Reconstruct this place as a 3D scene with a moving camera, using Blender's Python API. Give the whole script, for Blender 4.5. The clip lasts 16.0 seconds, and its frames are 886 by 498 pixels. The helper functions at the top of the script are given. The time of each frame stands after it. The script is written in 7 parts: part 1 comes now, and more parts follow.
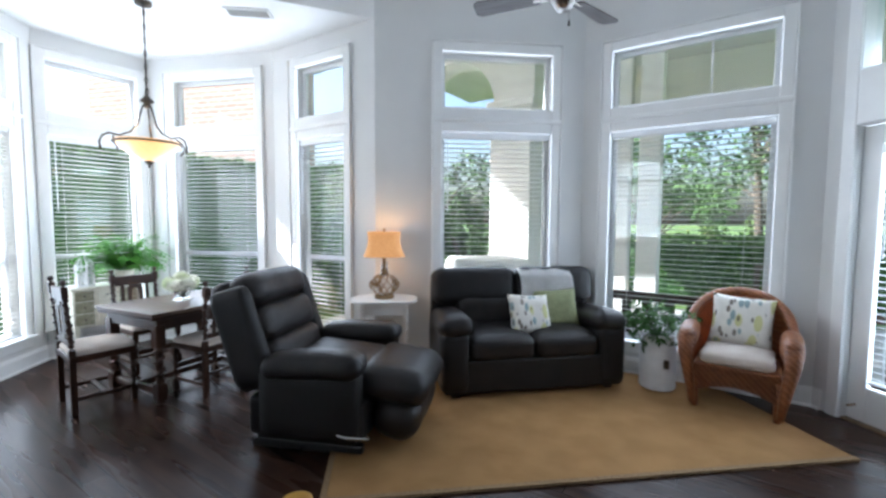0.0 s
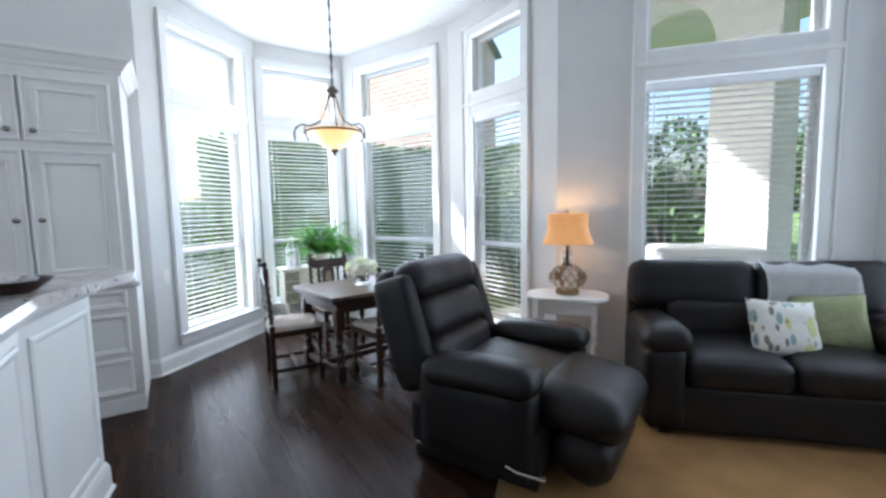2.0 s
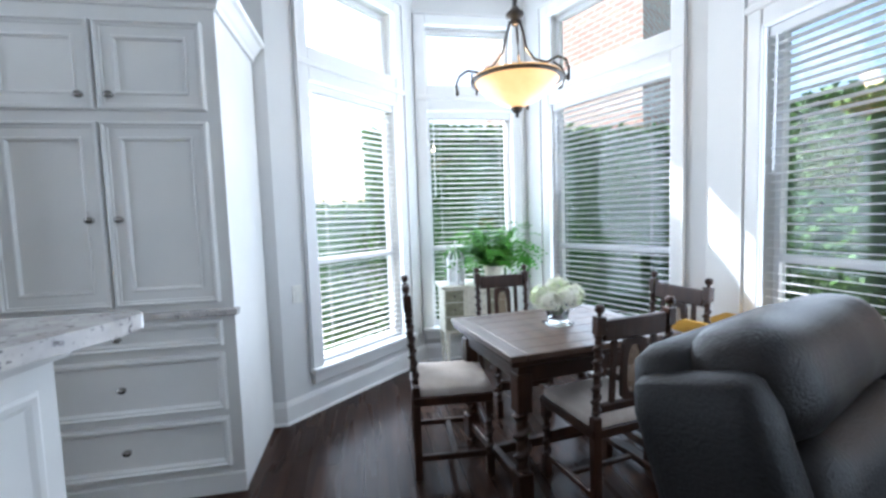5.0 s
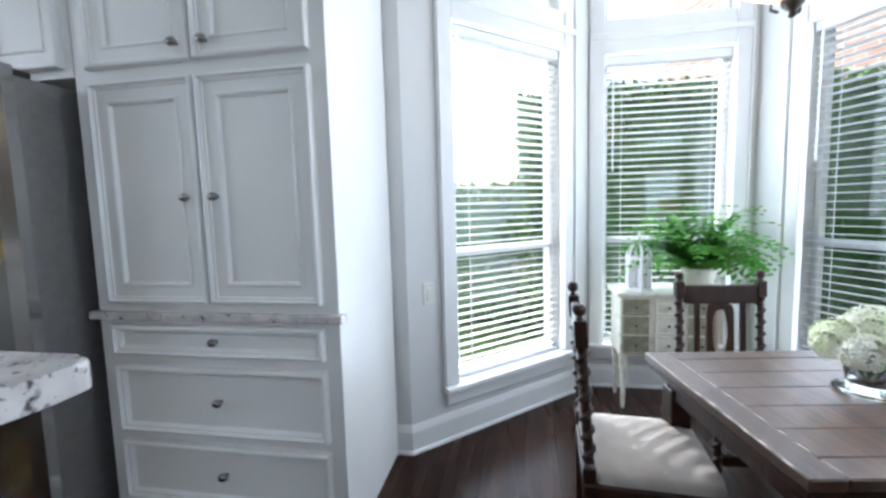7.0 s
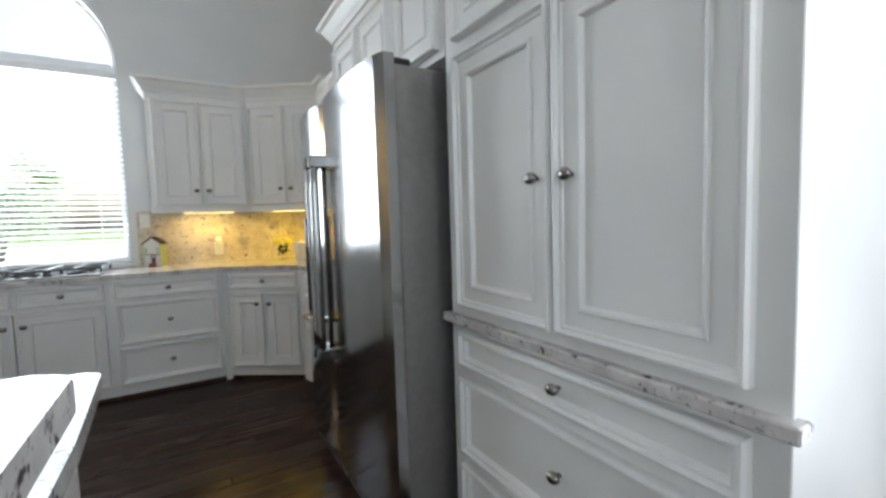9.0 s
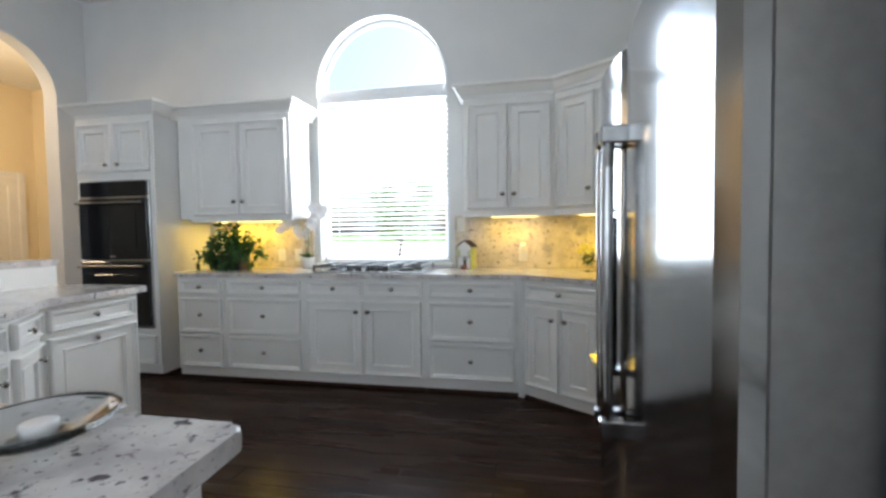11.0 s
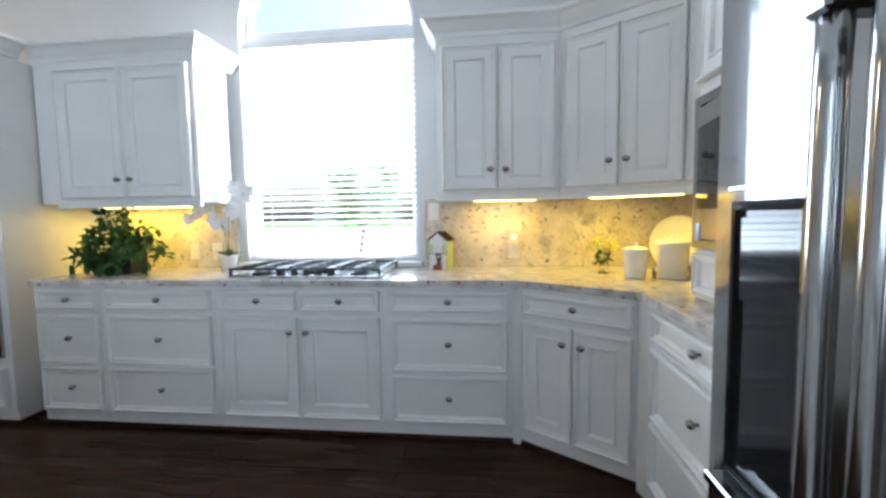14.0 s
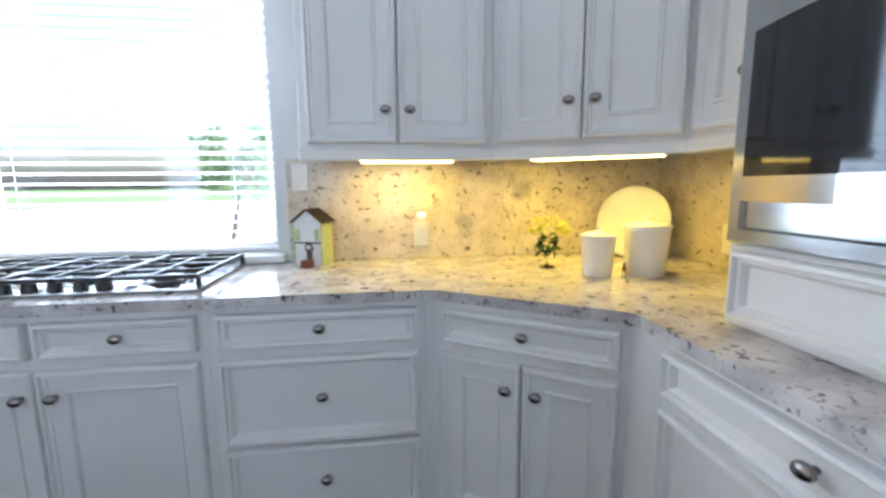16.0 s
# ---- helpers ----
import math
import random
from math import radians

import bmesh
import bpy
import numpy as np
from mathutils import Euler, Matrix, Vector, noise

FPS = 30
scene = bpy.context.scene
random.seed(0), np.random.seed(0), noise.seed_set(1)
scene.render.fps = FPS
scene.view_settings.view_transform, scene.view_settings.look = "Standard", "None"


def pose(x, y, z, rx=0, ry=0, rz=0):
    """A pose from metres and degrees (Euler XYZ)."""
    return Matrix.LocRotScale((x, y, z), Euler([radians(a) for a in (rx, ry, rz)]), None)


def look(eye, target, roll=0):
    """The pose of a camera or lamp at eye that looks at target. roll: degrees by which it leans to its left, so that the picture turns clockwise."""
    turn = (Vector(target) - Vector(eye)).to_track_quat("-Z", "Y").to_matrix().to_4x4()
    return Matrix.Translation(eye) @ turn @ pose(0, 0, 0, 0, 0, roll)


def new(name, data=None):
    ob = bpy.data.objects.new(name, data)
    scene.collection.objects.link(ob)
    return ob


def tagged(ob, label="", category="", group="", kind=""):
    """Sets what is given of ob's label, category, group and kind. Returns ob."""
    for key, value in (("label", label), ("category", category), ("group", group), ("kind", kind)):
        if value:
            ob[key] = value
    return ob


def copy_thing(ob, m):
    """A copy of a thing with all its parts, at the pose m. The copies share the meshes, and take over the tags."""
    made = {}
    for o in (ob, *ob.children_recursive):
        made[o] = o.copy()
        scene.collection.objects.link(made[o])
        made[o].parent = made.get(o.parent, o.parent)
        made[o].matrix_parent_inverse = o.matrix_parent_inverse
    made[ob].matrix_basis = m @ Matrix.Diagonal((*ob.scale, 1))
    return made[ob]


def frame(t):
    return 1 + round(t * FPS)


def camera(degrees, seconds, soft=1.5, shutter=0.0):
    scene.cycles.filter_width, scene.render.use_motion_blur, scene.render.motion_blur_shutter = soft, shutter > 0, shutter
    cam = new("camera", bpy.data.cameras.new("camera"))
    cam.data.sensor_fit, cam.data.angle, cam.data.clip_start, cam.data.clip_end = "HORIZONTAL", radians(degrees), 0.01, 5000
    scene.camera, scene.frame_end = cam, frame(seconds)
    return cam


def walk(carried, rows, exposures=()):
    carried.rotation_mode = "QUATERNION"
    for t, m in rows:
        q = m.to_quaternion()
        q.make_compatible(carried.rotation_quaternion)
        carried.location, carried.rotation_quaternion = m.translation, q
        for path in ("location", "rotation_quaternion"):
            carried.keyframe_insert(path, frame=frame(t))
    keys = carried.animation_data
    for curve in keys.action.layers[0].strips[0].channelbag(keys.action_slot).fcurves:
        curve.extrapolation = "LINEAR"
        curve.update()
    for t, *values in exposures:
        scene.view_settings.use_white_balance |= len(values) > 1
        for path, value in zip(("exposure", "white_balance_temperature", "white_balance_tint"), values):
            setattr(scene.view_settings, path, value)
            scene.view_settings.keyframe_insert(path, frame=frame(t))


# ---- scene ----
cam = camera(91.9, 16.0, soft=2.8)
PATH = [
    (0, (0.191, 0.882, 1.403), (-0.921, 2.539, 1.273), 0.3),
    (0.5, (0.237, 1.044, 1.345), (-1.052, 2.569, 1.23), 0.1),
    (1, (0.217, 1.152, 1.369), (-1.238, 2.516, 1.216), -0.3),
    (1.5, (-0.028, 1.158, 1.371), (-1.569, 2.42, 1.19), -0.5),
    (2, (-0.19, 1.287, 1.358), (-1.873, 2.351, 1.172), -1.1),
    (2.5, (-0.331, 1.407, 1.361), (-2.133, 2.253, 1.169), -1.3),
    (3, (-0.6, 1.522, 1.334), (-2.476, 2.192, 1.158), -1.3),
    (3.5, (-0.926, 1.593, 1.327), (-2.835, 2.165, 1.155), -1.3),
    (3.7, (-1.064, 1.602, 1.339), (-2.982, 2.14, 1.162), -1.6),
    (5.8, (-1.864, 1.874, 1.275), (-3.858, 1.936, 1.131), -1.5),
    (6, (-1.943, 1.918, 1.276), (-3.936, 1.872, 1.124), -1.5),
    (6.5, (-2.174, 1.868, 1.254), (-4.154, 1.633, 1.101), -1.7),
    (7, (-2.362, 1.692, 1.271), (-4.323, 1.343, 1.081), -1.6),
    (7.5, (-2.536, 1.695, 1.238), (-4.375, 0.922, 1.088), -2.2),
    (8, (-2.796, 1.741, 1.256), (-4.304, 0.44, 1.082), -2.2),
    (8.5, (-2.899, 1.509, 1.249), (-4.188, -0.01, 1.074), -2.4),
    (9, (-2.964, 1.342, 1.24), (-3.989, -0.37, 1.097), -1.7),
    (9.5, (-3.11, 1.2, 1.221), (-3.666, -0.719, 1.118), -1.8),
    (10, (-3.245, 1.062, 1.258), (-3.371, -0.931, 1.141), -2.0),
    (10.2, (-3.261, 0.983, 1.254), (-3.255, -1.014, 1.147), -1.8),
    (12.3, (-3.185, 0.482, 1.205), (-2.611, -1.433, 1.149), 0.2),
    (12.5, (-3.179, 0.449, 1.21), (-2.616, -1.469, 1.15), 0.1),
    (13, (-3.064, 0.327, 1.234), (-2.636, -1.625, 1.147), -0.1),
    (13.5, (-3.061, 0.07, 1.247), (-2.735, -1.899, 1.117), -1.2),
    (14, (-3.064, -0.144, 1.249), (-2.842, -2.126, 1.102), -0.9),
    (14.5, (-3.049, -0.382, 1.24), (-2.952, -2.373, 1.071), -0.8),
    (15, (-3.017, -0.615, 1.221), (-3.087, -2.605, 1.039), -0.8),
    (15.5, (-3.022, -0.817, 1.222), (-3.223, -2.794, 1.004), -0.9),
    (16, (-3.06, -1.035, 1.251), (-3.313, -2.997, 0.957), -0.5),
]
walk(cam, [(t, look(eye, target, roll)) for t, eye, target, roll in PATH], [(0, 1.50, 5650, 10), (3.5, 1.38, 5550, 10), (6, 1.36, 5500, 10), (9.5, 1.5, 6150, 10), (13, 1.70, 5560, 10), (14.5, 1.78, 5580, 11), (16, 1.87, 5370, 12)])

# ---- light ----
world = bpy.data.worlds.new("World")
scene.world = world
world.use_nodes = True
wn = world.node_tree.nodes
sky = wn.new("ShaderNodeTexSky")
sky.sky_type, sky.sun_disc = "NISHITA", False
sky.sun_elevation, sky.sun_rotation = radians(38), radians(236.3)
sky.dust_density, sky.air_density = 5.0, 1.2
wn["Background"].inputs["Strength"].default_value = 0.15
world.node_tree.links.new(sky.outputs["Color"], wn["Background"].inputs["Color"])


def lamp(name, kind, m, energy, color=(1, 1, 1), size=0.1, size_y=None):
    d = bpy.data.lights.new(name, kind)
    d.energy, d.color = energy, color
    if kind == "AREA":
        d.size = size
        if size_y:
            d.shape, d.size_y = "RECTANGLE", size_y
    elif kind == "SUN":
        d.angle = radians(0.6)
    else:
        d.shadow_soft_size = size
    ob = new(name, d)
    ob.matrix_world = m
    return ob


lamp("sun", "SUN", look((-6.6, -4.4, 6.16), (0, 0, 0)), 4.8, (1, 0.95, 0.87))

# ---- materials ----
def rgb(c):
    return (*c, 1.0)


class Mat:
    """A node material: noise-mottled base colour, roughness, bump."""
    def __init__(self, name, color, rough=0.5, metal=0.0, color2=None, scale=20.0, detail=4.0, bump=0.0, bump_scale=None,
                 stretch=(1, 1, 1), lo=0.35, hi=0.65, rough_var=0.0, coat=0.0, objrand=0.0):
        self.m = bpy.data.materials.new(name)
        self.m.use_nodes = True
        self.t = self.m.node_tree
        self.b = self.t.nodes["Principled BSDF"]
        self.b.inputs["Base Color"].default_value = rgb(color)
        self.b.inputs["Roughness"].default_value = rough
        self.b.inputs["Metallic"].default_value = metal
        self.b.inputs["Coat Weight"].default_value = coat
        self.b.inputs["Coat Roughness"].default_value = 0.15
        self.co = self.node("ShaderNodeTexCoord").outputs["Object"]
        mp = self.node("ShaderNodeMapping")
        mp.inputs["Scale"].default_value = stretch
        self.link(self.co, mp.inputs["Vector"])
        self.v = mp.outputs["Vector"]
        c2 = color2 or tuple(x * 0.9 for x in color)
        n = self.noise(scale, detail)
        self.col = self.mix(self.ramp(n, lo, hi), color, c2)
        big = self.noise(scale * 0.11 + 0.3, 3)
        self.col = self.mix(self.ramp(big, 0.35, 0.75), self.col, None, 0.12, "MULTIPLY", (0.72, 0.72, 0.72))
        if objrand:
            oi = self.node("ShaderNodeObjectInfo")
            mr = self.node("ShaderNodeMapRange")
            mr.inputs["To Min"].default_value, mr.inputs["To Max"].default_value = 1 - objrand, 1 + objrand
            self.link(oi.outputs["Random"], mr.inputs["Value"])
            hs = self.node("ShaderNodeHueSaturation")
            self.link(mr.outputs["Result"], hs.inputs["Value"])
            self.link(self.col, hs.inputs["Color"])
            self.col = hs.outputs["Color"]
        self.out()
        if rough_var:
            mr = self.node("ShaderNodeMapRange")
            mr.inputs["To Min"].default_value, mr.inputs["To Max"].default_value = max(0.02, rough - rough_var), rough + rough_var
            self.link(self.noise(scale * 0.4, 3), mr.inputs["Value"])
            self.link(mr.outputs["Result"], self.b.inputs["Roughness"])
        if bump:
            self.bump(self.noise(bump_scale or scale * 3, 5), bump)

    def node(self, kind):
        return self.t.nodes.new(kind)

    def link(self, a, b):
        self.t.links.new(a, b)

    def noise(self, scale, detail=3.0):
        n = self.node("ShaderNodeTexNoise")
        n.inputs["Scale"].default_value, n.inputs["Detail"].default_value = scale, detail
        self.link(self.v, n.inputs["Vector"])
        return n.outputs["Fac"]

    def voro(self, scale, rnd=1.0):
        n = self.node("ShaderNodeTexVoronoi")
        n.inputs["Scale"].default_value = scale
        n.inputs["Randomness"].default_value = rnd
        self.link(self.v, n.inputs["Vector"])
        return n

    def ramp(self, src, lo, hi):
        n = self.node("ShaderNodeMapRange")
        n.inputs["From Min"].default_value, n.inputs["From Max"].default_value = lo, hi
        self.link(src, n.inputs["Value"])
        return n.outputs["Result"]

    def mix(self, fac, a, b, scale=None, blend="MIX", const=None):
        n = self.node("ShaderNodeMix")
        n.data_type, n.blend_type = "RGBA", blend
        if scale is not None:
            k = self.node("ShaderNodeMath")
            k.operation = "MULTIPLY"
            k.inputs[1].default_value = scale
            self.link(fac, k.inputs[0])
            fac = k.outputs[0]
        self.link(fac, n.inputs[0])
        for src, sock in ((a, n.inputs[6]), (b if b is not None else const, n.inputs[7])):
            if isinstance(src, tuple):
                sock.default_value = rgb(src)
            else:
                self.link(src, sock)
        return n.outputs[2]

    def out(self):
        self.link(self.col, self.b.inputs["Base Color"])

    def bump(self, h, strength, dist=0.01):
        n = self.node("ShaderNodeBump")
        n.inputs["Strength"].default_value, n.inputs["Distance"].default_value = strength, dist
        self.link(h, n.inputs["Height"])
        self.link(n.outputs["Normal"], self.b.inputs["Normal"])

    def glow(self, color, strength):
        self.b.inputs["Emission Color"].default_value = rgb(color)
        self.b.inputs["Emission Strength"].default_value = strength
        return self


M_WALL = Mat("wall_paint", (0.70, 0.70, 0.69), 0.75, color2=(0.67, 0.67, 0.665), scale=3, bump=0.06, bump_scale=220).m
M_CEIL = Mat("ceiling_paint", (0.84, 0.84, 0.83), 0.85, color2=(0.80, 0.80, 0.79), scale=4, bump=0.08, bump_scale=150).m
M_TRIM = Mat("trim_paint", (0.82, 0.82, 0.81), 0.38, color2=(0.78, 0.78, 0.77), scale=5, bump=0.02, bump_scale=90, rough_var=0.08).m
M_CAB = Mat("cabinet_paint", (0.80, 0.79, 0.765), 0.36, color2=(0.765, 0.755, 0.73), scale=4, bump=0.025, bump_scale=60, rough_var=0.08).m
M_CREAM = Mat("cream_wall_paint", (0.80, 0.70, 0.50), 0.75, color2=(0.77, 0.67, 0.47), scale=3, bump=0.05, bump_scale=200).m
M_BLACK = Mat("black_enamel", (0.015, 0.015, 0.017), 0.3, color2=(0.03, 0.03, 0.03), scale=30, rough_var=0.1).m
M_IRON = Mat("dark_bronze", (0.045, 0.04, 0.04), 0.42, 0.7, color2=(0.09, 0.07, 0.05), scale=25, bump=0.1).m
M_STEEL = Mat("brushed_steel", (0.42, 0.42, 0.415), 0.15, 1.0, color2=(0.42, 0.42, 0.42), scale=6, stretch=(1, 1, 14), rough_var=0.03).m
M_NICKEL = Mat("brushed_nickel", (0.36, 0.34, 0.32), 0.26, 1.0, color2=(0.29, 0.27, 0.25), scale=60).m
M_BLACKGLASS = Mat("black_glass", (0.012, 0.012, 0.014), 0.06, color2=(0.014, 0.014, 0.016), scale=5).m
M_LEATHER = Mat("black_leather", (0.008, 0.007, 0.007), 0.42, color2=(0.016, 0.012, 0.011), scale=9, bump=0.28, bump_scale=180, rough_var=0.12).m
M_LEATHER2 = Mat("black_leather_matte", (0.007, 0.0065, 0.007), 0.5, color2=(0.012, 0.010, 0.010), scale=7, bump=0.25, bump_scale=160, rough_var=0.1).m
M_CREAMFAB = Mat("cream_upholstery", (0.62, 0.56, 0.50), 0.9, color2=(0.55, 0.48, 0.42), scale=14, bump=0.35, bump_scale=420).m
M_WHITEFAB = Mat("white_knit", (0.90, 0.89, 0.88), 0.95, color2=(0.82, 0.81, 0.80), scale=18, bump=0.6, bump_scale=260).m
M_GREENFAB = Mat("sage_fabric", (0.30, 0.32, 0.17), 0.9, color2=(0.25, 0.27, 0.14), scale=30, bump=0.4, bump_scale=380).m
M_CERAMIC = Mat("white_ceramic", (0.80, 0.80, 0.79), 0.22, color2=(0.74, 0.74, 0.73), scale=6, bump=0.04, bump_scale=25).m
M_DARKWOOD = Mat("dark_oak", (0.022, 0.009, 0.005), 0.38, color2=(0.045, 0.018, 0.009), scale=16, stretch=(1, 1, 0.12), bump=0.15, bump_scale=90, rough_var=0.1, objrand=0.15).m
M_TABLETOP = Mat("worn_oak_top", (0.070, 0.040, 0.026), 0.36, color2=(0.12, 0.072, 0.048), scale=14, stretch=(0.12, 1, 1), bump=0.2, bump_scale=70, rough_var=0.1, objrand=0.2).m
M_CANE = Mat("cane_webbing", (0.16, 0.10, 0.06), 0.6, color2=(0.25, 0.17, 0.10), scale=60).m
M_OLDPAINT = Mat("distressed_cream_paint", (0.70, 0.67, 0.56), 0.6, color2=(0.45, 0.42, 0.33), scale=22, lo=0.5, hi=0.75, bump=0.2).m
M_SAGEPAINT = Mat("distressed_sage_paint", (0.24, 0.23, 0.15), 0.6, color2=(0.42, 0.40, 0.30), scale=26, lo=0.45, hi=0.8, bump=0.2).m
M_JAR = Mat("stone_crock", (0.78, 0.79, 0.80), 0.35, color2=(0.68, 0.69, 0.70), scale=12, bump=0.15, bump_scale=40).m
M_SHADE = Mat("linen_shade", (0.50, 0.34, 0.18), 0.9, color2=(0.42, 0.27, 0.13), scale=90, bump=0.3, bump_scale=300).glow((1.0, 0.40, 0.10), 0.19).m
M_BULB = Mat("warm_bulb", (1, 0.9, 0.7), 0.5).glow((1.0, 0.75, 0.4), 4.0).m
M_ALABASTER = Mat("alabaster_glass", (0.85, 0.68, 0.42), 0.3, color2=(0.80, 0.55, 0.28), scale=7).glow((1.0, 0.50, 0.13), 0.42).m
M_ROPE = Mat("jute_rope", (0.33, 0.22, 0.11), 0.9, color2=(0.22, 0.14, 0.07), scale=70, bump=0.5).m
M_BRASSY = Mat("aged_brass", (0.30, 0.21, 0.12), 0.35, 0.9, color2=(0.2, 0.14, 0.08), scale=30).m
M_SOIL = Mat("soil", (0.03, 0.022, 0.016), 0.95, color2=(0.06, 0.045, 0.03), scale=60, bump=0.6).m
M_PLASTIC = Mat("ivory_plastic", (0.78, 0.77, 0.72), 0.35).m
M_WHITEMETAL = Mat("white_painted_metal", (0.82, 0.82, 0.81), 0.4, color2=(0.74, 0.74, 0.73), scale=30).m
M_SLAT = Mat("blind_slat", (0.80, 0.81, 0.82), 0.5, color2=(0.76, 0.77, 0.78), scale=10).m
M_VINYL = Mat("vinyl_frame", (0.80, 0.81, 0.82), 0.4, color2=(0.77, 0.78, 0.79), scale=6).m
M_YELLOW = Mat("yellow_painted_wood", (0.62, 0.36, 0.05), 0.5, color2=(0.55, 0.30, 0.04), scale=18, bump=0.1).m
M_FANBLADE = Mat("weathered_fan_wood", (0.11, 0.10, 0.10), 0.5, color2=(0.07, 0.06, 0.06), scale=30, stretch=(0.1, 1, 1)).m
M_PETALW = Mat("white_petals", (0.92, 0.92, 0.80), 0.8, color2=(0.72, 0.84, 0.45), scale=9, lo=0.45, hi=0.7, objrand=0.06).m
M_PETALY = Mat("yellow_petals", (0.62, 0.58, 0.08), 0.8, color2=(0.42, 0.46, 0.06), scale=40).m
M_ORCHID = Mat("orchid_petals", (0.86, 0.85, 0.85), 0.6, color2=(0.80, 0.78, 0.78), scale=20).m
M_SLATE = Mat("roof_of_miniature", (0.05, 0.03, 0.03), 0.6, color2=(0.12, 0.06, 0.05), scale=60).m
M_LIME = Mat("pale_green_paint", (0.50, 0.58, 0.30), 0.5, color2=(0.42, 0.50, 0.25), scale=30).m
M_RED = Mat("brick_red_paint", (0.25, 0.07, 0.05), 0.6).m


def leaf_mat(name, c1, c2, objrand=0.0):
    w = Mat(name, c1, 0.6, color2=c2, scale=5, lo=0.3, hi=0.7, objrand=objrand)
    geo = w.node("ShaderNodeNewGeometry")
    w.col = w.mix(geo.outputs["Random Per Island"], w.col, None, 0.55, "MULTIPLY", (0.45, 0.5, 0.35))
    w.out()
    w.b.inputs["Specular IOR Level"].default_value = 0.25
    return w.m


M_FERN = leaf_mat("fern_leaf", (0.15, 0.42, 0.05), (0.09, 0.29, 0.035))
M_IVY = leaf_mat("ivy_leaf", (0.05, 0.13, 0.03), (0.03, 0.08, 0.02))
M_POTLEAF = leaf_mat("pot_plant_leaf", (0.06, 0.16, 0.035), (0.04, 0.10, 0.02))
M_TREELEAF = leaf_mat("tree_leaf", (0.13, 0.23, 0.07), (0.08, 0.15, 0.045))
M_HEDGE = leaf_mat("hedge_leaf", (0.13, 0.25, 0.06), (0.08, 0.16, 0.04))
M_BARK = Mat("bark", (0.16, 0.13, 0.10), 0.9, color2=(0.09, 0.07, 0.055), scale=14, stretch=(1, 1, 0.3), bump=0.6).m
M_STONE = Mat("white_stucco", (0.88, 0.86, 0.82), 0.85, color2=(0.82, 0.80, 0.76), scale=8, bump=0.25).m
M_PORCHCEIL = Mat("porch_ceiling_paint", (0.82, 0.79, 0.73), 0.8, color2=(0.78, 0.75, 0.69), scale=5).m
M_PAVER = Mat("patio_concrete", (0.56, 0.54, 0.50), 0.9, color2=(0.48, 0.46, 0.43), scale=9, bump=0.2).m
M_ROOF = Mat("grey_shingle_roof", (0.13, 0.14, 0.16), 0.9, color2=(0.09, 0.10, 0.115), scale=16, stretch=(1, 1, 5), bump=0.4).m


def floor_mat():
    w = Mat("espresso_oak_floor", (0.030, 0.0155, 0.011), 0.27, color2=(0.055, 0.029, 0.020), scale=10, stretch=(0.16, 1.6, 1), rough_var=0.09)
    br = w.node("ShaderNodeTexBrick")
    br.offset, br.squash = 0.37, 1.0
    for k, val in (("Scale", 1.0), ("Brick Width", 1.3), ("Row Height", 0.125), ("Mortar Size", 0.0022), ("Mortar Smooth", 0.3)):
        br.inputs[k].default_value = val
    br.inputs["Color1"].default_value, br.inputs["Color2"].default_value = (1, 1, 1, 1), (0.62, 0.60, 0.58, 1)
    br.inputs["Mortar"].default_value = (0.25, 0.22, 0.2, 1)
    w.link(w.co, br.inputs["Vector"])
    m = w.node("ShaderNodeMix")
    m.data_type, m.blend_type = "RGBA", "MULTIPLY"
    m.inputs[0].default_value = 1.0
    w.link(w.col, m.inputs[6])
    w.link(br.outputs["Color"], m.inputs[7])
    w.col = m.outputs[2]
    w.out()
    w.bump(br.outputs["Fac"], -0.25, 0.004)
    w.b.inputs["Specular IOR Level"].default_value = 0.11
    return w.m


def granite_mat(name, base, fleck, veil, amount):
    w = Mat(name, base, 0.14, color2=veil, scale=11, lo=0.40, hi=0.62)
    d = w.noise(38, 6)
    w.col = w.mix(w.ramp(d, amount, amount + 0.07), w.col, fleck)
    v = w.noise(7, 5)
    w.col = w.mix(w.ramp(v, 0.60, 0.68), w.col, (0.30, 0.28, 0.29), 0.65)
    s = w.noise(95, 3)
    w.col = w.mix(w.ramp(s, 0.62, 0.70), w.col, (0.17, 0.14, 0.14), 0.8)
    w.out()
    return w.m


def rug_mat():
    w = Mat("sisal_weave", (0.42, 0.235, 0.085), 0.95, color2=(0.35, 0.19, 0.065), scale=5)
    wv = w.node("ShaderNodeTexWave")
    wv.inputs["Scale"].default_value, wv.inputs["Distortion"].default_value = 60, 1.5
    wv.bands_direction = "Y"
    w.link(w.v, wv.inputs["Vector"])
    w.col = w.mix(wv.outputs["Fac"], w.col, None, 0.35, "MULTIPLY", (0.6, 0.55, 0.5))
    w.out()
    w.bump(wv.outputs["Fac"], 0.5, 0.004)
    return w.m


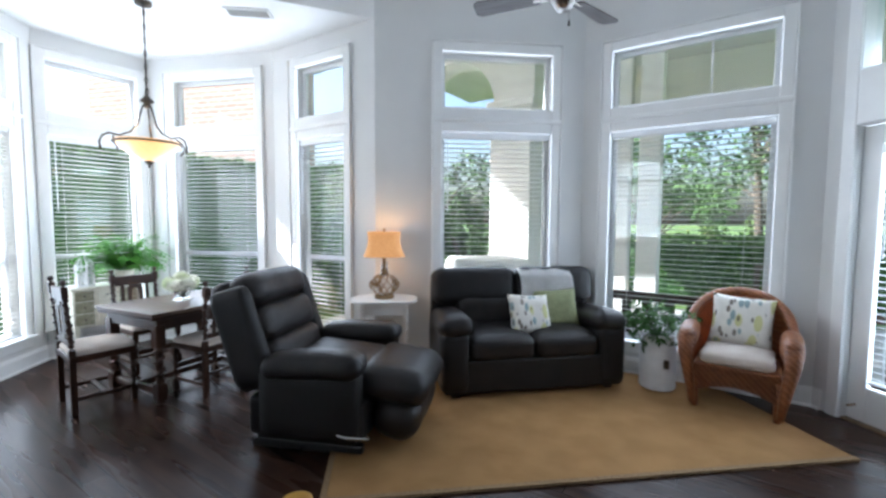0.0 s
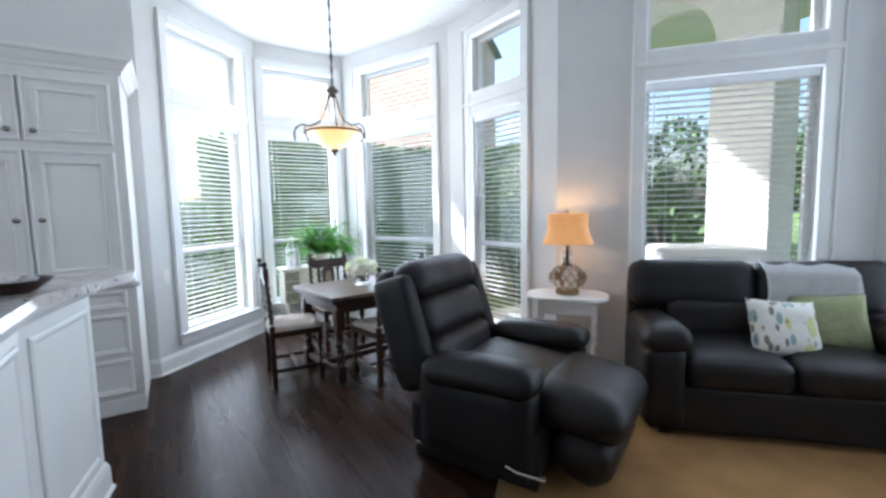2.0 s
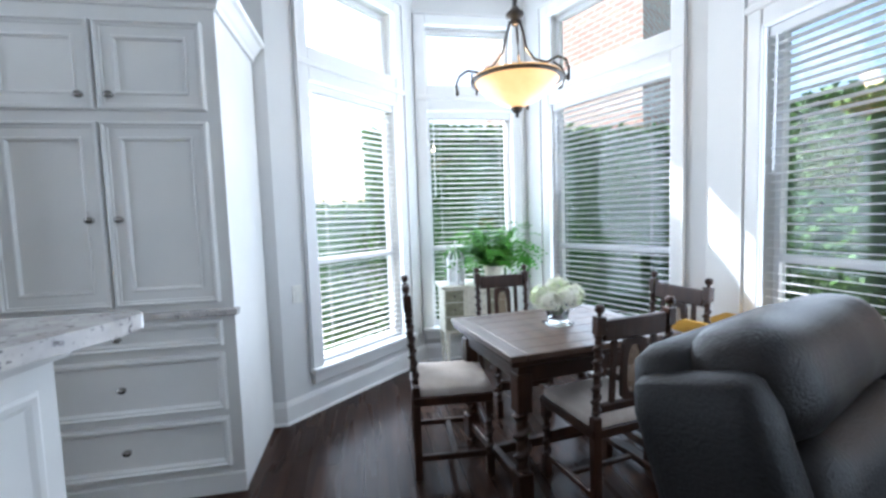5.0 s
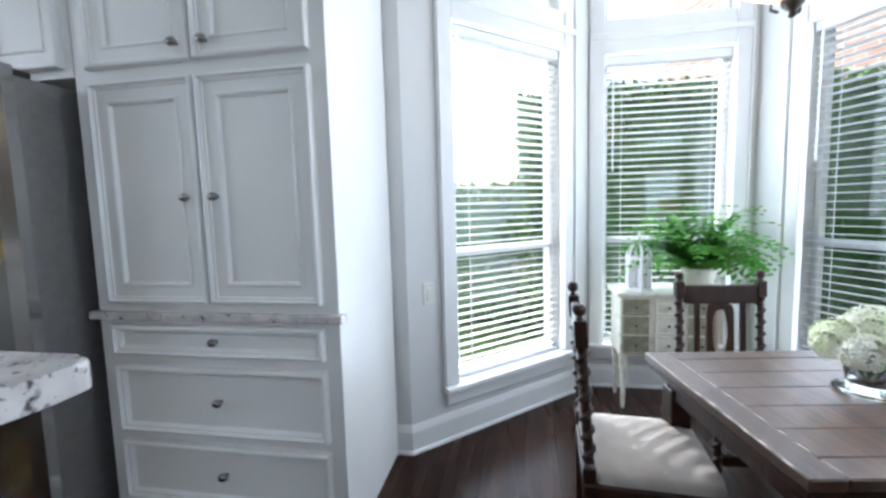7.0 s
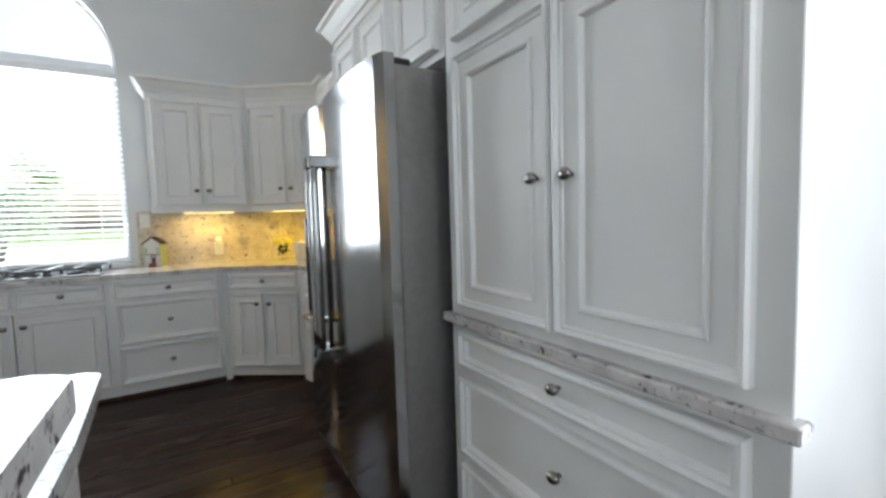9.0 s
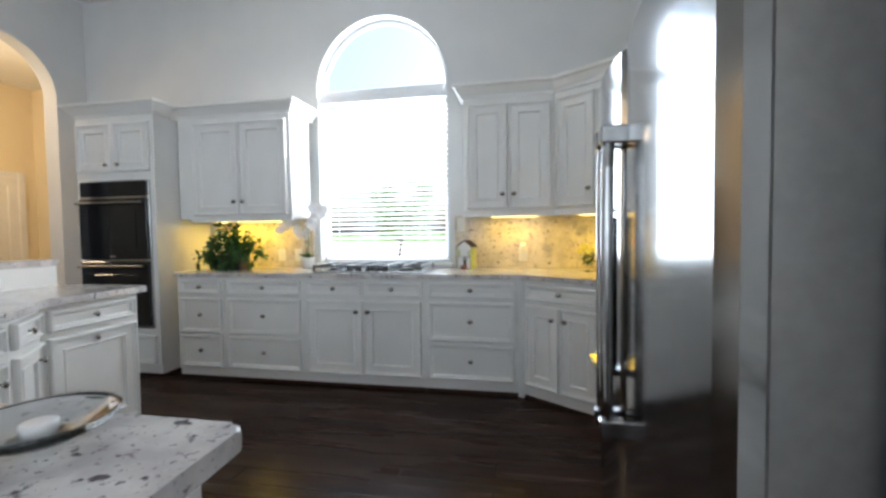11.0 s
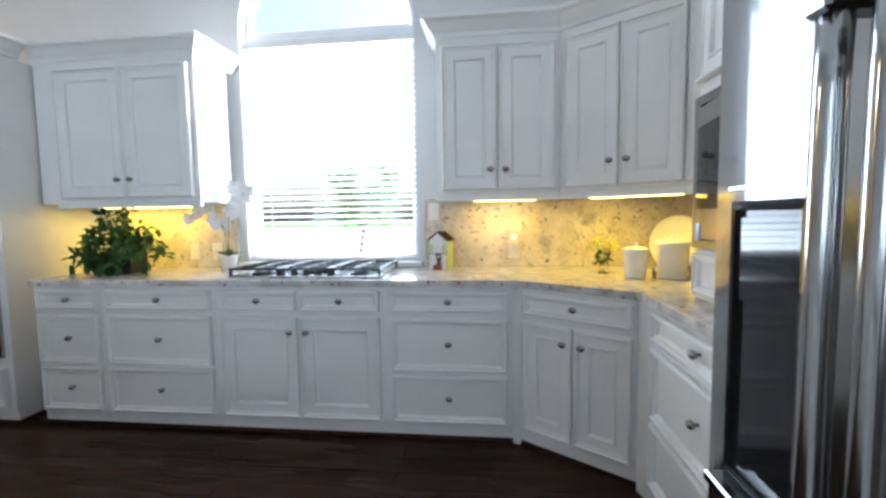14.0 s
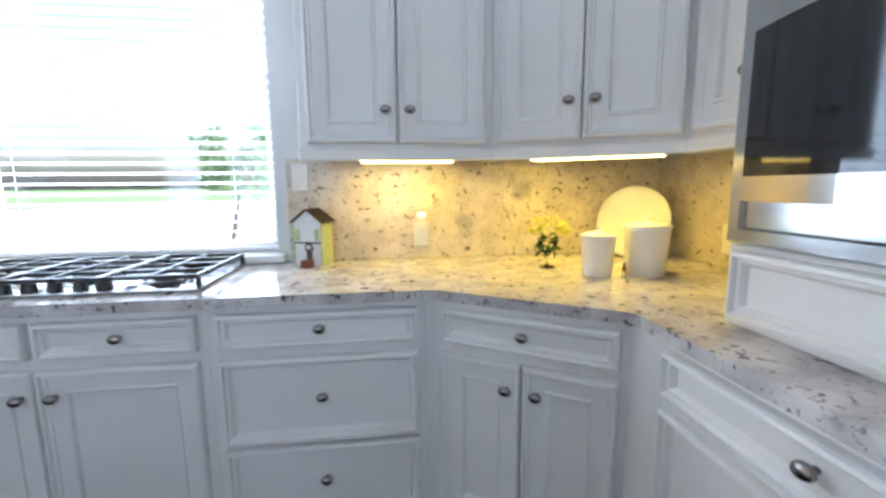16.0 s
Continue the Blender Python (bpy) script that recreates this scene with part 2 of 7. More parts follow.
def wicker_mat():
    w = Mat("rattan", (0.24, 0.078, 0.022), 0.42, color2=(0.15, 0.045, 0.014), scale=16)
    a = w.node("ShaderNodeTexWave")
    a.inputs["Scale"].default_value, a.inputs["Distortion"].default_value = 26, 0.6
    a.bands_direction = "Z"
    b = w.node("ShaderNodeTexWave")
    b.inputs["Scale"].default_value = 14
    b.bands_direction = "DIAGONAL"
    w.link(w.v, a.inputs["Vector"])
    w.link(w.v, b.inputs["Vector"])
    mm = w.node("ShaderNodeMath")
    mm.operation = "MULTIPLY"
    w.link(a.outputs["Fac"], mm.inputs[0])
    w.link(b.outputs["Fac"], mm.inputs[1])
    w.col = w.mix(mm.outputs[0], w.col, (0.36, 0.14, 0.045), 0.6)
    w.out()
    w.bump(mm.outputs[0], 0.7, 0.006)
    return w.m


def leafprint_mat():
    w = Mat("leaf_print_cotton", (0.74, 0.72, 0.66), 0.9, color2=(0.70, 0.68, 0.62), scale=20, bump=0.3, bump_scale=400)
    for sc, lo, c in ((7.0, 0.30, (0.55, 0.55, 0.22)), (9.0, 0.24, (0.20, 0.30, 0.32)), (12.0, 0.22, (0.13, 0.10, 0.075))):
        mp = w.node("ShaderNodeMapping")
        mp.inputs["Scale"].default_value = (sc, sc, sc * 0.45)
        mp.inputs["Rotation"].default_value = (0.3, 0.5 + sc, 0.7)
        w.link(w.co, mp.inputs["Vector"])
        vo = w.node("ShaderNodeTexVoronoi")
        vo.inputs["Scale"].default_value = 1.6
        w.link(mp.outputs["Vector"], vo.inputs["Vector"])
        w.col = w.mix(w.ramp(vo.outputs["Distance"], lo + 0.06, lo), w.col, c, 0.85)
    w.out()
    return w.m


def glass_mat(name, tint=(0.95, 0.98, 0.98), rough=0.0):
    m = bpy.data.materials.new(name)
    m.use_nodes = True
    b = m.node_tree.nodes["Principled BSDF"]
    b.inputs["Base Color"].default_value = rgb(tint)
    b.inputs["Roughness"].default_value = rough
    b.inputs["Transmission Weight"].default_value = 1.0
    b.inputs["IOR"].default_value = 1.45
    return m


def pane_mat():
    """Thin window glass: clear, with a slight gloss."""
    m = bpy.data.materials.new("window_glass")
    m.use_nodes = True
    t = m.node_tree
    t.nodes.remove(t.nodes["Principled BSDF"])
    tr, gl, mx = (t.nodes.new(k) for k in ("ShaderNodeBsdfTransparent", "ShaderNodeBsdfGlossy", "ShaderNodeMixShader"))
    gl.inputs["Roughness"].default_value = 0.01
    tr.inputs["Color"].default_value = (0.96, 0.98, 0.98, 1)
    mx.inputs[0].default_value = 0.045
    t.links.new(tr.outputs[0], mx.inputs[1])
    t.links.new(gl.outputs[0], mx.inputs[2])
    t.links.new(mx.outputs[0], t.nodes["Material Output"].inputs["Surface"])
    return m


def brick_mat():
    w = Mat("red_brick", (0.34, 0.14, 0.10), 0.9, color2=(0.24, 0.09, 0.065), scale=14)
    br = w.node("ShaderNodeTexBrick")
    for k, val in (("Scale", 1.0), ("Brick Width", 0.40), ("Row Height", 0.14), ("Mortar Size", 0.02)):
        br.inputs[k].default_value = val
    br.inputs["Color1"].default_value, br.inputs["Color2"].default_value = (0.62, 0.36, 0.29, 1), (0.50, 0.27, 0.22, 1)
    br.inputs["Mortar"].default_value = (0.55, 0.52, 0.48, 1)
    sx, cx = w.node("ShaderNodeSeparateXYZ"), w.node("ShaderNodeCombineXYZ")
    w.link(w.co, sx.inputs["Vector"])
    w.link(sx.outputs["Y"], cx.inputs["X"])
    w.link(sx.outputs["Z"], cx.inputs["Y"])
    w.link(cx.outputs["Vector"], br.inputs["Vector"])
    w.col = br.outputs["Color"]
    w.out()
    return w.m


M_FLOOR = floor_mat()
M_GRANITE = granite_mat("white_granite", (0.66, 0.63, 0.60), (0.10, 0.085, 0.09), (0.48, 0.45, 0.44), 0.60)
M_SPLASH = granite_mat("cream_granite", (0.66, 0.59, 0.48), (0.14, 0.11, 0.09), (0.52, 0.46, 0.37), 0.61)
M_RUG = rug_mat()
M_RATTAN = wicker_mat()
M_LEAFPRINT = leafprint_mat()
M_GLASS = glass_mat("clear_glass")
M_PANE = pane_mat()
M_BRICK = brick_mat()
M_LAWN = Mat("lawn", (0.13, 0.21, 0.05), 0.95, color2=(0.08, 0.14, 0.03), scale=3, bump=0.5, bump_scale=60).m
M_UCL = Mat("under_cabinet_diffuser", (1, 0.95, 0.8), 0.5).glow((1.0, 0.72, 0.20), 2.2).m
M_CANLIGHT = Mat("can_light_lens", (1, 0.9, 0.8), 0.5).glow((1.0, 0.7, 0.45), 5.0).m
# Pale ground colour standing for the overexposed view below the kitchen window.
M_GLAREGROUND = Mat("pale_glare_ground", (0.62, 0.61, 0.58), 0.9, color2=(0.55, 0.54, 0.51), scale=6, bump=0.2).m
for dark in (M_LEATHER, M_LEATHER2, M_DARKWOOD):
    dark.node_tree.nodes["Principled BSDF"].inputs["Specular IOR Level"].default_value = 0.34
# Tree leaves lightened to stand for window glare; conical shrubs share the colour.
M_PALELEAF = leaf_mat("glare_tree_and_shrub_leaf", (0.24, 0.34, 0.14), (0.18, 0.27, 0.10))

# ---- mesh helpers ----
def part(name, bm, mat, parent=None, label="", m=None, smooth=False):
    """Links a bmesh as one mesh object, under a parent or at top level."""
    bmesh.ops.recalc_face_normals(bm, faces=bm.faces)
    me = bpy.data.meshes.new(name)
    bm.to_mesh(me)
    bm.free()
    if smooth:
        for p in me.polygons:
            p.use_smooth = True
    me.materials.append(mat)
    ob = new(name, me)
    if parent:
        ob.parent = parent
    if m is not None:
        ob.matrix_basis = m
    if label:
        ob["label"] = label
    return ob


def thing(name, label, category, m, group="", kind=""):
    ob = new(name)
    ob.matrix_basis = m
    return tagged(ob, label, category, group, kind)


def box(x0, x1, y0, y1, z0, z1, bev=0.0, seg=1, bm=None):
    bm = bm or bmesh.new()
    g = bmesh.ops.create_cube(bm, size=1.0)
    vs = g["verts"]
    for v in vs:
        v.co = Vector(((x0 + x1) / 2 + v.co.x * (x1 - x0), (y0 + y1) / 2 + v.co.y * (y1 - y0), (z0 + z1) / 2 + v.co.z * (z1 - z0)))
    if bev:
        es = list({e for v in vs for e in v.link_edges})
        bmesh.ops.bevel(bm, geom=es, offset=bev, segments=seg, profile=0.6, affect="EDGES")
    return bm


def soft_box(sx, sy, sz, r, cuts=6, puff=0.0, seed=0, wob=0.0):
    """A cushion: a box with a rounded outline, puffed out in the middle."""
    bm = bmesh.new()
    bmesh.ops.create_cube(bm, size=2.0)
    bmesh.ops.subdivide_edges(bm, edges=bm.edges[:], cuts=cuts, use_grid_fill=True)
    h = Vector((sx / 2, sy / 2, sz / 2))
    for v in bm.verts:
        c = v.co.copy()
        p = Vector((c.x * h.x, c.y * h.y, c.z * h.z))
        inner = Vector((max(-h.x + r, min(h.x - r, p.x)), max(-h.y + r, min(h.y - r, p.y)), max(-h.z + r, min(h.z - r, p.z))))
        d = p - inner
        if d.length > 1e-6:
            p = inner + d.normalized() * r
        f = (1 - c.x ** 2 * abs(c.x) ** 0.5) * (1 - c.y ** 2 * abs(c.y) ** 0.5)
        p.z += puff * max(0.0, f) * (1 if c.z > 0 else -1) * abs(c.z)
        if wob:
            p += Vector(noise.noise_vector(p * 9 + Vector((seed, seed * 2, 0)))) * wob
        v.co = p
    return bm


def pillow(w, h, t, seed=0):
    """A square cushion with pinched corners, standing in the xz plane."""
    bm = bmesh.new()
    n = 14
    g = [[[None] * (n + 1) for _ in range(n + 1)] for _ in range(2)]
    for s in range(2):
        for i in range(n + 1):
            for j in range(n + 1):
                a, b = i / n * 2 - 1, j / n * 2 - 1
                edge = i in (0, n) or j in (0, n)
                if s == 1 and edge:
                    g[1][i][j] = g[0][i][j]
                    continue
                k = 1 - 0.07 * (1 - abs(a) ** 2) * abs(b) ** 3
                l = 1 - 0.07 * (1 - abs(b) ** 2) * abs(a) ** 3
                d = t / 2 * ((1 - a ** 4) * (1 - b ** 4)) ** 0.6
                d += 0.008 * noise.noise(Vector((a * 3, b * 3, seed))) * (0 if edge else 1)
                g[s][i][j] = bm.verts.new((a * w / 2 * l, -d if s == 0 else d, h / 2 + b * h / 2 * k))
        for i in range(n):
            for j in range(n):
                bm.faces.new((g[s][i][j], g[s][i + 1][j], g[s][i + 1][j + 1], g[s][i][j + 1]))
    return bm


def lathe(profile, seg=24, bm=None, cx=0.0, cy=0.0):
    """A turned shape from (radius, z) pairs."""
    bm = bm or bmesh.new()
    rings = []
    for r, z in profile:
        if r < 1e-5:
            rings.append([bm.verts.new((cx, cy, z))])
        else:
            rings.append([bm.verts.new((cx + r * math.cos(2 * math.pi * i / seg), cy + r * math.sin(2 * math.pi * i / seg), z)) for i in range(seg)])
    for a, b in zip(rings, rings[1:]):
        for i in range(seg):
            j = (i + 1) % seg
            if len(a) == 1 and len(b) == 1:
                continue
            if len(a) == 1:
                bm.faces.new((a[0], b[i], b[j]))
            elif len(b) == 1:
                bm.faces.new((a[i], a[j], b[0]))
            else:
                bm.faces.new((a[i], a[j], b[j], b[i]))
    for ring, flip in ((rings[0], True), (rings[-1], False)):
        if len(ring) > 2:
            bm.faces.new(ring[::-1] if flip else ring)
    return bm


def tube(points, r, seg=8, bm=None, taper=1.0):
    """A round bar along points."""
    bm = bm or bmesh.new()
    pts = [Vector(p) for p in points]
    rings = []
    for i, p in enumerate(pts):
        d = (pts[min(i + 1, len(pts) - 1)] - pts[max(i - 1, 0)]).normalized()
        u = d.cross(Vector((0, 0, 1)) if abs(d.z) < 0.95 else Vector((1, 0, 0))).normalized()
        w = d.cross(u)
        rr = r * (1 + (taper - 1) * i / max(1, len(pts) - 1))
        rings.append([bm.verts.new(p + (u * math.cos(2 * math.pi * k / seg) + w * math.sin(2 * math.pi * k / seg)) * rr) for k in range(seg)])
    for a, b in zip(rings, rings[1:]):
        for k in range(seg):
            bm.faces.new((a[k], a[(k + 1) % seg], b[(k + 1) % seg], b[k]))
    bm.faces.new(rings[0][::-1])
    bm.faces.new(rings[-1])
    return bm


def twist(z0, z1, r, turns, bm=None, cx=0.0, cy=0.0, seg=12):
    """A barley-twist post."""
    bm = bm or bmesh.new()
    n = int(turns * 8) + 4
    rings = []
    for i in range(n + 1):
        z = z0 + (z1 - z0) * i / n
        ang = 2 * math.pi * turns * i / n
        f = min(1.0, i / 2, (n - i) / 2)
        rings.append([bm.verts.new((cx + r * (0.78 + 0.30 * f * math.cos(2 * (2 * math.pi * k / seg) - 2 * ang) * 0.5 + 0.12) * math.cos(2 * math.pi * k / seg) + 0.22 * r * f * math.cos(ang),
                                    cy + r * (0.78 + 0.30 * f * math.cos(2 * (2 * math.pi * k / seg) - 2 * ang) * 0.5 + 0.12) * math.sin(2 * math.pi * k / seg) + 0.22 * r * f * math.sin(ang), z)) for k in range(seg)])
    for a, b in zip(rings, rings[1:]):
        for k in range(seg):
            bm.faces.new((a[k], a[(k + 1) % seg], b[(k + 1) % seg], b[k]))
    bm.faces.new(rings[0][::-1])
    bm.faces.new(rings[-1])
    return bm


def prism(outline, z0, z1, bev=0.0, bm=None, seg=2):
    """A slab with the given (x, y) outline."""
    bm = bm or bmesh.new()
    lo = [bm.verts.new((x, y, z0)) for x, y in outline]
    hi = [bm.verts.new((x, y, z1)) for x, y in outline]
    bm.faces.new(lo[::-1])
    top = bm.faces.new(hi)
    n = len(lo)
    for i in range(n):
        bm.faces.new((lo[i], lo[(i + 1) % n], hi[(i + 1) % n], hi[i]))
    if bev:
        bmesh.ops.bevel(bm, geom=list(top.edges), offset=bev, segments=seg, profile=0.5, affect="EDGES")
    return bm


def sweep(profile, path, bm=None, closed=False):
    """A moulding: profile (out, up) pairs carried along an (x, y, z) path; out is to the right of the way."""
    bm = bm or bmesh.new()
    pts = [Vector(p) for p in path]
    n = len(pts)
    rings = []
    for i, p in enumerate(pts):
        a = (p - pts[i - 1]).normalized() if (i or closed) else (pts[1] - p).normalized()
        b = (pts[(i + 1) % n] - p).normalized() if (i < n - 1 or closed) else a
        na, nb = Vector((a.y, -a.x, 0)), Vector((b.y, -b.x, 0))
        mid = (na + nb).normalized()
        k = 1 / max(0.3, mid.dot(na))
        rings.append([bm.verts.new(p + mid * (o * k) + Vector((0, 0, u))) for o, u in profile])
    m = len(profile)
    for a, b in list(zip(rings, rings[1:])) + ([(rings[-1], rings[0])] if closed else []):
        for k in range(m):
            bm.faces.new((a[k], a[(k + 1) % m], b[(k + 1) % m], b[k]))
    if not closed:
        bm.faces.new(rings[0][::-1])
        bm.faces.new(rings[-1])
    return bm


def panel(w, h, loops, bm=None, cx=0.0, cz=0.0):
    """A moulded front in the xz plane, facing -y: nested rectangles (inset, proud)."""
    bm = bm or bmesh.new()
    rings = []
    for ins, pr in loops:
        x, z = w / 2 - ins, h / 2 - ins
        rings.append([bm.verts.new((cx + a * x, -pr, cz + b * z)) for a, b in ((-1, -1), (1, -1), (1, 1), (-1, 1))])
    for a, b in zip(rings, rings[1:]):
        for k in range(4):
            bm.faces.new((a[k], a[(k + 1) % 4], b[(k + 1) % 4], b[k]))
    bm.faces.new(rings[-1])
    bm.faces.new(rings[0][::-1])
    return bm


BEAD = [(0, 0), (0, 0.022), (0.004, 0.032), (0.012, 0.034), (0.017, 0.021), (0.025, 0.021)]
DOOR = BEAD + [(0.028, 0.016), (0.066, 0.016), (0.071, 0.022), (0.078, 0.020), (0.084, 0.006), (0.090, 0.006)]
DRAWER = BEAD + [(0.034, 0.006), (0.038, 0.006)]


def fin(bm, root, d, length, width, up, droop=0.0, n=3):
    """One narrow leaf blade."""
    d = d.normalized()
    side = d.cross(up)
    side = side.normalized() if side.length > 1e-4 else Vector((1, 0, 0))
    rows = []
    for i in range(n + 1):
        f = i / n
        p = root + d * (length * f) - Vector((0, 0, droop * f * f))
        ww = width * (0.35 + 1.3 * f if f < 0.5 else 2.0 * (1 - f)) * 0.5
        rows.append((bm.verts.new(p - side * ww), bm.verts.new(p + side * ww)) if i < n else (bm.verts.new(p),))
    for a, b in zip(rows, rows[1:]):
        if len(b) == 2:
            bm.faces.new((a[0], a[1], b[1], b[0]))
        else:
            bm.faces.new((a[0], a[1], b[0]))


def leaf_cloud(bm, centre, radii, count, size, rng, hollow=0.4):
    """Many small leaves scattered through an uneven mass."""
    c = Vector(centre)
    for _ in range(count):
        d = Vector((rng.gauss(0, 1), rng.gauss(0, 1), rng.gauss(0, 1))).normalized()
        k = hollow + (1 - hollow) * rng.random() ** 0.5
        k *= 0.75 + 0.5 * noise.noise(d * 2.3 + c)
        p = c + Vector((d.x * radii[0], d.y * radii[1], d.z * radii[2])) * k
        dd = (d + Vector((rng.uniform(-1, 1), rng.uniform(-1, 1), rng.uniform(-0.9, 0.5)))).normalized()
        fin(bm, p, dd, size * rng.uniform(0.6, 1.3), size * rng.uniform(0.4, 0.6), Vector((rng.uniform(-1, 1), rng.uniform(-1, 1), 1)).normalized(), size * 0.2, 2)

# ---- the setting ----
CEIL, NOOK = 3.66, 3.22
P = [(-4.43, 1.0), (-4.43, 1.135), (-5.42, 2.17), (-5.42, 3.17), (-3.96, 3.773), (-2.555, 3.843), (-1.03, 5.12), (0.76, 5.12),
     (2.30, 3.58), (2.30, -1.55), (1.30, -1.55), (1.30, -3.06), (-4.43, -3.06)]
SILL, LTOP, TBOT, TTOP = 0.31, 2.235, 2.455, 2.965


def along(p, q):
    """The pose whose x runs from p to q and whose y points out of the room."""
    return pose(p[0], p[1], 0, 0, 0, math.degrees(math.atan2(q[1] - p[1], q[0] - p[0])))


def wall_mesh(length, z1, holes, thick=0.16, z0=0.0):
    """A wall from x 0 to length, room face at y 0, with rectangular holes (x0, x1, z0, z1)."""
    bm = bmesh.new()
    xs = sorted({0.0, length, *(h[0] for h in holes), *(h[1] for h in holes)})
    zs = sorted({z0, z1, *(h[2] for h in holes), *(h[3] for h in holes)})
    solid = {}
    for i in range(len(xs) - 1):
        for j in range(len(zs) - 1):
            cx, cz = (xs[i] + xs[i + 1]) / 2, (zs[j] + zs[j + 1]) / 2
            solid[i, j] = not any(h[0] < cx < h[1] and h[2] < cz < h[3] for h in holes)
    vs = {}

    def v(i, k, j):
        if (i, k, j) not in vs:
            vs[i, k, j] = bm.verts.new((xs[i], thick * k, zs[j]))
        return vs[i, k, j]
    for (i, j), s in solid.items():
        if not s:
            continue
        bm.faces.new((v(i, 0, j), v(i + 1, 0, j), v(i + 1, 0, j + 1), v(i, 0, j + 1)))
        bm.faces.new((v(i, 1, j), v(i, 1, j + 1), v(i + 1, 1, j + 1), v(i + 1, 1, j)))
        if not solid.get((i - 1, j)):
            bm.faces.new((v(i, 0, j), v(i, 0, j + 1), v(i, 1, j + 1), v(i, 1, j)))
        if not solid.get((i + 1, j)):
            bm.faces.new((v(i + 1, 0, j), v(i + 1, 1, j), v(i + 1, 1, j + 1), v(i + 1, 0, j + 1)))
        if not solid.get((i, j - 1)):
            bm.faces.new((v(i, 0, j), v(i, 1, j), v(i + 1, 1, j), v(i + 1, 0, j)))
        if not solid.get((i, j + 1)):
            bm.faces.new((v(i, 0, j + 1), v(i + 1, 0, j + 1), v(i + 1, 1, j + 1), v(i, 1, j + 1)))
    return bm


def spandrels(bm, x0, x1, zs, top, thick=0.16, y0=0.0):
    """Fills the corners of a hole above zs, so that it ends in a half-round arch."""
    r, cx, n = (x1 - x0) / 2, (x0 + x1) / 2, 16
    for s in (-1, 1):
        arc = [(cx + s * r * math.cos(math.pi / 2 * i / n), zs + (top - zs) * math.sin(math.pi / 2 * i / n)) for i in range(n + 1)]
        corner = (cx + s * r, top)
        for (xa, za), (xb, zb) in zip(arc, arc[1:]):
            f = [bm.verts.new((x, y0, z)) for x, z in ((xa, za), (xb, zb), corner)]
            b = [bm.verts.new((x, y0 + thick, z)) for x, z in ((xa, za), (xb, zb), corner)]
            bm.faces.new(f)
            bm.faces.new(b[::-1])
            bm.faces.new((f[0], b[0], b[1], f[1]))


def wall(name, i, j, holes, top=CEIL, mat=M_WALL, extra=None, thick=0.16):
    p, q = P[i], P[j]
    length = math.dist(p, q)
    bm = wall_mesh(length, top, holes, thick)
    if extra:
        extra(bm)
    ob = part(name, bm, mat, m=along(p, q))
    return tagged(ob, "", "wall", kind="structure")


WIN = {  # wall: start, s0, s1
    "A": (1, 0.30, 1.16), "B": (2, 0.09, 0.868), "C": (3, 0.30, 1.36), "D": (4, 0.36, 1.03),
    "E": (5, 0.618, 1.668), "F": (6, 0.255, 1.49)}
HALL = (0.26, 1.21)
for n, (k, (i, s0, s1)) in enumerate(WIN.items()):
    wall(f"wall_{n + 1}", i, i + 1, [(s0, s1, SILL, LTOP), (s0, s1, TBOT, TTOP)])
wall("wall_return", 0, 1, [])
DOORW = (0.19, 1.11)
wall("wall_door", 7, 8, [(*DOORW, 0.0, 2.08), (*DOORW, TBOT, TTOP)])
wall("wall_east", 8, 9, [])
wall("wall_step", 9, 10, [])
wall("wall_arch", 10, 11, [(*HALL, 0.0, 3.06)], extra=lambda bm: spandrels(bm, *HALL, 2.60, 3.06))
KW = (1.30 + 1.324, 1.30 + 2.562)
KWB, KWT, KTOP = 0.955, 2.56, 3.20
wall("wall_south", 11, 12, [(*KW, KWB, KTOP)], extra=lambda bm: spandrels(bm, *KW, KWT, KTOP))
wall("wall_west", 12, 0, [])

# floor and ceilings
inner = [(-5.60, 0.8), (-5.60, 4.0), (-2.7, 4.0), (-1.1, 5.30), (0.82, 5.30), (2.48, 3.64), (2.48, -3.2), (-4.6, -3.2), (-4.6, 0.8)]
tagged(part("floor", prism(inner, -0.12, 0.0), M_FLOOR), "dark espresso oak plank floor with a satin sheen", "floor", kind="structure")
tagged(part("ceiling", prism([(x, y) for x, y in inner], CEIL, CEIL + 0.1), M_CEIL), "", "ceiling", kind="structure")
tagged(part("ceiling_nook", prism([(-4.43, 1.02), (-5.56, 2.12), (-5.56, 3.26), (-4.0, 3.90), (-2.60, 3.96), (-2.555, 3.843)], NOOK, CEIL - 0.003), M_CEIL), "", "ceiling", kind="structure")

# baseboards with a quarter-round foot
BASEP = [(0, 0), (0.028, 0), (0.026, 0.012), (0.017, 0.02), (0.016, 0.115), (0.010, 0.135), (0.004, 0.15), (0, 0.15)]
base_runs = [P[0:8], [P[7], Vector(P[7]).lerp(Vector(P[8]), 0.03)], [Vector(P[7]).lerp(Vector(P[8]), 0.48), P[8], P[9], P[10], (1.30, -1.85)]]
for run in base_runs:
    ob = part("baseboard", sweep(BASEP, [(p[0], p[1], 0.001) for p in run]), M_TRIM)
    tagged(ob, "white painted baseboard along the walls", "baseboard", kind="structure")


def strip(x0, x1, z0, z1, y0=-0.022, y1=0.0, bev=0.006):
    return box(x0, x1, y0, y1, z0, z1, bev)


SLAT_ME = {}


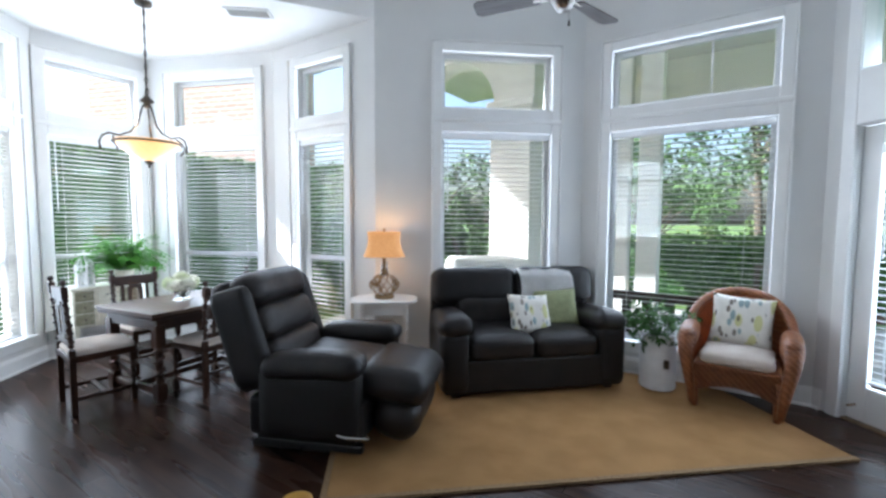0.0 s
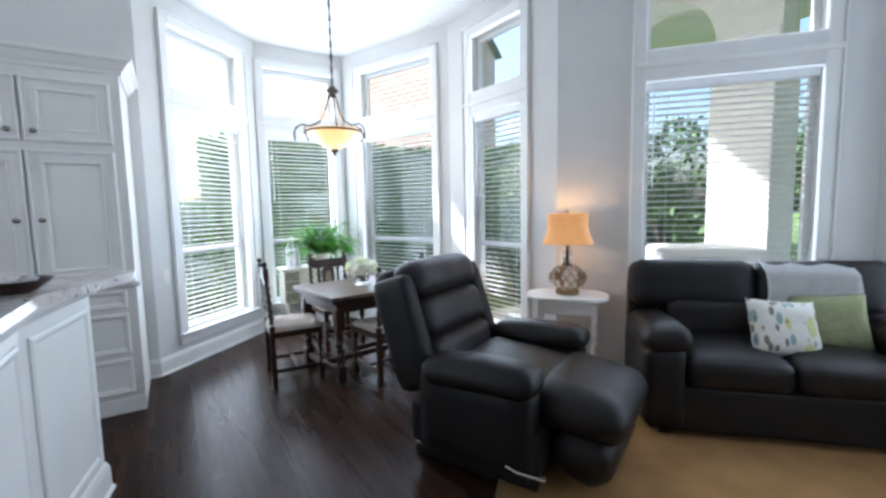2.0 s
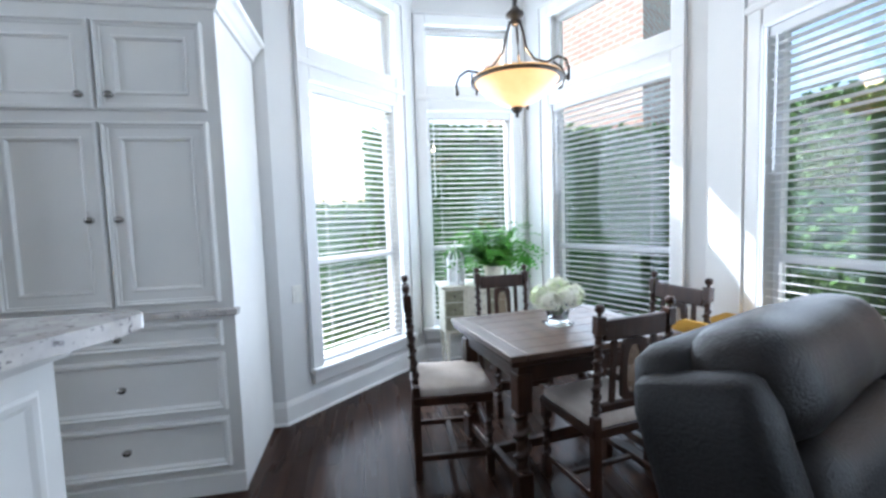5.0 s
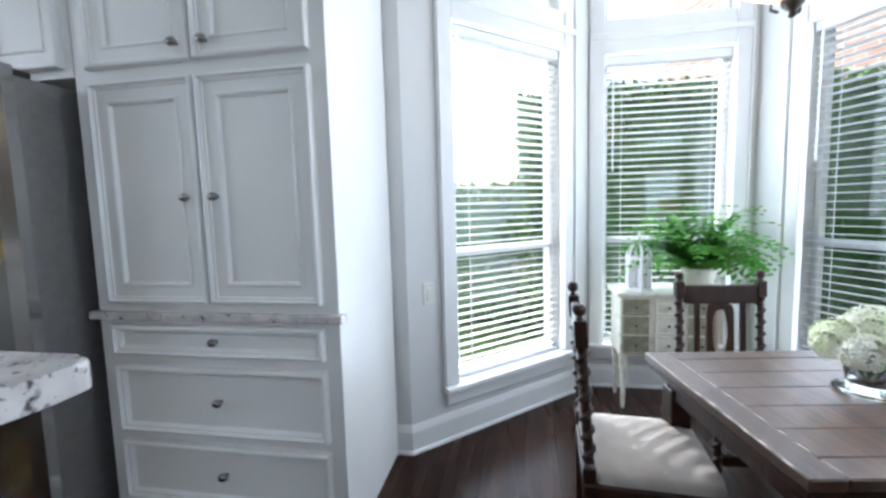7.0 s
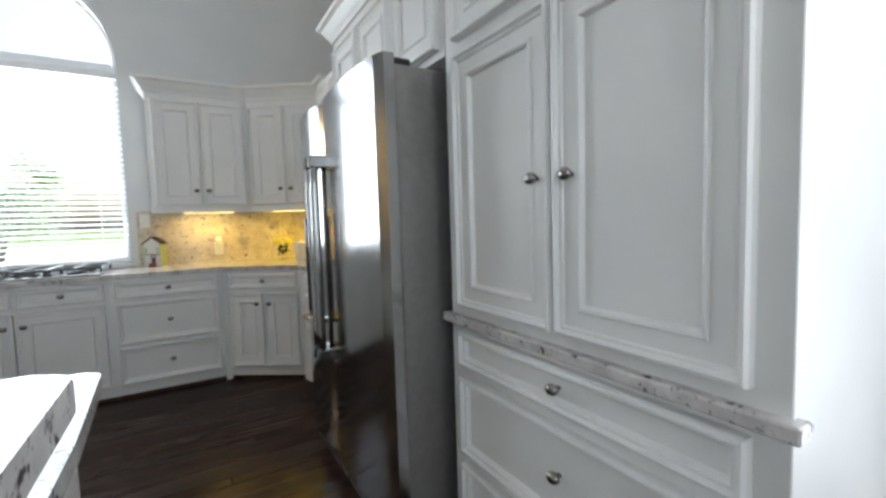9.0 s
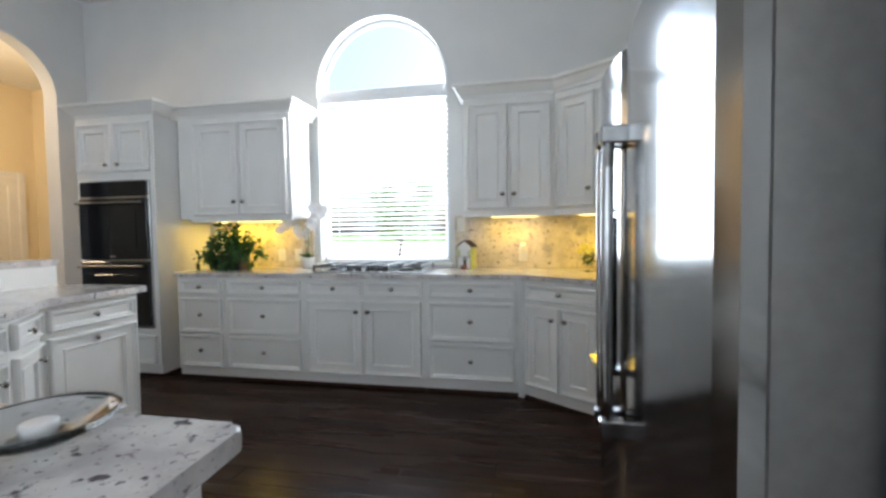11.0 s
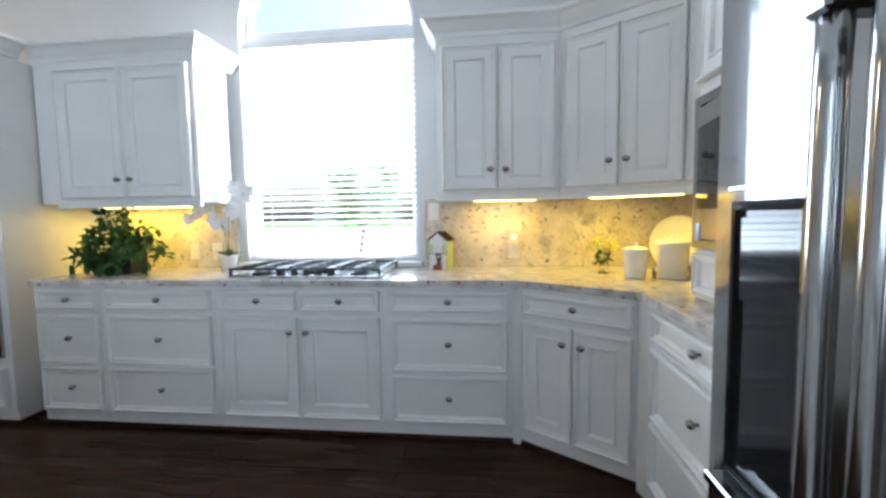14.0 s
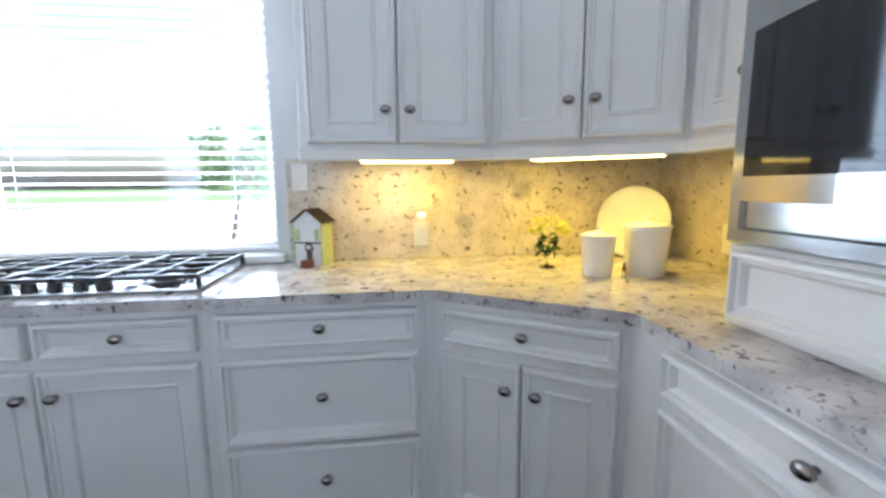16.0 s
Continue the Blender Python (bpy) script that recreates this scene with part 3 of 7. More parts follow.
def blind(m, width, z0, z1, tilt, label, y=0.055):
    """A lowered slatted blind hung in a window's reveal."""
    b = thing("window_blind", label, "blind", m, "window blinds")
    part("headrail", box(-width / 2, width / 2, y - 0.028, y + 0.028, z1 - 0.055, z1, 0.003), M_SLAT, b)
    part("bottom_rail", box(-width / 2, width / 2, y - 0.024, y + 0.024, z0, z0 + 0.018, 0.004), M_SLAT, b)
    key = round(width, 3)
    if key not in SLAT_ME:
        bm = bmesh.new()
        rows = []
        for k, (yy, zz) in enumerate(((-0.021, 0.0), (-0.011, 0.0022), (0.0, 0.003), (0.011, 0.0022), (0.021, 0.0))):
            rows.append([bm.verts.new((s * width / 2, yy, zz)) for s in (-1, 1)])
        low = [[bm.verts.new(v.co - Vector((0, 0, 0.0022))) for v in r] for r in rows]
        for a, c in ((rows, 1), (low, 0)):
            for r, s in zip(a, a[1:]):
                bm.faces.new((r[0], r[1], s[1], s[0]))
        for r, l in ((rows[0], low[0]), (rows[-1], low[-1])):
            bm.faces.new((r[0], r[1], l[1], l[0]))
        first = part("slat", bm, M_SLAT)
        SLAT_ME[key] = first.data
        bpy.data.objects.remove(first)
    n = int((z1 - 0.07 - z0 - 0.02) / 0.0445)
    rng = random.Random(int(width * 1000))
    for i in range(n):
        o = new("slat", SLAT_ME[key])
        o.parent = b
        o.matrix_basis = pose(0, y, z0 + 0.045 + i * 0.0445, tilt + rng.uniform(-1.5, 1.5), rng.uniform(-0.12, 0.12), 0)
    for sx in (-0.36, 0.36) if width > 0.5 else (-0.3, 0.3):
        part("ladder_cord", box(sx * width - 0.0015, sx * width + 0.0015, y - 0.027, y - 0.024, z0 + 0.01, z1 - 0.05), M_SLAT, b)
    part("tilt_wand", tube([(-width / 2 + 0.05, y - 0.04, z1 - 0.06), (-width / 2 + 0.05, y - 0.045, z1 - 0.75)], 0.005, 6), M_VINYL, b)
    return b


def window(n, i, s0, s1, tilt, fixed=False, post=None):
    """A tall window with a transom over it, in the wall that starts at P[i]."""
    m = along(P[i], P[i + 1])
    w = thing(f"window_{n}", "tall white window with a transom over it", "window", m, kind="structure")
    c = 0.085
    for x0, x1, z0, z1 in ((s0 - c, s0, SILL, TTOP + c), (s1, s1 + c, SILL, TTOP + c)):
        part("casing", strip(x0, x1, z0, z1), M_TRIM, w)
    part("casing", strip(s0, s1, TTOP, TTOP + c), M_TRIM, w)
    part("casing", strip(s0, s1, LTOP, TBOT, -0.016), M_TRIM, w)
    part("casing", strip(s0 - c - 0.012, s1 + c + 0.012, (LTOP + TBOT) / 2 - 0.02, (LTOP + TBOT) / 2 + 0.02, -0.032), M_TRIM, w)
    for x0, x1, z0, z1 in ((s0 - c - 0.012, s0 - c, SILL, TTOP + c + 0.012), (s1 + c, s1 + c + 0.012, SILL, TTOP + c + 0.012), (s0 - c, s1 + c, TTOP + c, TTOP + c + 0.012)):
        part("backband", strip(x0, x1, z0, z1, -0.034, 0.0, 0.004), M_TRIM, w)
    part("window_sill", box(s0 - c - 0.02, s1 + c + 0.02, -0.06, 0.0, SILL - 0.032, SILL, 0.008, 2), M_TRIM, w)
    part("apron", strip(s0 - c, s1 + c, SILL - 0.115, SILL - 0.032, -0.02), M_TRIM, w)
    f = 0.035
    for z0, z1, lower in ((SILL, LTOP, True), (TBOT, TTOP, False)):
        for x0, x1, a, b in ((s0, s0 + f, z0, z1), (s1 - f, s1, z0, z1), (s0 + f, s1 - f, z0, z0 + f), (s0 + f, s1 - f, z1 - f, z1)):
            part("window_frame", box(x0, x1, 0.09, 0.14, a, b, 0.003), M_VINYL, w)
        if lower and not fixed:
            part("meeting_rail", box(s0 + f, s1 - f, 0.085, 0.13, 0.995, 1.04, 0.004), M_VINYL, w)
        if post and not lower:
            part("mullion", box(post - 0.008, post + 0.008, 0.10, 0.13, z0 + f, z1 - f, 0.002), M_VINYL, w)
        g = part("pane", box(s0 + f, s1 - f, 0.112, 0.116, z0 + f, z1 - f), M_PANE, w)
        g.visible_shadow = False
    lab = "white slatted blind lowered over the tall window, slats open"
    blind(m @ pose((s0 + s1) / 2, 0, 0), s1 - s0 - 0.012, SILL + 0.004, LTOP - 0.002, tilt, lab)
    return m


BLIND_TILT = dict(A=-8, B=-4, C=-4, D=-7, E=-7, F=-5)
for n, (k, (i, s0, s1)) in enumerate(WIN.items()):
    mm = window(n + 1, i, s0, s1, BLIND_TILT[k], fixed=k in "EF", post=s0 + 0.78 if k == "F" else None)
    power = dict(A=11, B=11, C=10.5, D=10.5, E=8.5, F=11)[k]
    lamp("daylight", "AREA", mm @ pose((s0 + s1) / 2, 0.02, (SILL + TTOP) / 2, -90, 0, 0), power * (s1 - s0), (0.86, 0.93, 1.0), s1 - s0, TTOP - SILL)

# kitchen window
mk = along(P[11], P[12])
kw = thing("window_7", "arched white kitchen window over the cooktop", "window", mk, kind="structure")
x0, x1 = KW
f = 0.04
for a, b, c, d in ((x0, x0 + f, KWB, KWT), (x1 - f, x1, KWB, KWT), (x0 + f, x1 - f, KWB, KWB + f), (x0 + f, x1 - f, KWT - 0.05, KWT + 0.02)):
    part("window_frame", box(a, b, 0.08, 0.14, c, d, 0.003), M_VINYL, kw)
arc = [((x0 + x1) / 2 - (x1 - x0 - f) / 2 * math.cos(math.pi * k / 28), 0.11, KWT + (KTOP - KWT - f / 2) * math.sin(math.pi * k / 28)) for k in range(29)]
part("arch_frame", tube(arc, 0.022, 8), M_VINYL, kw)
g = part("pane", box(x0 + f, x1 - f, 0.112, 0.116, KWB + f, KWT - 0.05), M_PANE, kw)
g.visible_shadow = False
bm = bmesh.new()
bm.faces.new([bm.verts.new((x, 0.112, z)) for x, _, z in arc])
g = part("arch_pane", bm, M_PANE, kw)
g.visible_shadow = False
blind(mk @ pose((x0 + x1) / 2, 0, 0), x1 - x0 - 0.012, KWB + 0.004, KWT - 0.055, -9, "white slatted blind lowered over the kitchen window, slats open")
lamp("daylight", "AREA", mk @ pose((x0 + x1) / 2, 0.20, 2.0, -90, 0, 0), 27, (0.9, 0.95, 1.0), x1 - x0, 2.1)

# glazed patio door with its transom
md = along(P[7], P[8])
d0, d1 = DOORW
dr = thing("door_1", "white glazed patio door, closed, with a blind over the glass", "door", md, kind="structure")
for a, b, c, d in ((d0 - 0.085, d0, 0.0, TTOP + 0.085), (d1, d1 + 0.085, 0.0, TTOP + 0.085), (d0, d1, 2.08, TBOT), (d0, d1, TTOP, TTOP + 0.085)):
    part("casing", strip(a, b, c, d), M_TRIM, dr)
for a, b, c, d in ((d0 + 0.004, d0 + 0.12, 0.012, 2.07), (d1 - 0.12, d1 - 0.004, 0.012, 2.07), (d0 + 0.12, d1 - 0.12, 0.012, 0.26), (d0 + 0.12, d1 - 0.12, 1.94, 2.07)):
    part("door_stile", box(a, b, 0.05, 0.095, c, d, 0.005), M_TRIM, dr)
g = part("pane", box(d0 + 0.12, d1 - 0.12, 0.07, 0.074, 0.26, 1.94), M_PANE, dr)
g.visible_shadow = False
g = part("transom_pane", box(d0, d1, 0.1, 0.104, TBOT, TTOP), M_PANE, dr)
g.visible_shadow = False
part("threshold", box(d0, d1, 0.0, 0.14, 0.0, 0.012, 0.003), M_BRASSY, dr)
part("door_stop", tube([(d0 + 0.06, 0.05, 0.12), (d0 + 0.06, -0.02, 0.12)], 0.008, 8), M_BRASSY, dr)
blind(md @ pose((d0 + d1) / 2, -0.02, 0), d1 - d0 - 0.30, 0.30, 1.92, -12, "white slatted blind on the patio door")
lamp("daylight", "AREA", md @ pose((d0 + d1) / 2, 0.20, 1.4, -90, 0, 0), 17, (0.88, 0.94, 1.0), 0.9, 2.4)

# the warm hall behind the arch
for nm, b in (("hall_floor", box(1.47, 3.6, -4.2, -0.6, -0.1, 0.0)), ("hall_ceiling", box(1.47, 3.6, -4.2, -0.6, 3.3, 3.4))):
    tagged(part(nm, b, M_FLOOR if "floor" in nm else M_CEIL), "", nm.split("_")[1], kind="structure")
for b in (box(3.6, 3.7, -4.2, -0.6, 0, 3.3), box(1.46, 3.6, -4.3, -4.2, 0, 3.3), box(1.46, 3.6, -0.6, -0.5, 0, 3.3), box(1.462, 1.47, -4.2, -2.77, 0, 3.3)):
    tagged(part("hall_wall", b, M_CREAM), "", "wall", kind="structure")
hd = thing("door_2", "white panelled door in the warm cream hall", "door", pose(3.598, -3.55, 0, 0, 0, -90), kind="structure")
part("leaf", panel(0.8, 2.03, [(0, 0), (0, 0.03), (0.11, 0.03), (0.12, 0.02), (0.14, 0.02)], cz=1.02), M_TRIM, hd)
for a, b in ((-0.49, -0.4), (0.4, 0.49)):
    part("casing", box(a, b, -0.04, 0, 0, 2.12, 0.006), M_TRIM, hd)
part("casing", box(-0.4, 0.4, -0.04, 0, 2.04, 2.12, 0.006), M_TRIM, hd)
lamp("hall_lamp", "POINT", pose(2.5, -2.2, 2.7), 19, (1.0, 0.72, 0.42), 0.12)

# nook vent and switch
vent = thing("ceiling_vent", "white louvred air register in the ceiling", "vent", pose(-3.40, 3.15, NOOK, 0, 0, 40))
for a in (-0.075, 0.075):
    part("frame", box(-0.18, 0.18, a - 0.012, a + 0.012, -0.012, 0, 0.003), M_TRIM, vent)
for a in (-0.18, 0.18):
    part("frame", box(a - 0.012, a + 0.012, -0.087, 0.087, -0.012, -0.001, 0.003), M_TRIM, vent)
for k in range(8):
    part("louvre", box(-0.168, 0.168, -0.008, 0.008, -0.001, 0.001), M_TRIM, vent, m=pose(0, -0.056 + k * 0.016, -0.006, 40))


def cover_plate(name, label, m, holes=2):
    o = thing(name, label, "wall plate", m)
    part("plate", box(-0.036, 0.036, -0.007, 0, -0.058, 0.058, 0.004, 2), M_PLASTIC, o)
    if holes == 1:
        part("rocker", box(-0.016, 0.016, -0.011, -0.006, -0.033, 0.033, 0.002), M_PLASTIC, o)
    else:
        for z in (-0.024, 0.024):
            part("socket", lathe([(0.0, 0), (0.016, 0), (0.016, 0.0025), (0, 0.0025)], 14), M_PLASTIC, o, m=pose(0, -0.007, z, 90))
    return o


cover_plate("light_switch", "white rocker light switch on the nook wall", along(P[1], P[2]) @ pose(0.125, 0, 0.83), 1)

# ---- kitchen ----
KNOB = [(0.0, 0), (0.007, 0), (0.006, 0.012), (0.0155, 0.017), (0.0165, 0.024), (0.012, 0.030), (0.0, 0.031)]


KNOB_ME = []


def knob(parent, x, z, y):
    if not KNOB_ME:
        first = part("knob", lathe(KNOB, 14), M_NICKEL, smooth=True)
        KNOB_ME.append(first.data)
        bpy.data.objects.remove(first)
    o = new("knob", KNOB_ME[0])
    o.parent, o["label"] = parent, "brushed nickel knob"
    o.matrix_basis = pose(x, y, z, 90, 0, 0) @ Matrix.Diagonal((1.25, 0.95, 1.15, 1))
    return o


def front(parent, name, x0, x1, z0, z1, knobs, loops):
    f = part(name, panel(x1 - x0, z1 - z0, loops), M_CAB, parent, m=pose((x0 + x1) / 2, 0, (z0 + z1) / 2))
    for kx, kz in knobs:
        knob(f, kx - (x0 + x1) / 2, kz - (z0 + z1) / 2, -0.005 if loops is DRAWER else -0.015)
    return f


def carcass(o, w, depth, z0, z1, toe=0.0):
    part("body", box(0, w, 0, depth, z0 + toe, z1, 0.002), M_CAB, o)
    if toe:
        part("toe_kick", box(0, w, 0.012, depth, z0 + 0.03, z0 + toe), M_CAB, o)
        # Shadow gap at the floor, put in as a dark recessed strip.
        part("shoe_strip", box(0.002, w - 0.002, 0.022, depth, z0, z0 + 0.03), M_DARKWOOD, o, "dark strip standing for the shadow under the cabinet base")


def drawer_unit(m, w, label, rows=((0.735, 0.85), (0.405, 0.70), (0.115, 0.385)), depth=0.59, top=0.875):
    o = thing("base_cabinet", label, "cabinet", m, "kitchen base cabinets")
    carcass(o, w, depth, 0.0, top, 0.09)
    for z0, z1 in rows:
        front(o, "drawer", 0.03, w - 0.03, z0, z1, [(w / 2, (z0 + z1) / 2 + (0.0 if z1 - z0 < 0.2 else 0.005))], DRAWER)
    return o


def door_unit(m, w, label, drawers=1, doors=2, depth=0.59, top=0.875):
    o = thing("base_cabinet", label, "cabinet", m, "kitchen base cabinets")
    carcass(o, w, depth, 0.0, top, 0.09)
    dw = (w - 0.06) / drawers
    for k in range(drawers):
        a, b = 0.03 + k * dw + (0.012 if k else 0), 0.03 + (k + 1) * dw - (0.012 if k < drawers - 1 else 0)
        front(o, "drawer", a, b, 0.735, 0.85, [((a + b) / 2, 0.792)], DRAWER)
    dw = (w - 0.06) / doors
    for k in range(doors):
        a, b = 0.03 + k * dw + (0.003 if k else 0), 0.03 + (k + 1) * dw - (0.003 if k < doors - 1 else 0)
        kx = (b - 0.045) if (k % 2 == 0 and doors > 1) else a + 0.045
        if doors == 1:
            kx = (a + b) / 2
        front(o, "door", a, b, 0.115, 0.70, [(kx, 0.615)], DOOR)
    return o


def wall_unit(name, m, w, z0, z1, label, doors=2, depth=0.33, kz=None):
    o = thing(name, label, "cabinet", m, "kitchen wall cabinets")
    carcass(o, w, depth, z0, z1)
    part("light_rail", box(-0.006, w + 0.006, -0.012, 0.02, z0 - 0.03, z0 + 0.012, 0.004), M_CAB, o)
    dw = (w - 0.06) / doors
    for k in range(doors):
        a, b = 0.03 + k * dw + (0.003 if k else 0), 0.03 + (k + 1) * dw - (0.003 if k < doors - 1 else 0)
        kx = (b - 0.04) if k % 2 == 0 else a + 0.04
        front(o, "door", a, b, z0 + 0.03, z1 - 0.05, [(kx, (kz or z0 + 0.12))], DOOR)
    return o


SOUTH = -2.44
mS = lambda x: pose(x, SOUTH, 0, 0, 0, 180)
LBL = "white painted base cabinet with moulded drawer fronts"
drawer_unit(mS(-0.30), 0.46, LBL)
drawer_unit(mS(-0.76), 0.72, LBL)
door_unit(mS(-1.48), 1.00, "white painted base cabinet with two doors under the cooktop", drawers=2)
drawer_unit(mS(-2.48), 0.70, LBL)
# the diagonal corner unit
door_unit(pose(-3.215, SOUTH + 0.01, 0, 0, 0, 180 - 34.5), 0.61, "white painted diagonal corner base cabinet with two doors", depth=0.5)
part("filler", prism([(-3.18, -2.45), (-3.22, -2.44), (-3.3, -2.9), (-3.18, -2.9)], 0.0, 0.875), M_CAB, bpy.data.objects["base_cabinet.004"], m=bpy.data.objects["base_cabinet.004"].matrix_basis.inverted())
WX = -3.74
tagged(part("cabinet_filler", prism([(-3.71, -2.085), (-3.742, -1.985), (-4.0, -1.985), (-4.0, -2.3), (-3.77, -2.13)], 0.0, 0.874), M_CAB), "white painted filler between two base cabinets", "cabinet filler")
drawer_unit(pose(WX, -1.983, 0, 0, 0, 90), 0.80, LBL, depth=0.66)

# worktop, backsplash
outline = [(-0.29, -3.055), (-0.29, SOUTH + 0.03), (-3.205, SOUTH + 0.035), (-3.69, -2.075), (-3.708, -2.04), (-3.708, -1.175), (-4.42, -1.175), (-4.42, -3.055)]
tagged(part("countertop", prism(outline, 0.875, 0.912, 0.006), M_GRANITE), "white speckled granite worktop with a polished edge", "countertop")
tagged(part("backsplash", box(-1.26, -0.31, -3.058, -3.035, 0.914, 1.372), M_SPLASH), "speckled granite backsplash under the wall cabinets", "backsplash")
tagged(part("backsplash", box(-4.42, -2.62, -3.058, -3.035, 0.914, 1.372), M_SPLASH), "speckled granite backsplash under the wall cabinets", "backsplash")
tagged(part("backsplash", box(-4.426, -4.40, -3.03, -2.08, 0.914, 1.372), M_SPLASH), "speckled granite backsplash on the corner wall", "backsplash")
tagged(part("window_stool", box(-2.60, -1.29, -3.09, -2.99, 0.914, 0.952, 0.006), M_TRIM), "white window stool behind the cooktop", "window sill", kind="structure")

# wall cabinets
UZ0, UZ1 = 1.373, 2.265
UY = -2.655
u1 = wall_unit("wall_cabinet", pose(-0.285, UY, 0, 0, 0, 180), 0.98, UZ0, UZ1, "white painted wall cabinet with two doors beside the window", kz=1.518)
part("filler", box(-0.13, 0.0, 0.004, 0.33, UZ0, UZ1, 0.002), M_CAB, u1)
wall_unit("wall_cabinet", pose(-2.757, UY, 0, 0, 0, 180), 0.70, UZ0, UZ1, "white painted wall cabinet with two doors beside the window", kz=1.518)
wall_unit("wall_cabinet", pose(-3.458, UY, 0, 0, 0, 180 - 35), 0.66, UZ0, UZ1, "white painted diagonal corner wall cabinet with two doors", depth=0.22, kz=1.53)
wall_unit("wall_cabinet", pose(-3.99, -2.27, 0, 0, 0, 90), 0.295, UZ0, UZ1, "narrow white painted wall cabinet beside the microwave", doors=1, kz=1.53, depth=0.4)
CROWN = [(0, 0), (0.012, 0), (0.016, 0.02), (0.030, 0.035), (0.055, 0.075), (0.075, 0.085), (0.078, 0.105), (0, 0.105)]


def crown(path, label="white crown moulding on top of the cabinets"):
    tagged(part("crown_moulding", sweep(CROWN, path), M_CAB), label, "moulding", kind="structure")


cz = UZ1 + 0.001
crown([(-2.757, -3.05, cz), (-2.757, UY, cz), (-3.458, UY, cz), (-3.99, -2.275, cz), (-3.99, -2.00, cz)])
crown([(-0.16, UY, cz), (-1.265, UY, cz), (-1.265, -3.05, cz)])

# under-cabinet lights
for x0, x1, y in ((-1.0, -0.35, -2.90), (-3.35, -2.95, -2.88)):
    o = thing("under_cabinet_light", "slim warm strip light under the wall cabinet, lit", "lamp", pose(0, 0, 0))
    part("housing", box(x0, x1, y - 0.05, y + 0.05, 1.352, 1.372, 0.003), M_WHITEMETAL, o)
    part("diffuser", box(x0 + 0.01, x1 - 0.01, y - 0.04, y + 0.04, 1.346, 1.352), M_UCL, o)
    lamp("strip_light", "AREA", pose((x0 + x1) / 2, y, 1.34), 1.4 if x0 > -2 else 0.55, (1.0, 0.60, 0.015), x1 - x0, 0.06)
o = thing("under_cabinet_light", "slim warm strip light under the corner cabinet, lit", "lamp", pose(-3.85, -2.62, 0, 0, 0, 140))
part("housing", box(-0.25, 0.25, -0.05, 0.05, 1.352, 1.372, 0.003), M_WHITEMETAL, o)
part("diffuser", box(-0.24, 0.24, -0.04, 0.04, 1.346, 1.352), M_UCL, o)
lamp("strip_light", "AREA", pose(-3.85, -2.62, 1.34, 0, 0, 140), 1.4, (1.0, 0.60, 0.015), 0.5, 0.06)

# oven tower
ov = thing("oven_tower", "white painted tall cabinet holding a stainless double wall oven", "cabinet", pose(0.66, SOUTH + 0.03, 0, 0, 0, 180))
W = 0.80
carcass(ov, W, 0.645, 0.0, UZ1, 0.09)
front(ov, "drawer", 0.03, W - 0.03, 0.12, 0.37, [(W / 2, 0.245)], DRAWER)
front(ov, "door", 0.03, W / 2 - 0.003, 1.785, 2.20, [(W / 2 - 0.06, 1.845)], DOOR)
front(ov, "door", W / 2 + 0.003, W - 0.03, 1.785, 2.20, [(W / 2 + 0.06, 1.845)], DOOR)
crown([(0.66, -3.05, cz), (0.66, SOUTH + 0.03, cz), (-0.145, SOUTH + 0.03, cz), (-0.145, -2.58, cz)])
oven = thing("double_oven", "stainless double wall oven with black glass doors", "oven", pose(0.66, SOUTH + 0.03, 0, 0, 0, 180))
part("surround", box(0.045, W - 0.045, -0.020, 0.30, 0.43, 1.71, 0.004), M_STEEL, oven)
part("control_panel", box(0.055, W - 0.055, -0.032, -0.020, 1.575, 1.70, 0.004), M_BLACKGLASS, oven)
for z0, z1 in ((1.03, 1.555), (0.46, 1.01)):
    d = part("oven_door", box(0.055, W - 0.055, -0.045, -0.022, z0, z1, 0.004), M_BLACKGLASS, oven)
    part("handle", tube([(0.07, -0.085, z1 - 0.04), (W - 0.07, -0.085, z1 - 0.04)], 0.012, 10), M_STEEL, d, "steel bar handle")
    for x in (0.09, W - 0.09):
        part("handle_post", box(x - 0.01, x + 0.01, -0.085, -0.044, z1 - 0.05, z1 - 0.03, 0.002), M_STEEL, d)
    part("door_window", box(0.16, W - 0.16, -0.048, -0.045, z0 + 0.10, z1 - 0.11, 0.001), M_BLACKGLASS, d)
part("badge", box(W / 2 - 0.03, W / 2 + 0.03, -0.049, -0.046, 1.05, 1.062), M_STEEL, oven)

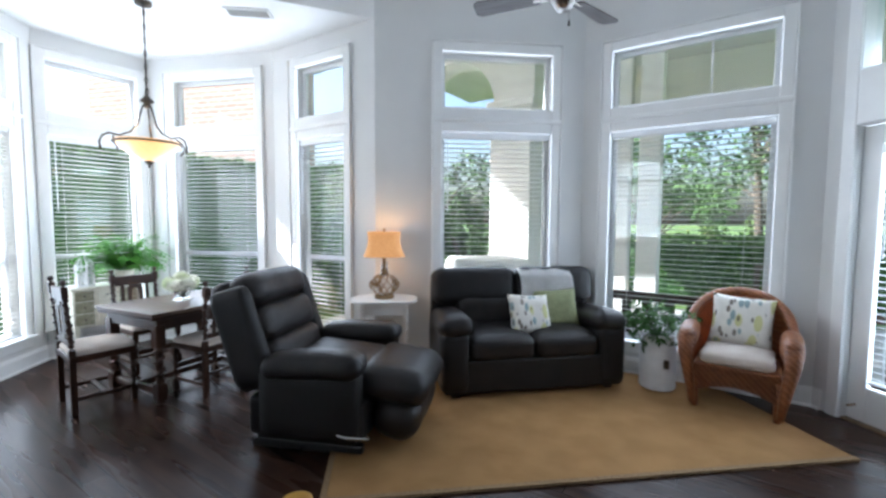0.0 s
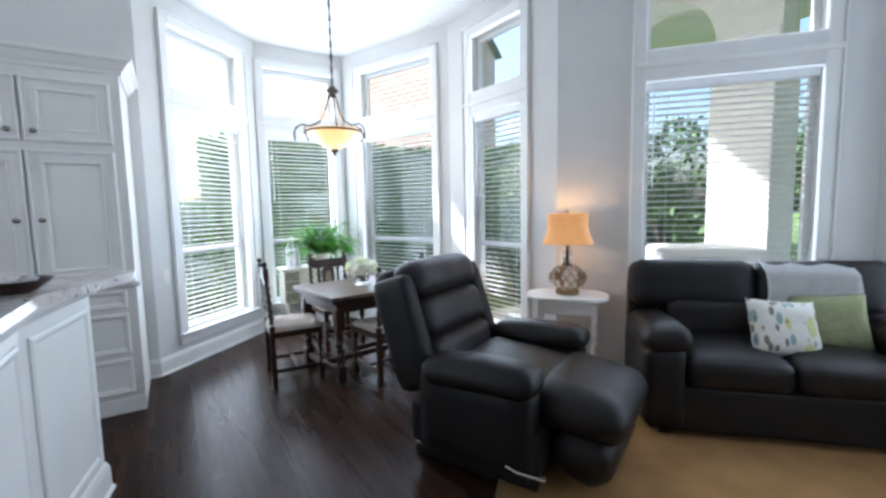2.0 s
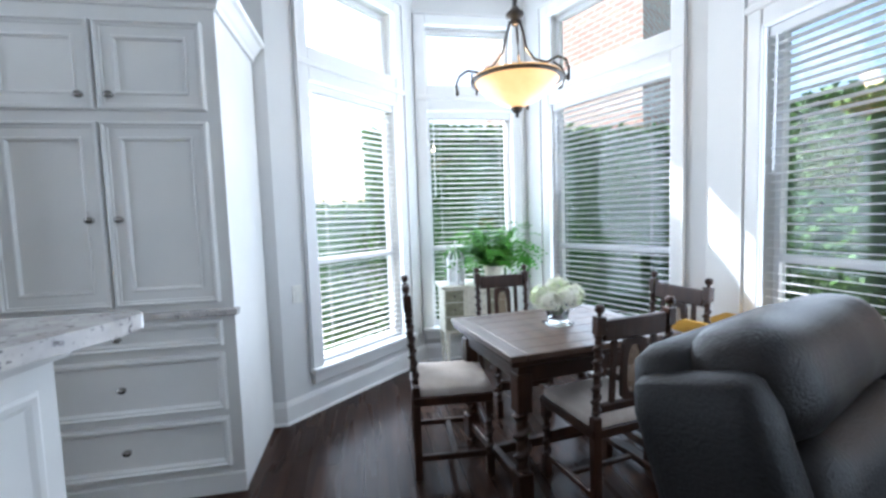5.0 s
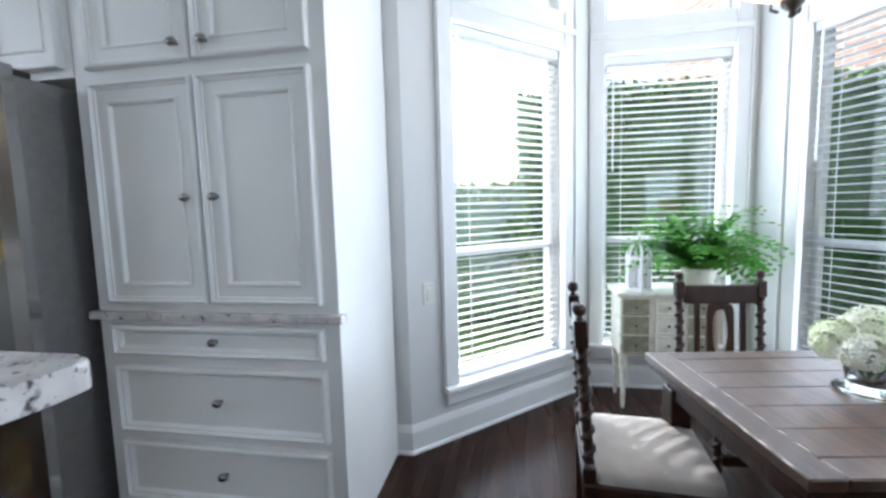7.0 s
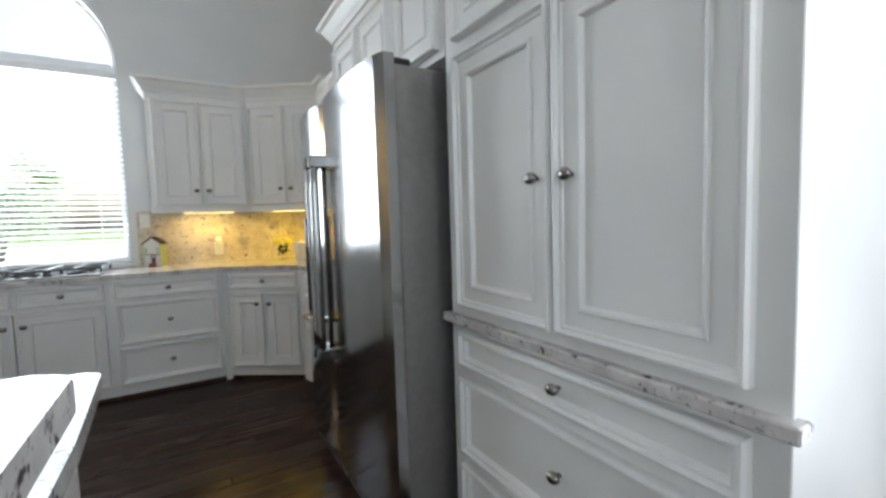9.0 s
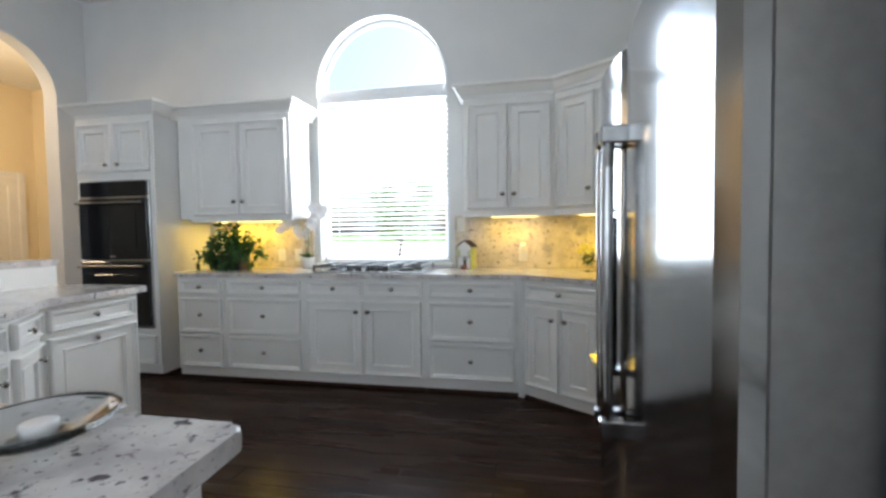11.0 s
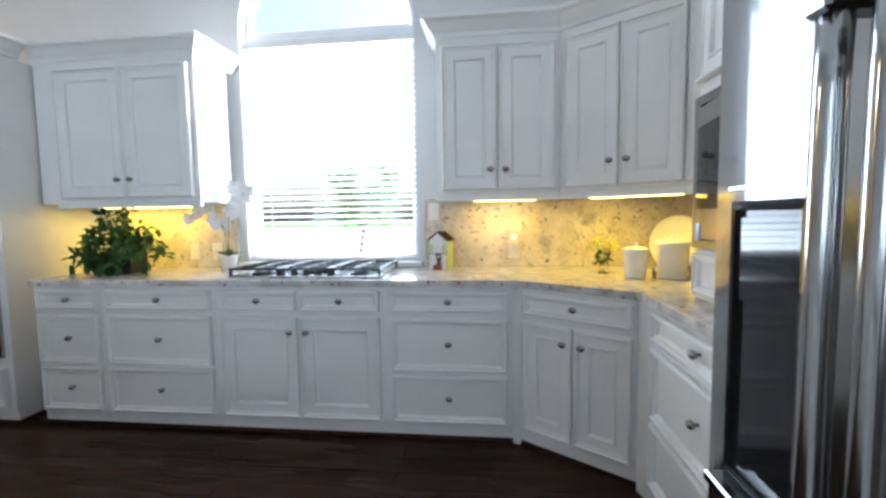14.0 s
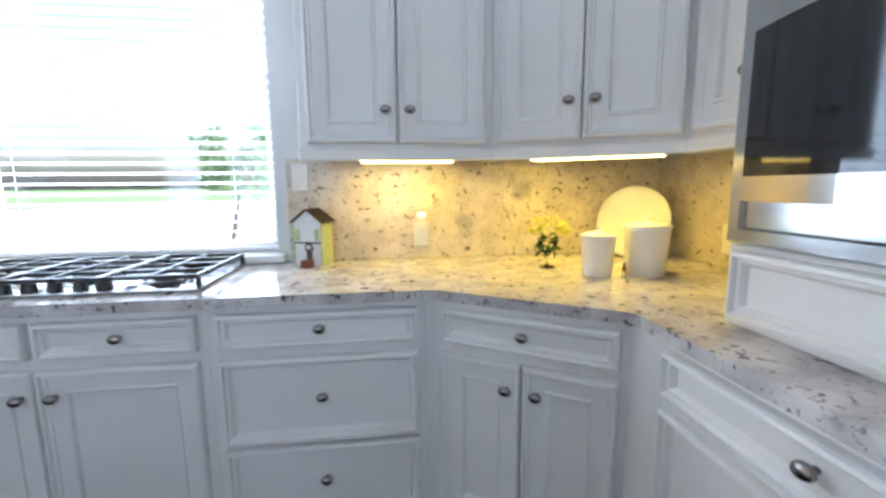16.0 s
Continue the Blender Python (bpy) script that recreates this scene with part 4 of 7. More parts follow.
# cooktop
ct = thing("gas_cooktop", "stainless gas cooktop with black cast-iron grates", "cooktop", pose(-1.98, -2.74, 0.912))
part("tray", box(-0.46, 0.46, -0.25, 0.25, 0.0, 0.014, 0.006, 2), M_STEEL, ct)
for bx, by, r in ((-0.31, 0.12, 0.042), (-0.31, -0.12, 0.05), (0.0, 0.0, 0.062), (0.30, 0.12, 0.05), (0.24, -0.12, 0.042)):
    b = part("burner", lathe([(r + 0.02, 0.014), (r + 0.018, 0.022), (r, 0.024), (r, 0.032), (0, 0.033)], 20), M_BLACK, ct, m=pose(bx, by, 0))
for gx in (-0.305, 0.0, 0.305):
    bm = bmesh.new()
    w = 0.148
    for s in (-1, 1):
        box(gx + s * w - 0.006, gx + s * w + 0.006, -0.235, 0.235, 0.044, 0.058, 0.002, 1, bm)
        box(gx - w + 0.006, gx + w - 0.006, s * 0.229 - 0.006, s * 0.229 + 0.006, 0.044, 0.058, 0.002, 1, bm)
        for t in (-1, 1):
            box(gx + s * w - 0.007, gx + s * w + 0.007, t * 0.22 - 0.008, t * 0.22 + 0.008, 0.013, 0.044, 0.002, 1, bm)
    for yy in (-0.115, 0.0, 0.115):
        box(gx - w + 0.006, gx + w - 0.006, yy - 0.005, yy + 0.005, 0.045, 0.057, 0.002, 1, bm)
    box(gx - 0.005, gx + 0.005, -0.222, 0.222, 0.046, 0.059, 0.002, 1, bm)
    part("grate", bm, M_BLACK, ct)
for k in range(5):
    part("control_knob", lathe([(0.022, 0.014), (0.02, 0.036), (0.016, 0.042), (0, 0.042)], 16), M_BLACK, ct, m=pose(-0.16 + k * 0.075, 0.205, 0))

# pantry tower
PX, PY0, PY1 = -3.77, 0.05, 1.06
pw = PY1 - PY0
pt = thing("pantry_cabinet", "tall white painted pantry cabinet with moulded doors and drawers", "cabinet", pose(PX, PY0, 0, 0, 0, 90))
part("body", box(0, pw, 0, 0.65, 0.0, UZ1, 0.002), M_CAB, pt)
part("plinth", box(-0.004, pw + 0.004, -0.010, 0.02, 0.0, 0.10, 0.004), M_CAB, pt)
a, b = 0.075, pw - 0.055
mid = (a + b) / 2
for z0, z1 in ((0.735, 0.855), (0.425, 0.695), (0.145, 0.385)):
    front(pt, "drawer", a, b, z0, z1, [(mid, (z0 + z1) / 2)], DRAWER)
part("stone_ledge", box(-0.02, pw + 0.02, -0.03, 0.02, 0.875, 0.905, 0.004), M_GRANITE, pt, "white granite ledge")
for z0, z1, kz in ((0.94, 1.765, 1.335), (1.815, 2.20, 1.875)):
    front(pt, "door", a, mid - 0.006, z0, z1, [(mid - 0.058, kz)], DOOR)
    front(pt, "door", mid + 0.006, b, z0, z1, [(mid + 0.058, kz)], DOOR)
# bridge cabinet over the refrigerator
fc = thing("bridge_cabinet", "white painted cabinet over the refrigerator", "cabinet", pose(PX, -1.155, 0, 0, 0, 90))
part("body", box(0, 1.20, 0, 0.65, 1.80, UZ1, 0.002), M_CAB, fc)
for k in range(3):
    front(fc, "door", 0.03 + k * 0.385, 0.03 + k * 0.385 + 0.37, 1.83, 2.20, [(0.03 + k * 0.385 + (0.33 if k != 2 else 0.04), 1.88)], DOOR)
part("end_panel", box(-0.02, 0.0, -0.005, 0.65, 0.913, UZ1, 0.002), M_CAB, fc)
crown([(-3.88, -1.178, cz), (PX, -1.178, cz), (PX, PY1 + 0.002, cz), (-4.42, PY1 + 0.002, cz)])

# refrigerator
fr = thing("refrigerator", "wide stainless side-by-side refrigerator with bar handles", "refrigerator", pose(-3.545, -1.145, 0, 0, 0, 90))
FW = 1.155
part("cabinet_body", box(0.012, FW - 0.012, 0.055, 0.78, 0.02, 1.765, 0.004), Mat("grey_appliance_side", (0.34, 0.33, 0.32), 0.38, 0.8, scale=30).m, fr)
part("kick_grille", box(0.02, FW - 0.02, 0.02, 0.06, 0.0, 0.09, 0.003), M_BLACK, fr)
part("hinge_cover", box(FW - 0.14, FW - 0.02, 0.02, 0.12, 1.765, 1.790, 0.004), M_BLACK, fr)


def fridge_door(x0, x1, crown_out=0.022):
    """A door slab whose front bows gently."""
    bm = bmesh.new()
    n = 14
    rows = []
    for i in range(n + 1):
        f = i / n
        x = x0 + (x1 - x0) * f
        r = min(1.0, min(f, 1 - f) * (x1 - x0) / 0.015)
        y = 0.0 - crown_out * (1 - (2 * f - 1) ** 2) + 0.012 * (1 - r) ** 2
        rows.append([bm.verts.new((x, yy, z)) for yy, z in ((y, 0.10), (y, 1.795), (0.05, 1.795), (0.05, 0.10))])
    for p, q in zip(rows, rows[1:]):
        for k in range(4):
            bm.faces.new((p[k], q[k], q[(k + 1) % 4], p[(k + 1) % 4]))
    bm.faces.new(rows[0])
    bm.faces.new(rows[-1][::-1])
    return bm


for x0, x1, hx in ((0.004, 0.432, 0.410), (0.438, FW - 0.004, 0.492)):
    d = part("door", fridge_door(x0, x1), M_STEEL, fr, "brushed stainless door", smooth=False)
    part("handle", tube([(hx, -0.060, 0.60), (hx, -0.063, 0.72), (hx, -0.064, 1.05), (hx, -0.063, 1.40), (hx, -0.060, 1.53)], 0.019, 14), M_STEEL, d, "round steel bar handle", smooth=True)
    for z in (0.615, 1.515):
        part("handle_bracket", box(hx - 0.021, hx + 0.021, -0.086, -0.003, z - 0.028, z + 0.028, 0.006), M_STEEL, d)
disp = part("water_dispenser", panel(0.205, 0.52, [(0, 0), (0, 0.012), (0.008, 0.016), (0.016, 0.014), (0.018, 0.004)]), M_BLACKGLASS, fr, "black glass water and ice dispenser", m=pose(0.238, -0.018, 1.01))
part("control_strip", box(-0.085, 0.085, -0.008, -0.004, 0.08, 0.23), M_BLACKGLASS, disp)
part("dispenser_tray", box(-0.1, 0.1, -0.05, 0.0, -0.285, -0.262, 0.004), M_STEEL, disp)
part("door_trim", box(0.130, 0.345, -0.034, -0.018, 1.29, 1.298, 0.001), M_STEEL, fr)

# microwave column, standing on the worktop
mw = thing("microwave_cabinet", "white painted cabinet column holding the microwave", "cabinet", pose(-3.885, -1.97, 0, 0, 0, 90))
MWW = 0.79
part("body", box(0, MWW, 0.0, 0.52, 0.913, UZ1, 0.002), M_CAB, mw)
front(mw, "drawer", 0.035, MWW - 0.03, 0.935, 1.095, [(0.395, 1.01)], DRAWER)
front(mw, "door", 0.03, MWW / 2 - 0.003, 1.75, 2.20, [(MWW / 2 - 0.045, 1.81)], DOOR)
front(mw, "door", MWW / 2 + 0.003, MWW - 0.03, 1.75, 2.20, [(MWW / 2 + 0.045, 1.81)], DOOR)
mo = thing("microwave", "built-in stainless microwave with a curved black glass door", "microwave", pose(-3.885, -1.97, 0, 0, 0, 90))
part("trim_frame", panel(MWW - 0.016, 0.585, [(0, 0), (0, 0.018), (0.006, 0.022), (0.035, 0.022), (0.04, 0.012)]), M_STEEL, mo, m=pose(MWW / 2, 0, 1.4025))


def bowed(w, h, z, out, th=0.012):
    bm = bmesh.new()
    n = 12
    rows = []
    for i in range(n + 1):
        f = i / n * 2 - 1
        rows.append([bm.verts.new((f * w / 2, y - out * (1 - f * f), zz)) for y, zz in ((0, z), (0, z + h), (th, z + h), (th, z))])
    for p, q in zip(rows, rows[1:]):
        for k in range(4):
            bm.faces.new((p[k], q[k], q[(k + 1) % 4], p[(k + 1) % 4]))
    bm.faces.new(rows[0])
    bm.faces.new(rows[-1][::-1])
    return bm


part("door", bowed(MWW - 0.085, 0.31, 1.265, 0.03), M_BLACKGLASS, mo, "curved black glass door", m=pose(MWW / 2, -0.022, 0))
part("door_rail", bowed(MWW - 0.085, 0.055, 1.21, 0.034, 0.016), M_STEEL, mo, m=pose(MWW / 2, -0.022, 0), label="curved steel rail")
part("top_rail", bowed(MWW - 0.085, 0.07, 1.575, 0.034, 0.016), M_STEEL, mo, m=pose(MWW / 2, -0.022, 0), label="curved steel rail")

# ---- island with a raised bar ----
isl = thing("kitchen_island", "white painted kitchen island with a raised breakfast bar", "island", pose(0, 0, 0))
low = [(-2.73, 0.15), (-2.75, 0.50), (-2.75, 0.80), (-1.30, 0.80), (-0.09, -0.38), (-0.09, -1.56), (-0.81, -1.56), (-0.81, -1.0), (-1.05, -0.70), (-1.30, -0.10), (-1.45, 0.15)]
part("body", prism(low, 0.09, 0.875), M_CAB, isl)
part("plinth", prism([(x * 0.985 - 0.025, y * 0.97) for x, y in low], 0.0, 0.09), M_CAB, isl)
BAR_FACE = [(-2.78, 0.75), (-2.78, 0.935), (-2.18, 0.82), (-1.27, 0.82), (-0.055, -0.37), (-0.055, -1.55)]
part("bar_wall", prism(BAR_FACE + [(-0.21, -1.55), (-0.21, -0.43), (-1.38, 0.75)], 0.0, 1.04), M_CAB, isl)
part("skirting", sweep(BASEP, [(x, y, 0.001) for x, y in BAR_FACE][::-1]), M_CAB, isl)
part("cap_moulding", sweep([(0, 0), (0.02, 0), (0.035, 0.03), (0.04, 0.05), (0, 0.05)], [(x, y, 0.988) for x, y in BAR_FACE][::-1]), M_CAB, isl)
for (ax, ay), (bx, by), n in ((BAR_FACE[1], BAR_FACE[2], 1), (BAR_FACE[2], BAR_FACE[3], 2), (BAR_FACE[3], BAR_FACE[4], 3), (BAR_FACE[4], BAR_FACE[5], 2)):
    L, ang = math.dist((ax, ay), (bx, by)), math.degrees(math.atan2(ay - by, ax - bx))
    for k in range(n):
        w = L / n - 0.10
        part("bar_panel", panel(w, 0.74, [(0, 0), (0, 0.006), (0.010, 0.012), (0.022, 0.010), (0.034, 0.003)]), M_CAB, isl, m=pose(bx, by, 0, 0, 0, ang) @ pose((k + 0.5) * L / n, -0.001, 0.56))

def rounded(pts, r, n=5):
    """An outline whose corners are rounded."""
    out = []
    c = [Vector(p) for p in pts]
    for i, p in enumerate(c):
        a, b = c[i - 1] - p, c[(i + 1) % len(c)] - p
        rr = min(r, a.length * 0.45, b.length * 0.45)
        s, e = p + a.normalized() * rr, p + b.normalized() * rr
        out += [tuple(s.lerp(p, t).lerp(p.lerp(e, t), t)) for t in (k / n for k in range(n + 1))]
    return out


part("bar_top", prism(rounded([(-2.85, 0.71), (-2.85, 1.12), (-2.74, 1.12), (-2.20, 0.875), (-1.24, 0.875), (0.05, -0.36), (0.05, -1.60), (-0.19, -1.60), (-0.19, -0.48), (-1.40, 0.71)], 0.04), 1.041, 1.081, 0.008), M_GRANITE, isl, "white granite bar top")
part("worktop", prism(rounded([(-2.78, 0.10), (-2.80, 0.50), (-2.80, 0.745), (-1.385, 0.745), (-0.215, -0.455), (-0.215, -1.60), (-0.865, -1.60), (-0.865, -1.0), (-1.10, -0.70), (-1.36, -0.04), (-1.50, 0.10)], 0.03), 0.877, 0.914, 0.008), M_GRANITE, isl, "white granite worktop")
ce = part("end_cabinet", box(0, 0.55, 0.0, 0.02, 0.09, 0.87), M_CAB, isl, m=pose(-0.814, -1.005, 0, 0, 0, -90))
for nm, z0, z1, lp in (("drawer", 0.735, 0.85, DRAWER), ("door", 0.115, 0.70, DOOR)):
    front(ce, nm, 0.025, 0.525, z0, z1, [], lp)
    part("knob", lathe(KNOB, 14), M_NICKEL, ce, m=pose(0.275, -0.006, 0.79 if nm == "drawer" else 0.655, 90), smooth=True)
for (ax, ay), (bx, by) in (((-1.05, -0.70), (-0.81, -1.0)), ((-1.30, -0.10), (-1.05, -0.70))):
    L = math.dist((ax, ay), (bx, by))
    cm = pose(ax, ay, 0, 0, 0, math.degrees(math.atan2(by - ay, bx - ax)))
    ca = part("angled_cabinet", box(0, L, -0.004, 0.01, 0.10, 0.87), M_CAB, isl, m=cm @ pose(0, 0, 0))
    for nm, z0, z1, lp in (("drawer", 0.735, 0.85, DRAWER), ("door", 0.115, 0.70, DOOR)):
        front(ca, nm, 0.03, L - 0.03, z0, z1, [], lp)
        part("knob", lathe(KNOB, 14), M_NICKEL, ca, m=pose(L - 0.07 if nm == "door" else L / 2, -0.018, 0.79 if nm == "drawer" else 0.62, 90), smooth=True)
cover_plate("wall_outlet", "white double socket under the bar top", pose(-0.211, -1.15, 0.965, 0, 0, -90) @ pose(0, 0, -0.02))

# ---- sitting area ----
rug_dir = Vector((0.747, 0.665)).normalized()
rug_n = Vector((-rug_dir.y, rug_dir.x))
ra, rb = Vector((-1.44, 2.27)), Vector((0.857, 4.307))
cut = (5.07 - rb.y) / rug_n.y
rc = ra + rug_n * 1.55
re = rb + rug_n * cut
rf = rc + rug_dir * ((5.07 - rc.y) / rug_dir.y)
tagged(part("area_rug", prism([tuple(ra), tuple(rb), tuple(re), tuple(rf), tuple(rc)], 0.001, 0.014, 0.004), M_RUG), "flat-woven tan sisal rug under the seating", "rug")
tagged(part("rug_binding", sweep([(0, 0), (0.03, 0), (0.03, 0.016), (0, 0.016)], [(*p, 0.001) for p in (rc - rug_dir * 0.0, ra, rb)][::1]), M_ROPE), "brown cloth binding along the rug's edge", "rug binding")


def rot_part(name, bm, mat, parent, m, label="", smooth=True):
    return part(name, bm, mat, parent, label, m, smooth)


def loveseat(m):
    o = thing("loveseat", "black leather two-seat sofa standing on the rug", "sofa", m)
    W, D = 1.46, 0.78
    part("base", box(-W / 2 + 0.03, W / 2 - 0.03, 0.03, D - 0.02, 0.035, 0.30, 0.02, 2), M_LEATHER2, o)
    for s in (-1, 1):
        part("foot", box(s * (W / 2 - 0.12) - 0.03, s * (W / 2 - 0.12) + 0.03, 0.06, 0.12, 0, 0.04, 0.004), M_DARKWOOD, o)
        part("foot", box(s * (W / 2 - 0.12) - 0.03, s * (W / 2 - 0.12) + 0.03, D - 0.14, D - 0.08, 0, 0.04, 0.004), M_DARKWOOD, o)
        rot_part("arm", soft_box(0.22, 0.74, 0.50, 0.05, 6, 0.0), M_LEATHER2, o, pose(s * (W / 2 - 0.11), 0.385, 0.29))
        rot_part("arm_pad", soft_box(0.26, 0.66, 0.17, 0.08, 8, 0.02), M_LEATHER, o, pose(s * (W / 2 - 0.12), 0.33, 0.545, -4, s * 6, 0), "rolled padded armrest")
        rot_part("seat_cushion", soft_box(0.515, 0.58, 0.19, 0.06, 8, 0.025, 3 + s, 0.004), M_LEATHER, o, pose(s * 0.258, 0.31, 0.385, 3, 0, 0))
        rot_part("lumbar_cushion", soft_box(0.515, 0.20, 0.30, 0.07, 8, 0.0, 5 + s, 0.006), M_LEATHER, o, pose(s * 0.258, 0.58, 0.57, -8, 0, 0))
        rot_part("head_cushion", soft_box(0.715, 0.24, 0.33, 0.085, 8, 0.0, 8 + s, 0.006), M_LEATHER2, o, pose(s * 0.355, 0.64, 0.80, -8, 0, 0))
    part("back_frame", box(-W / 2 + 0.02, W / 2 - 0.02, 0.62, D, 0.06, 0.86, 0.04, 3), M_LEATHER2, o)
    return o


LV = pose(-1.035, 4.08, 0.014, 0, 0, 44) @ Matrix.Diagonal((1.07, 1, 1.0, 1))
loveseat(LV)


def throw_blanket(m):
    """A knitted throw draped over a sofa back."""
    bm = bmesh.new()
    path = [(0.50, 0.66), (0.505, 0.78), (0.52, 0.90), (0.57, 0.945), (0.66, 0.95), (0.76, 0.93), (0.795, 0.87), (0.805, 0.70), (0.805, 0.5)]
    n, k = 18, 4
    fine = []
    for a, b in zip(path, path[1:]):
        for i in range(k):
            fine.append((a[0] + (b[0] - a[0]) * i / k, a[1] + (b[1] - a[1]) * i / k))
    fine.append(path[-1])
    rows = []
    for j, (y, z) in enumerate(fine):
        row = []
        for i in range(n + 1):
            f = i / n
            x = 0.02 + 0.47 * f + 0.012 * math.sin(j * 0.4)
            w = 0.006 * math.sin(f * 17 + j * 0.15)
            row.append(bm.verts.new((x, y - 0.012 + w * 0.7, z + w + 0.004 - 0.03 * max(0, f - 0.85))))
        rows.append(row)
    for a, b in zip(rows, rows[1:]):
        for i in range(n):
            bm.faces.new((a[i], a[i + 1], b[i + 1], b[i]))
    bmesh.ops.solidify(bm, geom=bm.faces[:], thickness=0.008)
    ob = part("throw_blanket", bm, M_WHITEFAB, m=m, smooth=True)
    return tagged(ob, "white knitted throw draped over the sofa back", "blanket")


throw_blanket(LV)
tagged(part("throw_pillow", pillow(0.37, 0.36, 0.15, 1), M_LEAFPRINT, m=LV @ pose(0.04, 0.24, 0.425, -24, 4, 8), smooth=True), "white square pillow with a leaf print, leaning on the sofa", "pillow", "pillows")
tagged(part("throw_pillow", pillow(0.38, 0.37, 0.15, 4), M_GREENFAB, m=LV @ pose(0.31, 0.35, 0.435, -22, -3, -6), smooth=True), "sage green square pillow leaning on the sofa", "pillow", "pillows")


def recliner(m):
    o = thing("recliner", "black leather recliner armchair turned to the room", "armchair", m)
    part("base_frame", box(-0.30, 0.30, 0.05, 0.62, 0.06, 0.12, 0.01), M_BLACK, o)
    for sx in (-0.26, 0.26):
        part("runner", box(sx - 0.025, sx + 0.025, -0.02, 0.66, 0.0, 0.06, 0.012, 2), M_BLACK, o)
    part("body", box(-0.37, 0.37, -0.06, 0.62, 0.12, 0.36, 0.04, 3), M_LEATHER2, o)
    rot_part("seat_cushion", soft_box(0.50, 0.60, 0.22, 0.07, 8, 0.03, 2, 0.006), M_LEATHER, o, pose(0, 0.20, 0.42, 5, 0, 0))
    rot_part("footrest", soft_box(0.58, 0.28, 0.26, 0.11, 8, 0.02, 5, 0.006), M_LEATHER, o, pose(0, -0.20, 0.22, 14, 0, 0), "padded leather footrest, folded down")
    rot_part("footrest_top", soft_box(0.58, 0.44, 0.20, 0.095, 8, 0.02, 9, 0.006), M_LEATHER, o, pose(0, -0.17, 0.415, 8, 0, 0))
    for s in (-1, 1):
        rot_part("arm_panel", soft_box(0.15, 0.58, 0.44, 0.05, 6), M_LEATHER2, o, pose(s * 0.335, 0.25, 0.34))
        rot_part("arm_pad", soft_box(0.20, 0.58, 0.14, 0.068, 8, 0.02, 4 + s, 0.005), M_LEATHER, o, pose(s * 0.335, 0.23, 0.56, -3, 0, 0), "padded leather armrest")
    back = pose(0, 0.56, 0.42, -17, 0, 0)
    rot_part("back_frame", soft_box(0.66, 0.14, 0.70, 0.06, 8), M_LEATHER2, o, back @ pose(0, 0.10, 0.30))
    for s in (-1, 1):
        rot_part("back_wing", soft_box(0.11, 0.24, 0.62, 0.05, 8), M_LEATHER2, o, back @ pose(s * 0.315, 0.03, 0.29))
    rot_part("lumbar_cushion", soft_box(0.56, 0.20, 0.24, 0.085, 10, 0.0, 11, 0.008), M_LEATHER, o, back @ pose(0, -0.02, 0.12))
    rot_part("back_cushion", soft_box(0.57, 0.20, 0.25, 0.09, 10, 0.0, 14, 0.008), M_LEATHER, o, back @ pose(0, -0.02, 0.335))
    rot_part("head_cushion", soft_box(0.60, 0.22, 0.23, 0.10, 10, 0.0, 17, 0.008), M_LEATHER, o, back @ pose(0, -0.01, 0.555))
    part("lever", tube([(-0.415, 0.06, 0.20), (-0.43, 0.0, 0.20), (-0.43, -0.12, 0.205)], 0.012, 8), M_NICKEL, o, "steel recliner lever")
    return o


recliner(pose(-1.73, 2.95, 0.0, 0, 0, 114) @ Matrix.Diagonal((1.14, 1.06, 1.0, 1)))


def side_table(m):
    o = thing("side_table", "white painted side table with twisted legs and an oval top", "side table", m)
    bm = prism(rounded([(0.29, 0.20), (-0.29, 0.20), (-0.29, -0.20), (0.29, -0.20)], 0.19, 8), 0.682, 0.702, 0.006)
    part("tabletop", bm, M_TRIM, o)
    part("apron", box(-0.20, 0.20, -0.125, 0.125, 0.57, 0.682, 0.004), M_TRIM, o)
    for sx in (-1, 1):
        for sy in (-1, 1):
            bm = box(sx * 0.19 - 0.018, sx * 0.19 + 0.018, sy * 0.115 - 0.018, sy * 0.115 + 0.018, 0.54, 0.66, 0.003)
            twist(0.14, 0.54, 0.017, 5, bm, sx * 0.19, sy * 0.115)
            box(sx * 0.19 - 0.018, sx * 0.19 + 0.018, sy * 0.115 - 0.018, sy * 0.115 + 0.018, 0.0, 0.14, 0.003, 1, bm)
            part("leg", bm, M_TRIM, o)
    return o


side_table(pose(-2.35, 3.735, 0.0, 0, 0, 40) @ Matrix.Diagonal((1, 1, 1.02, 1)))


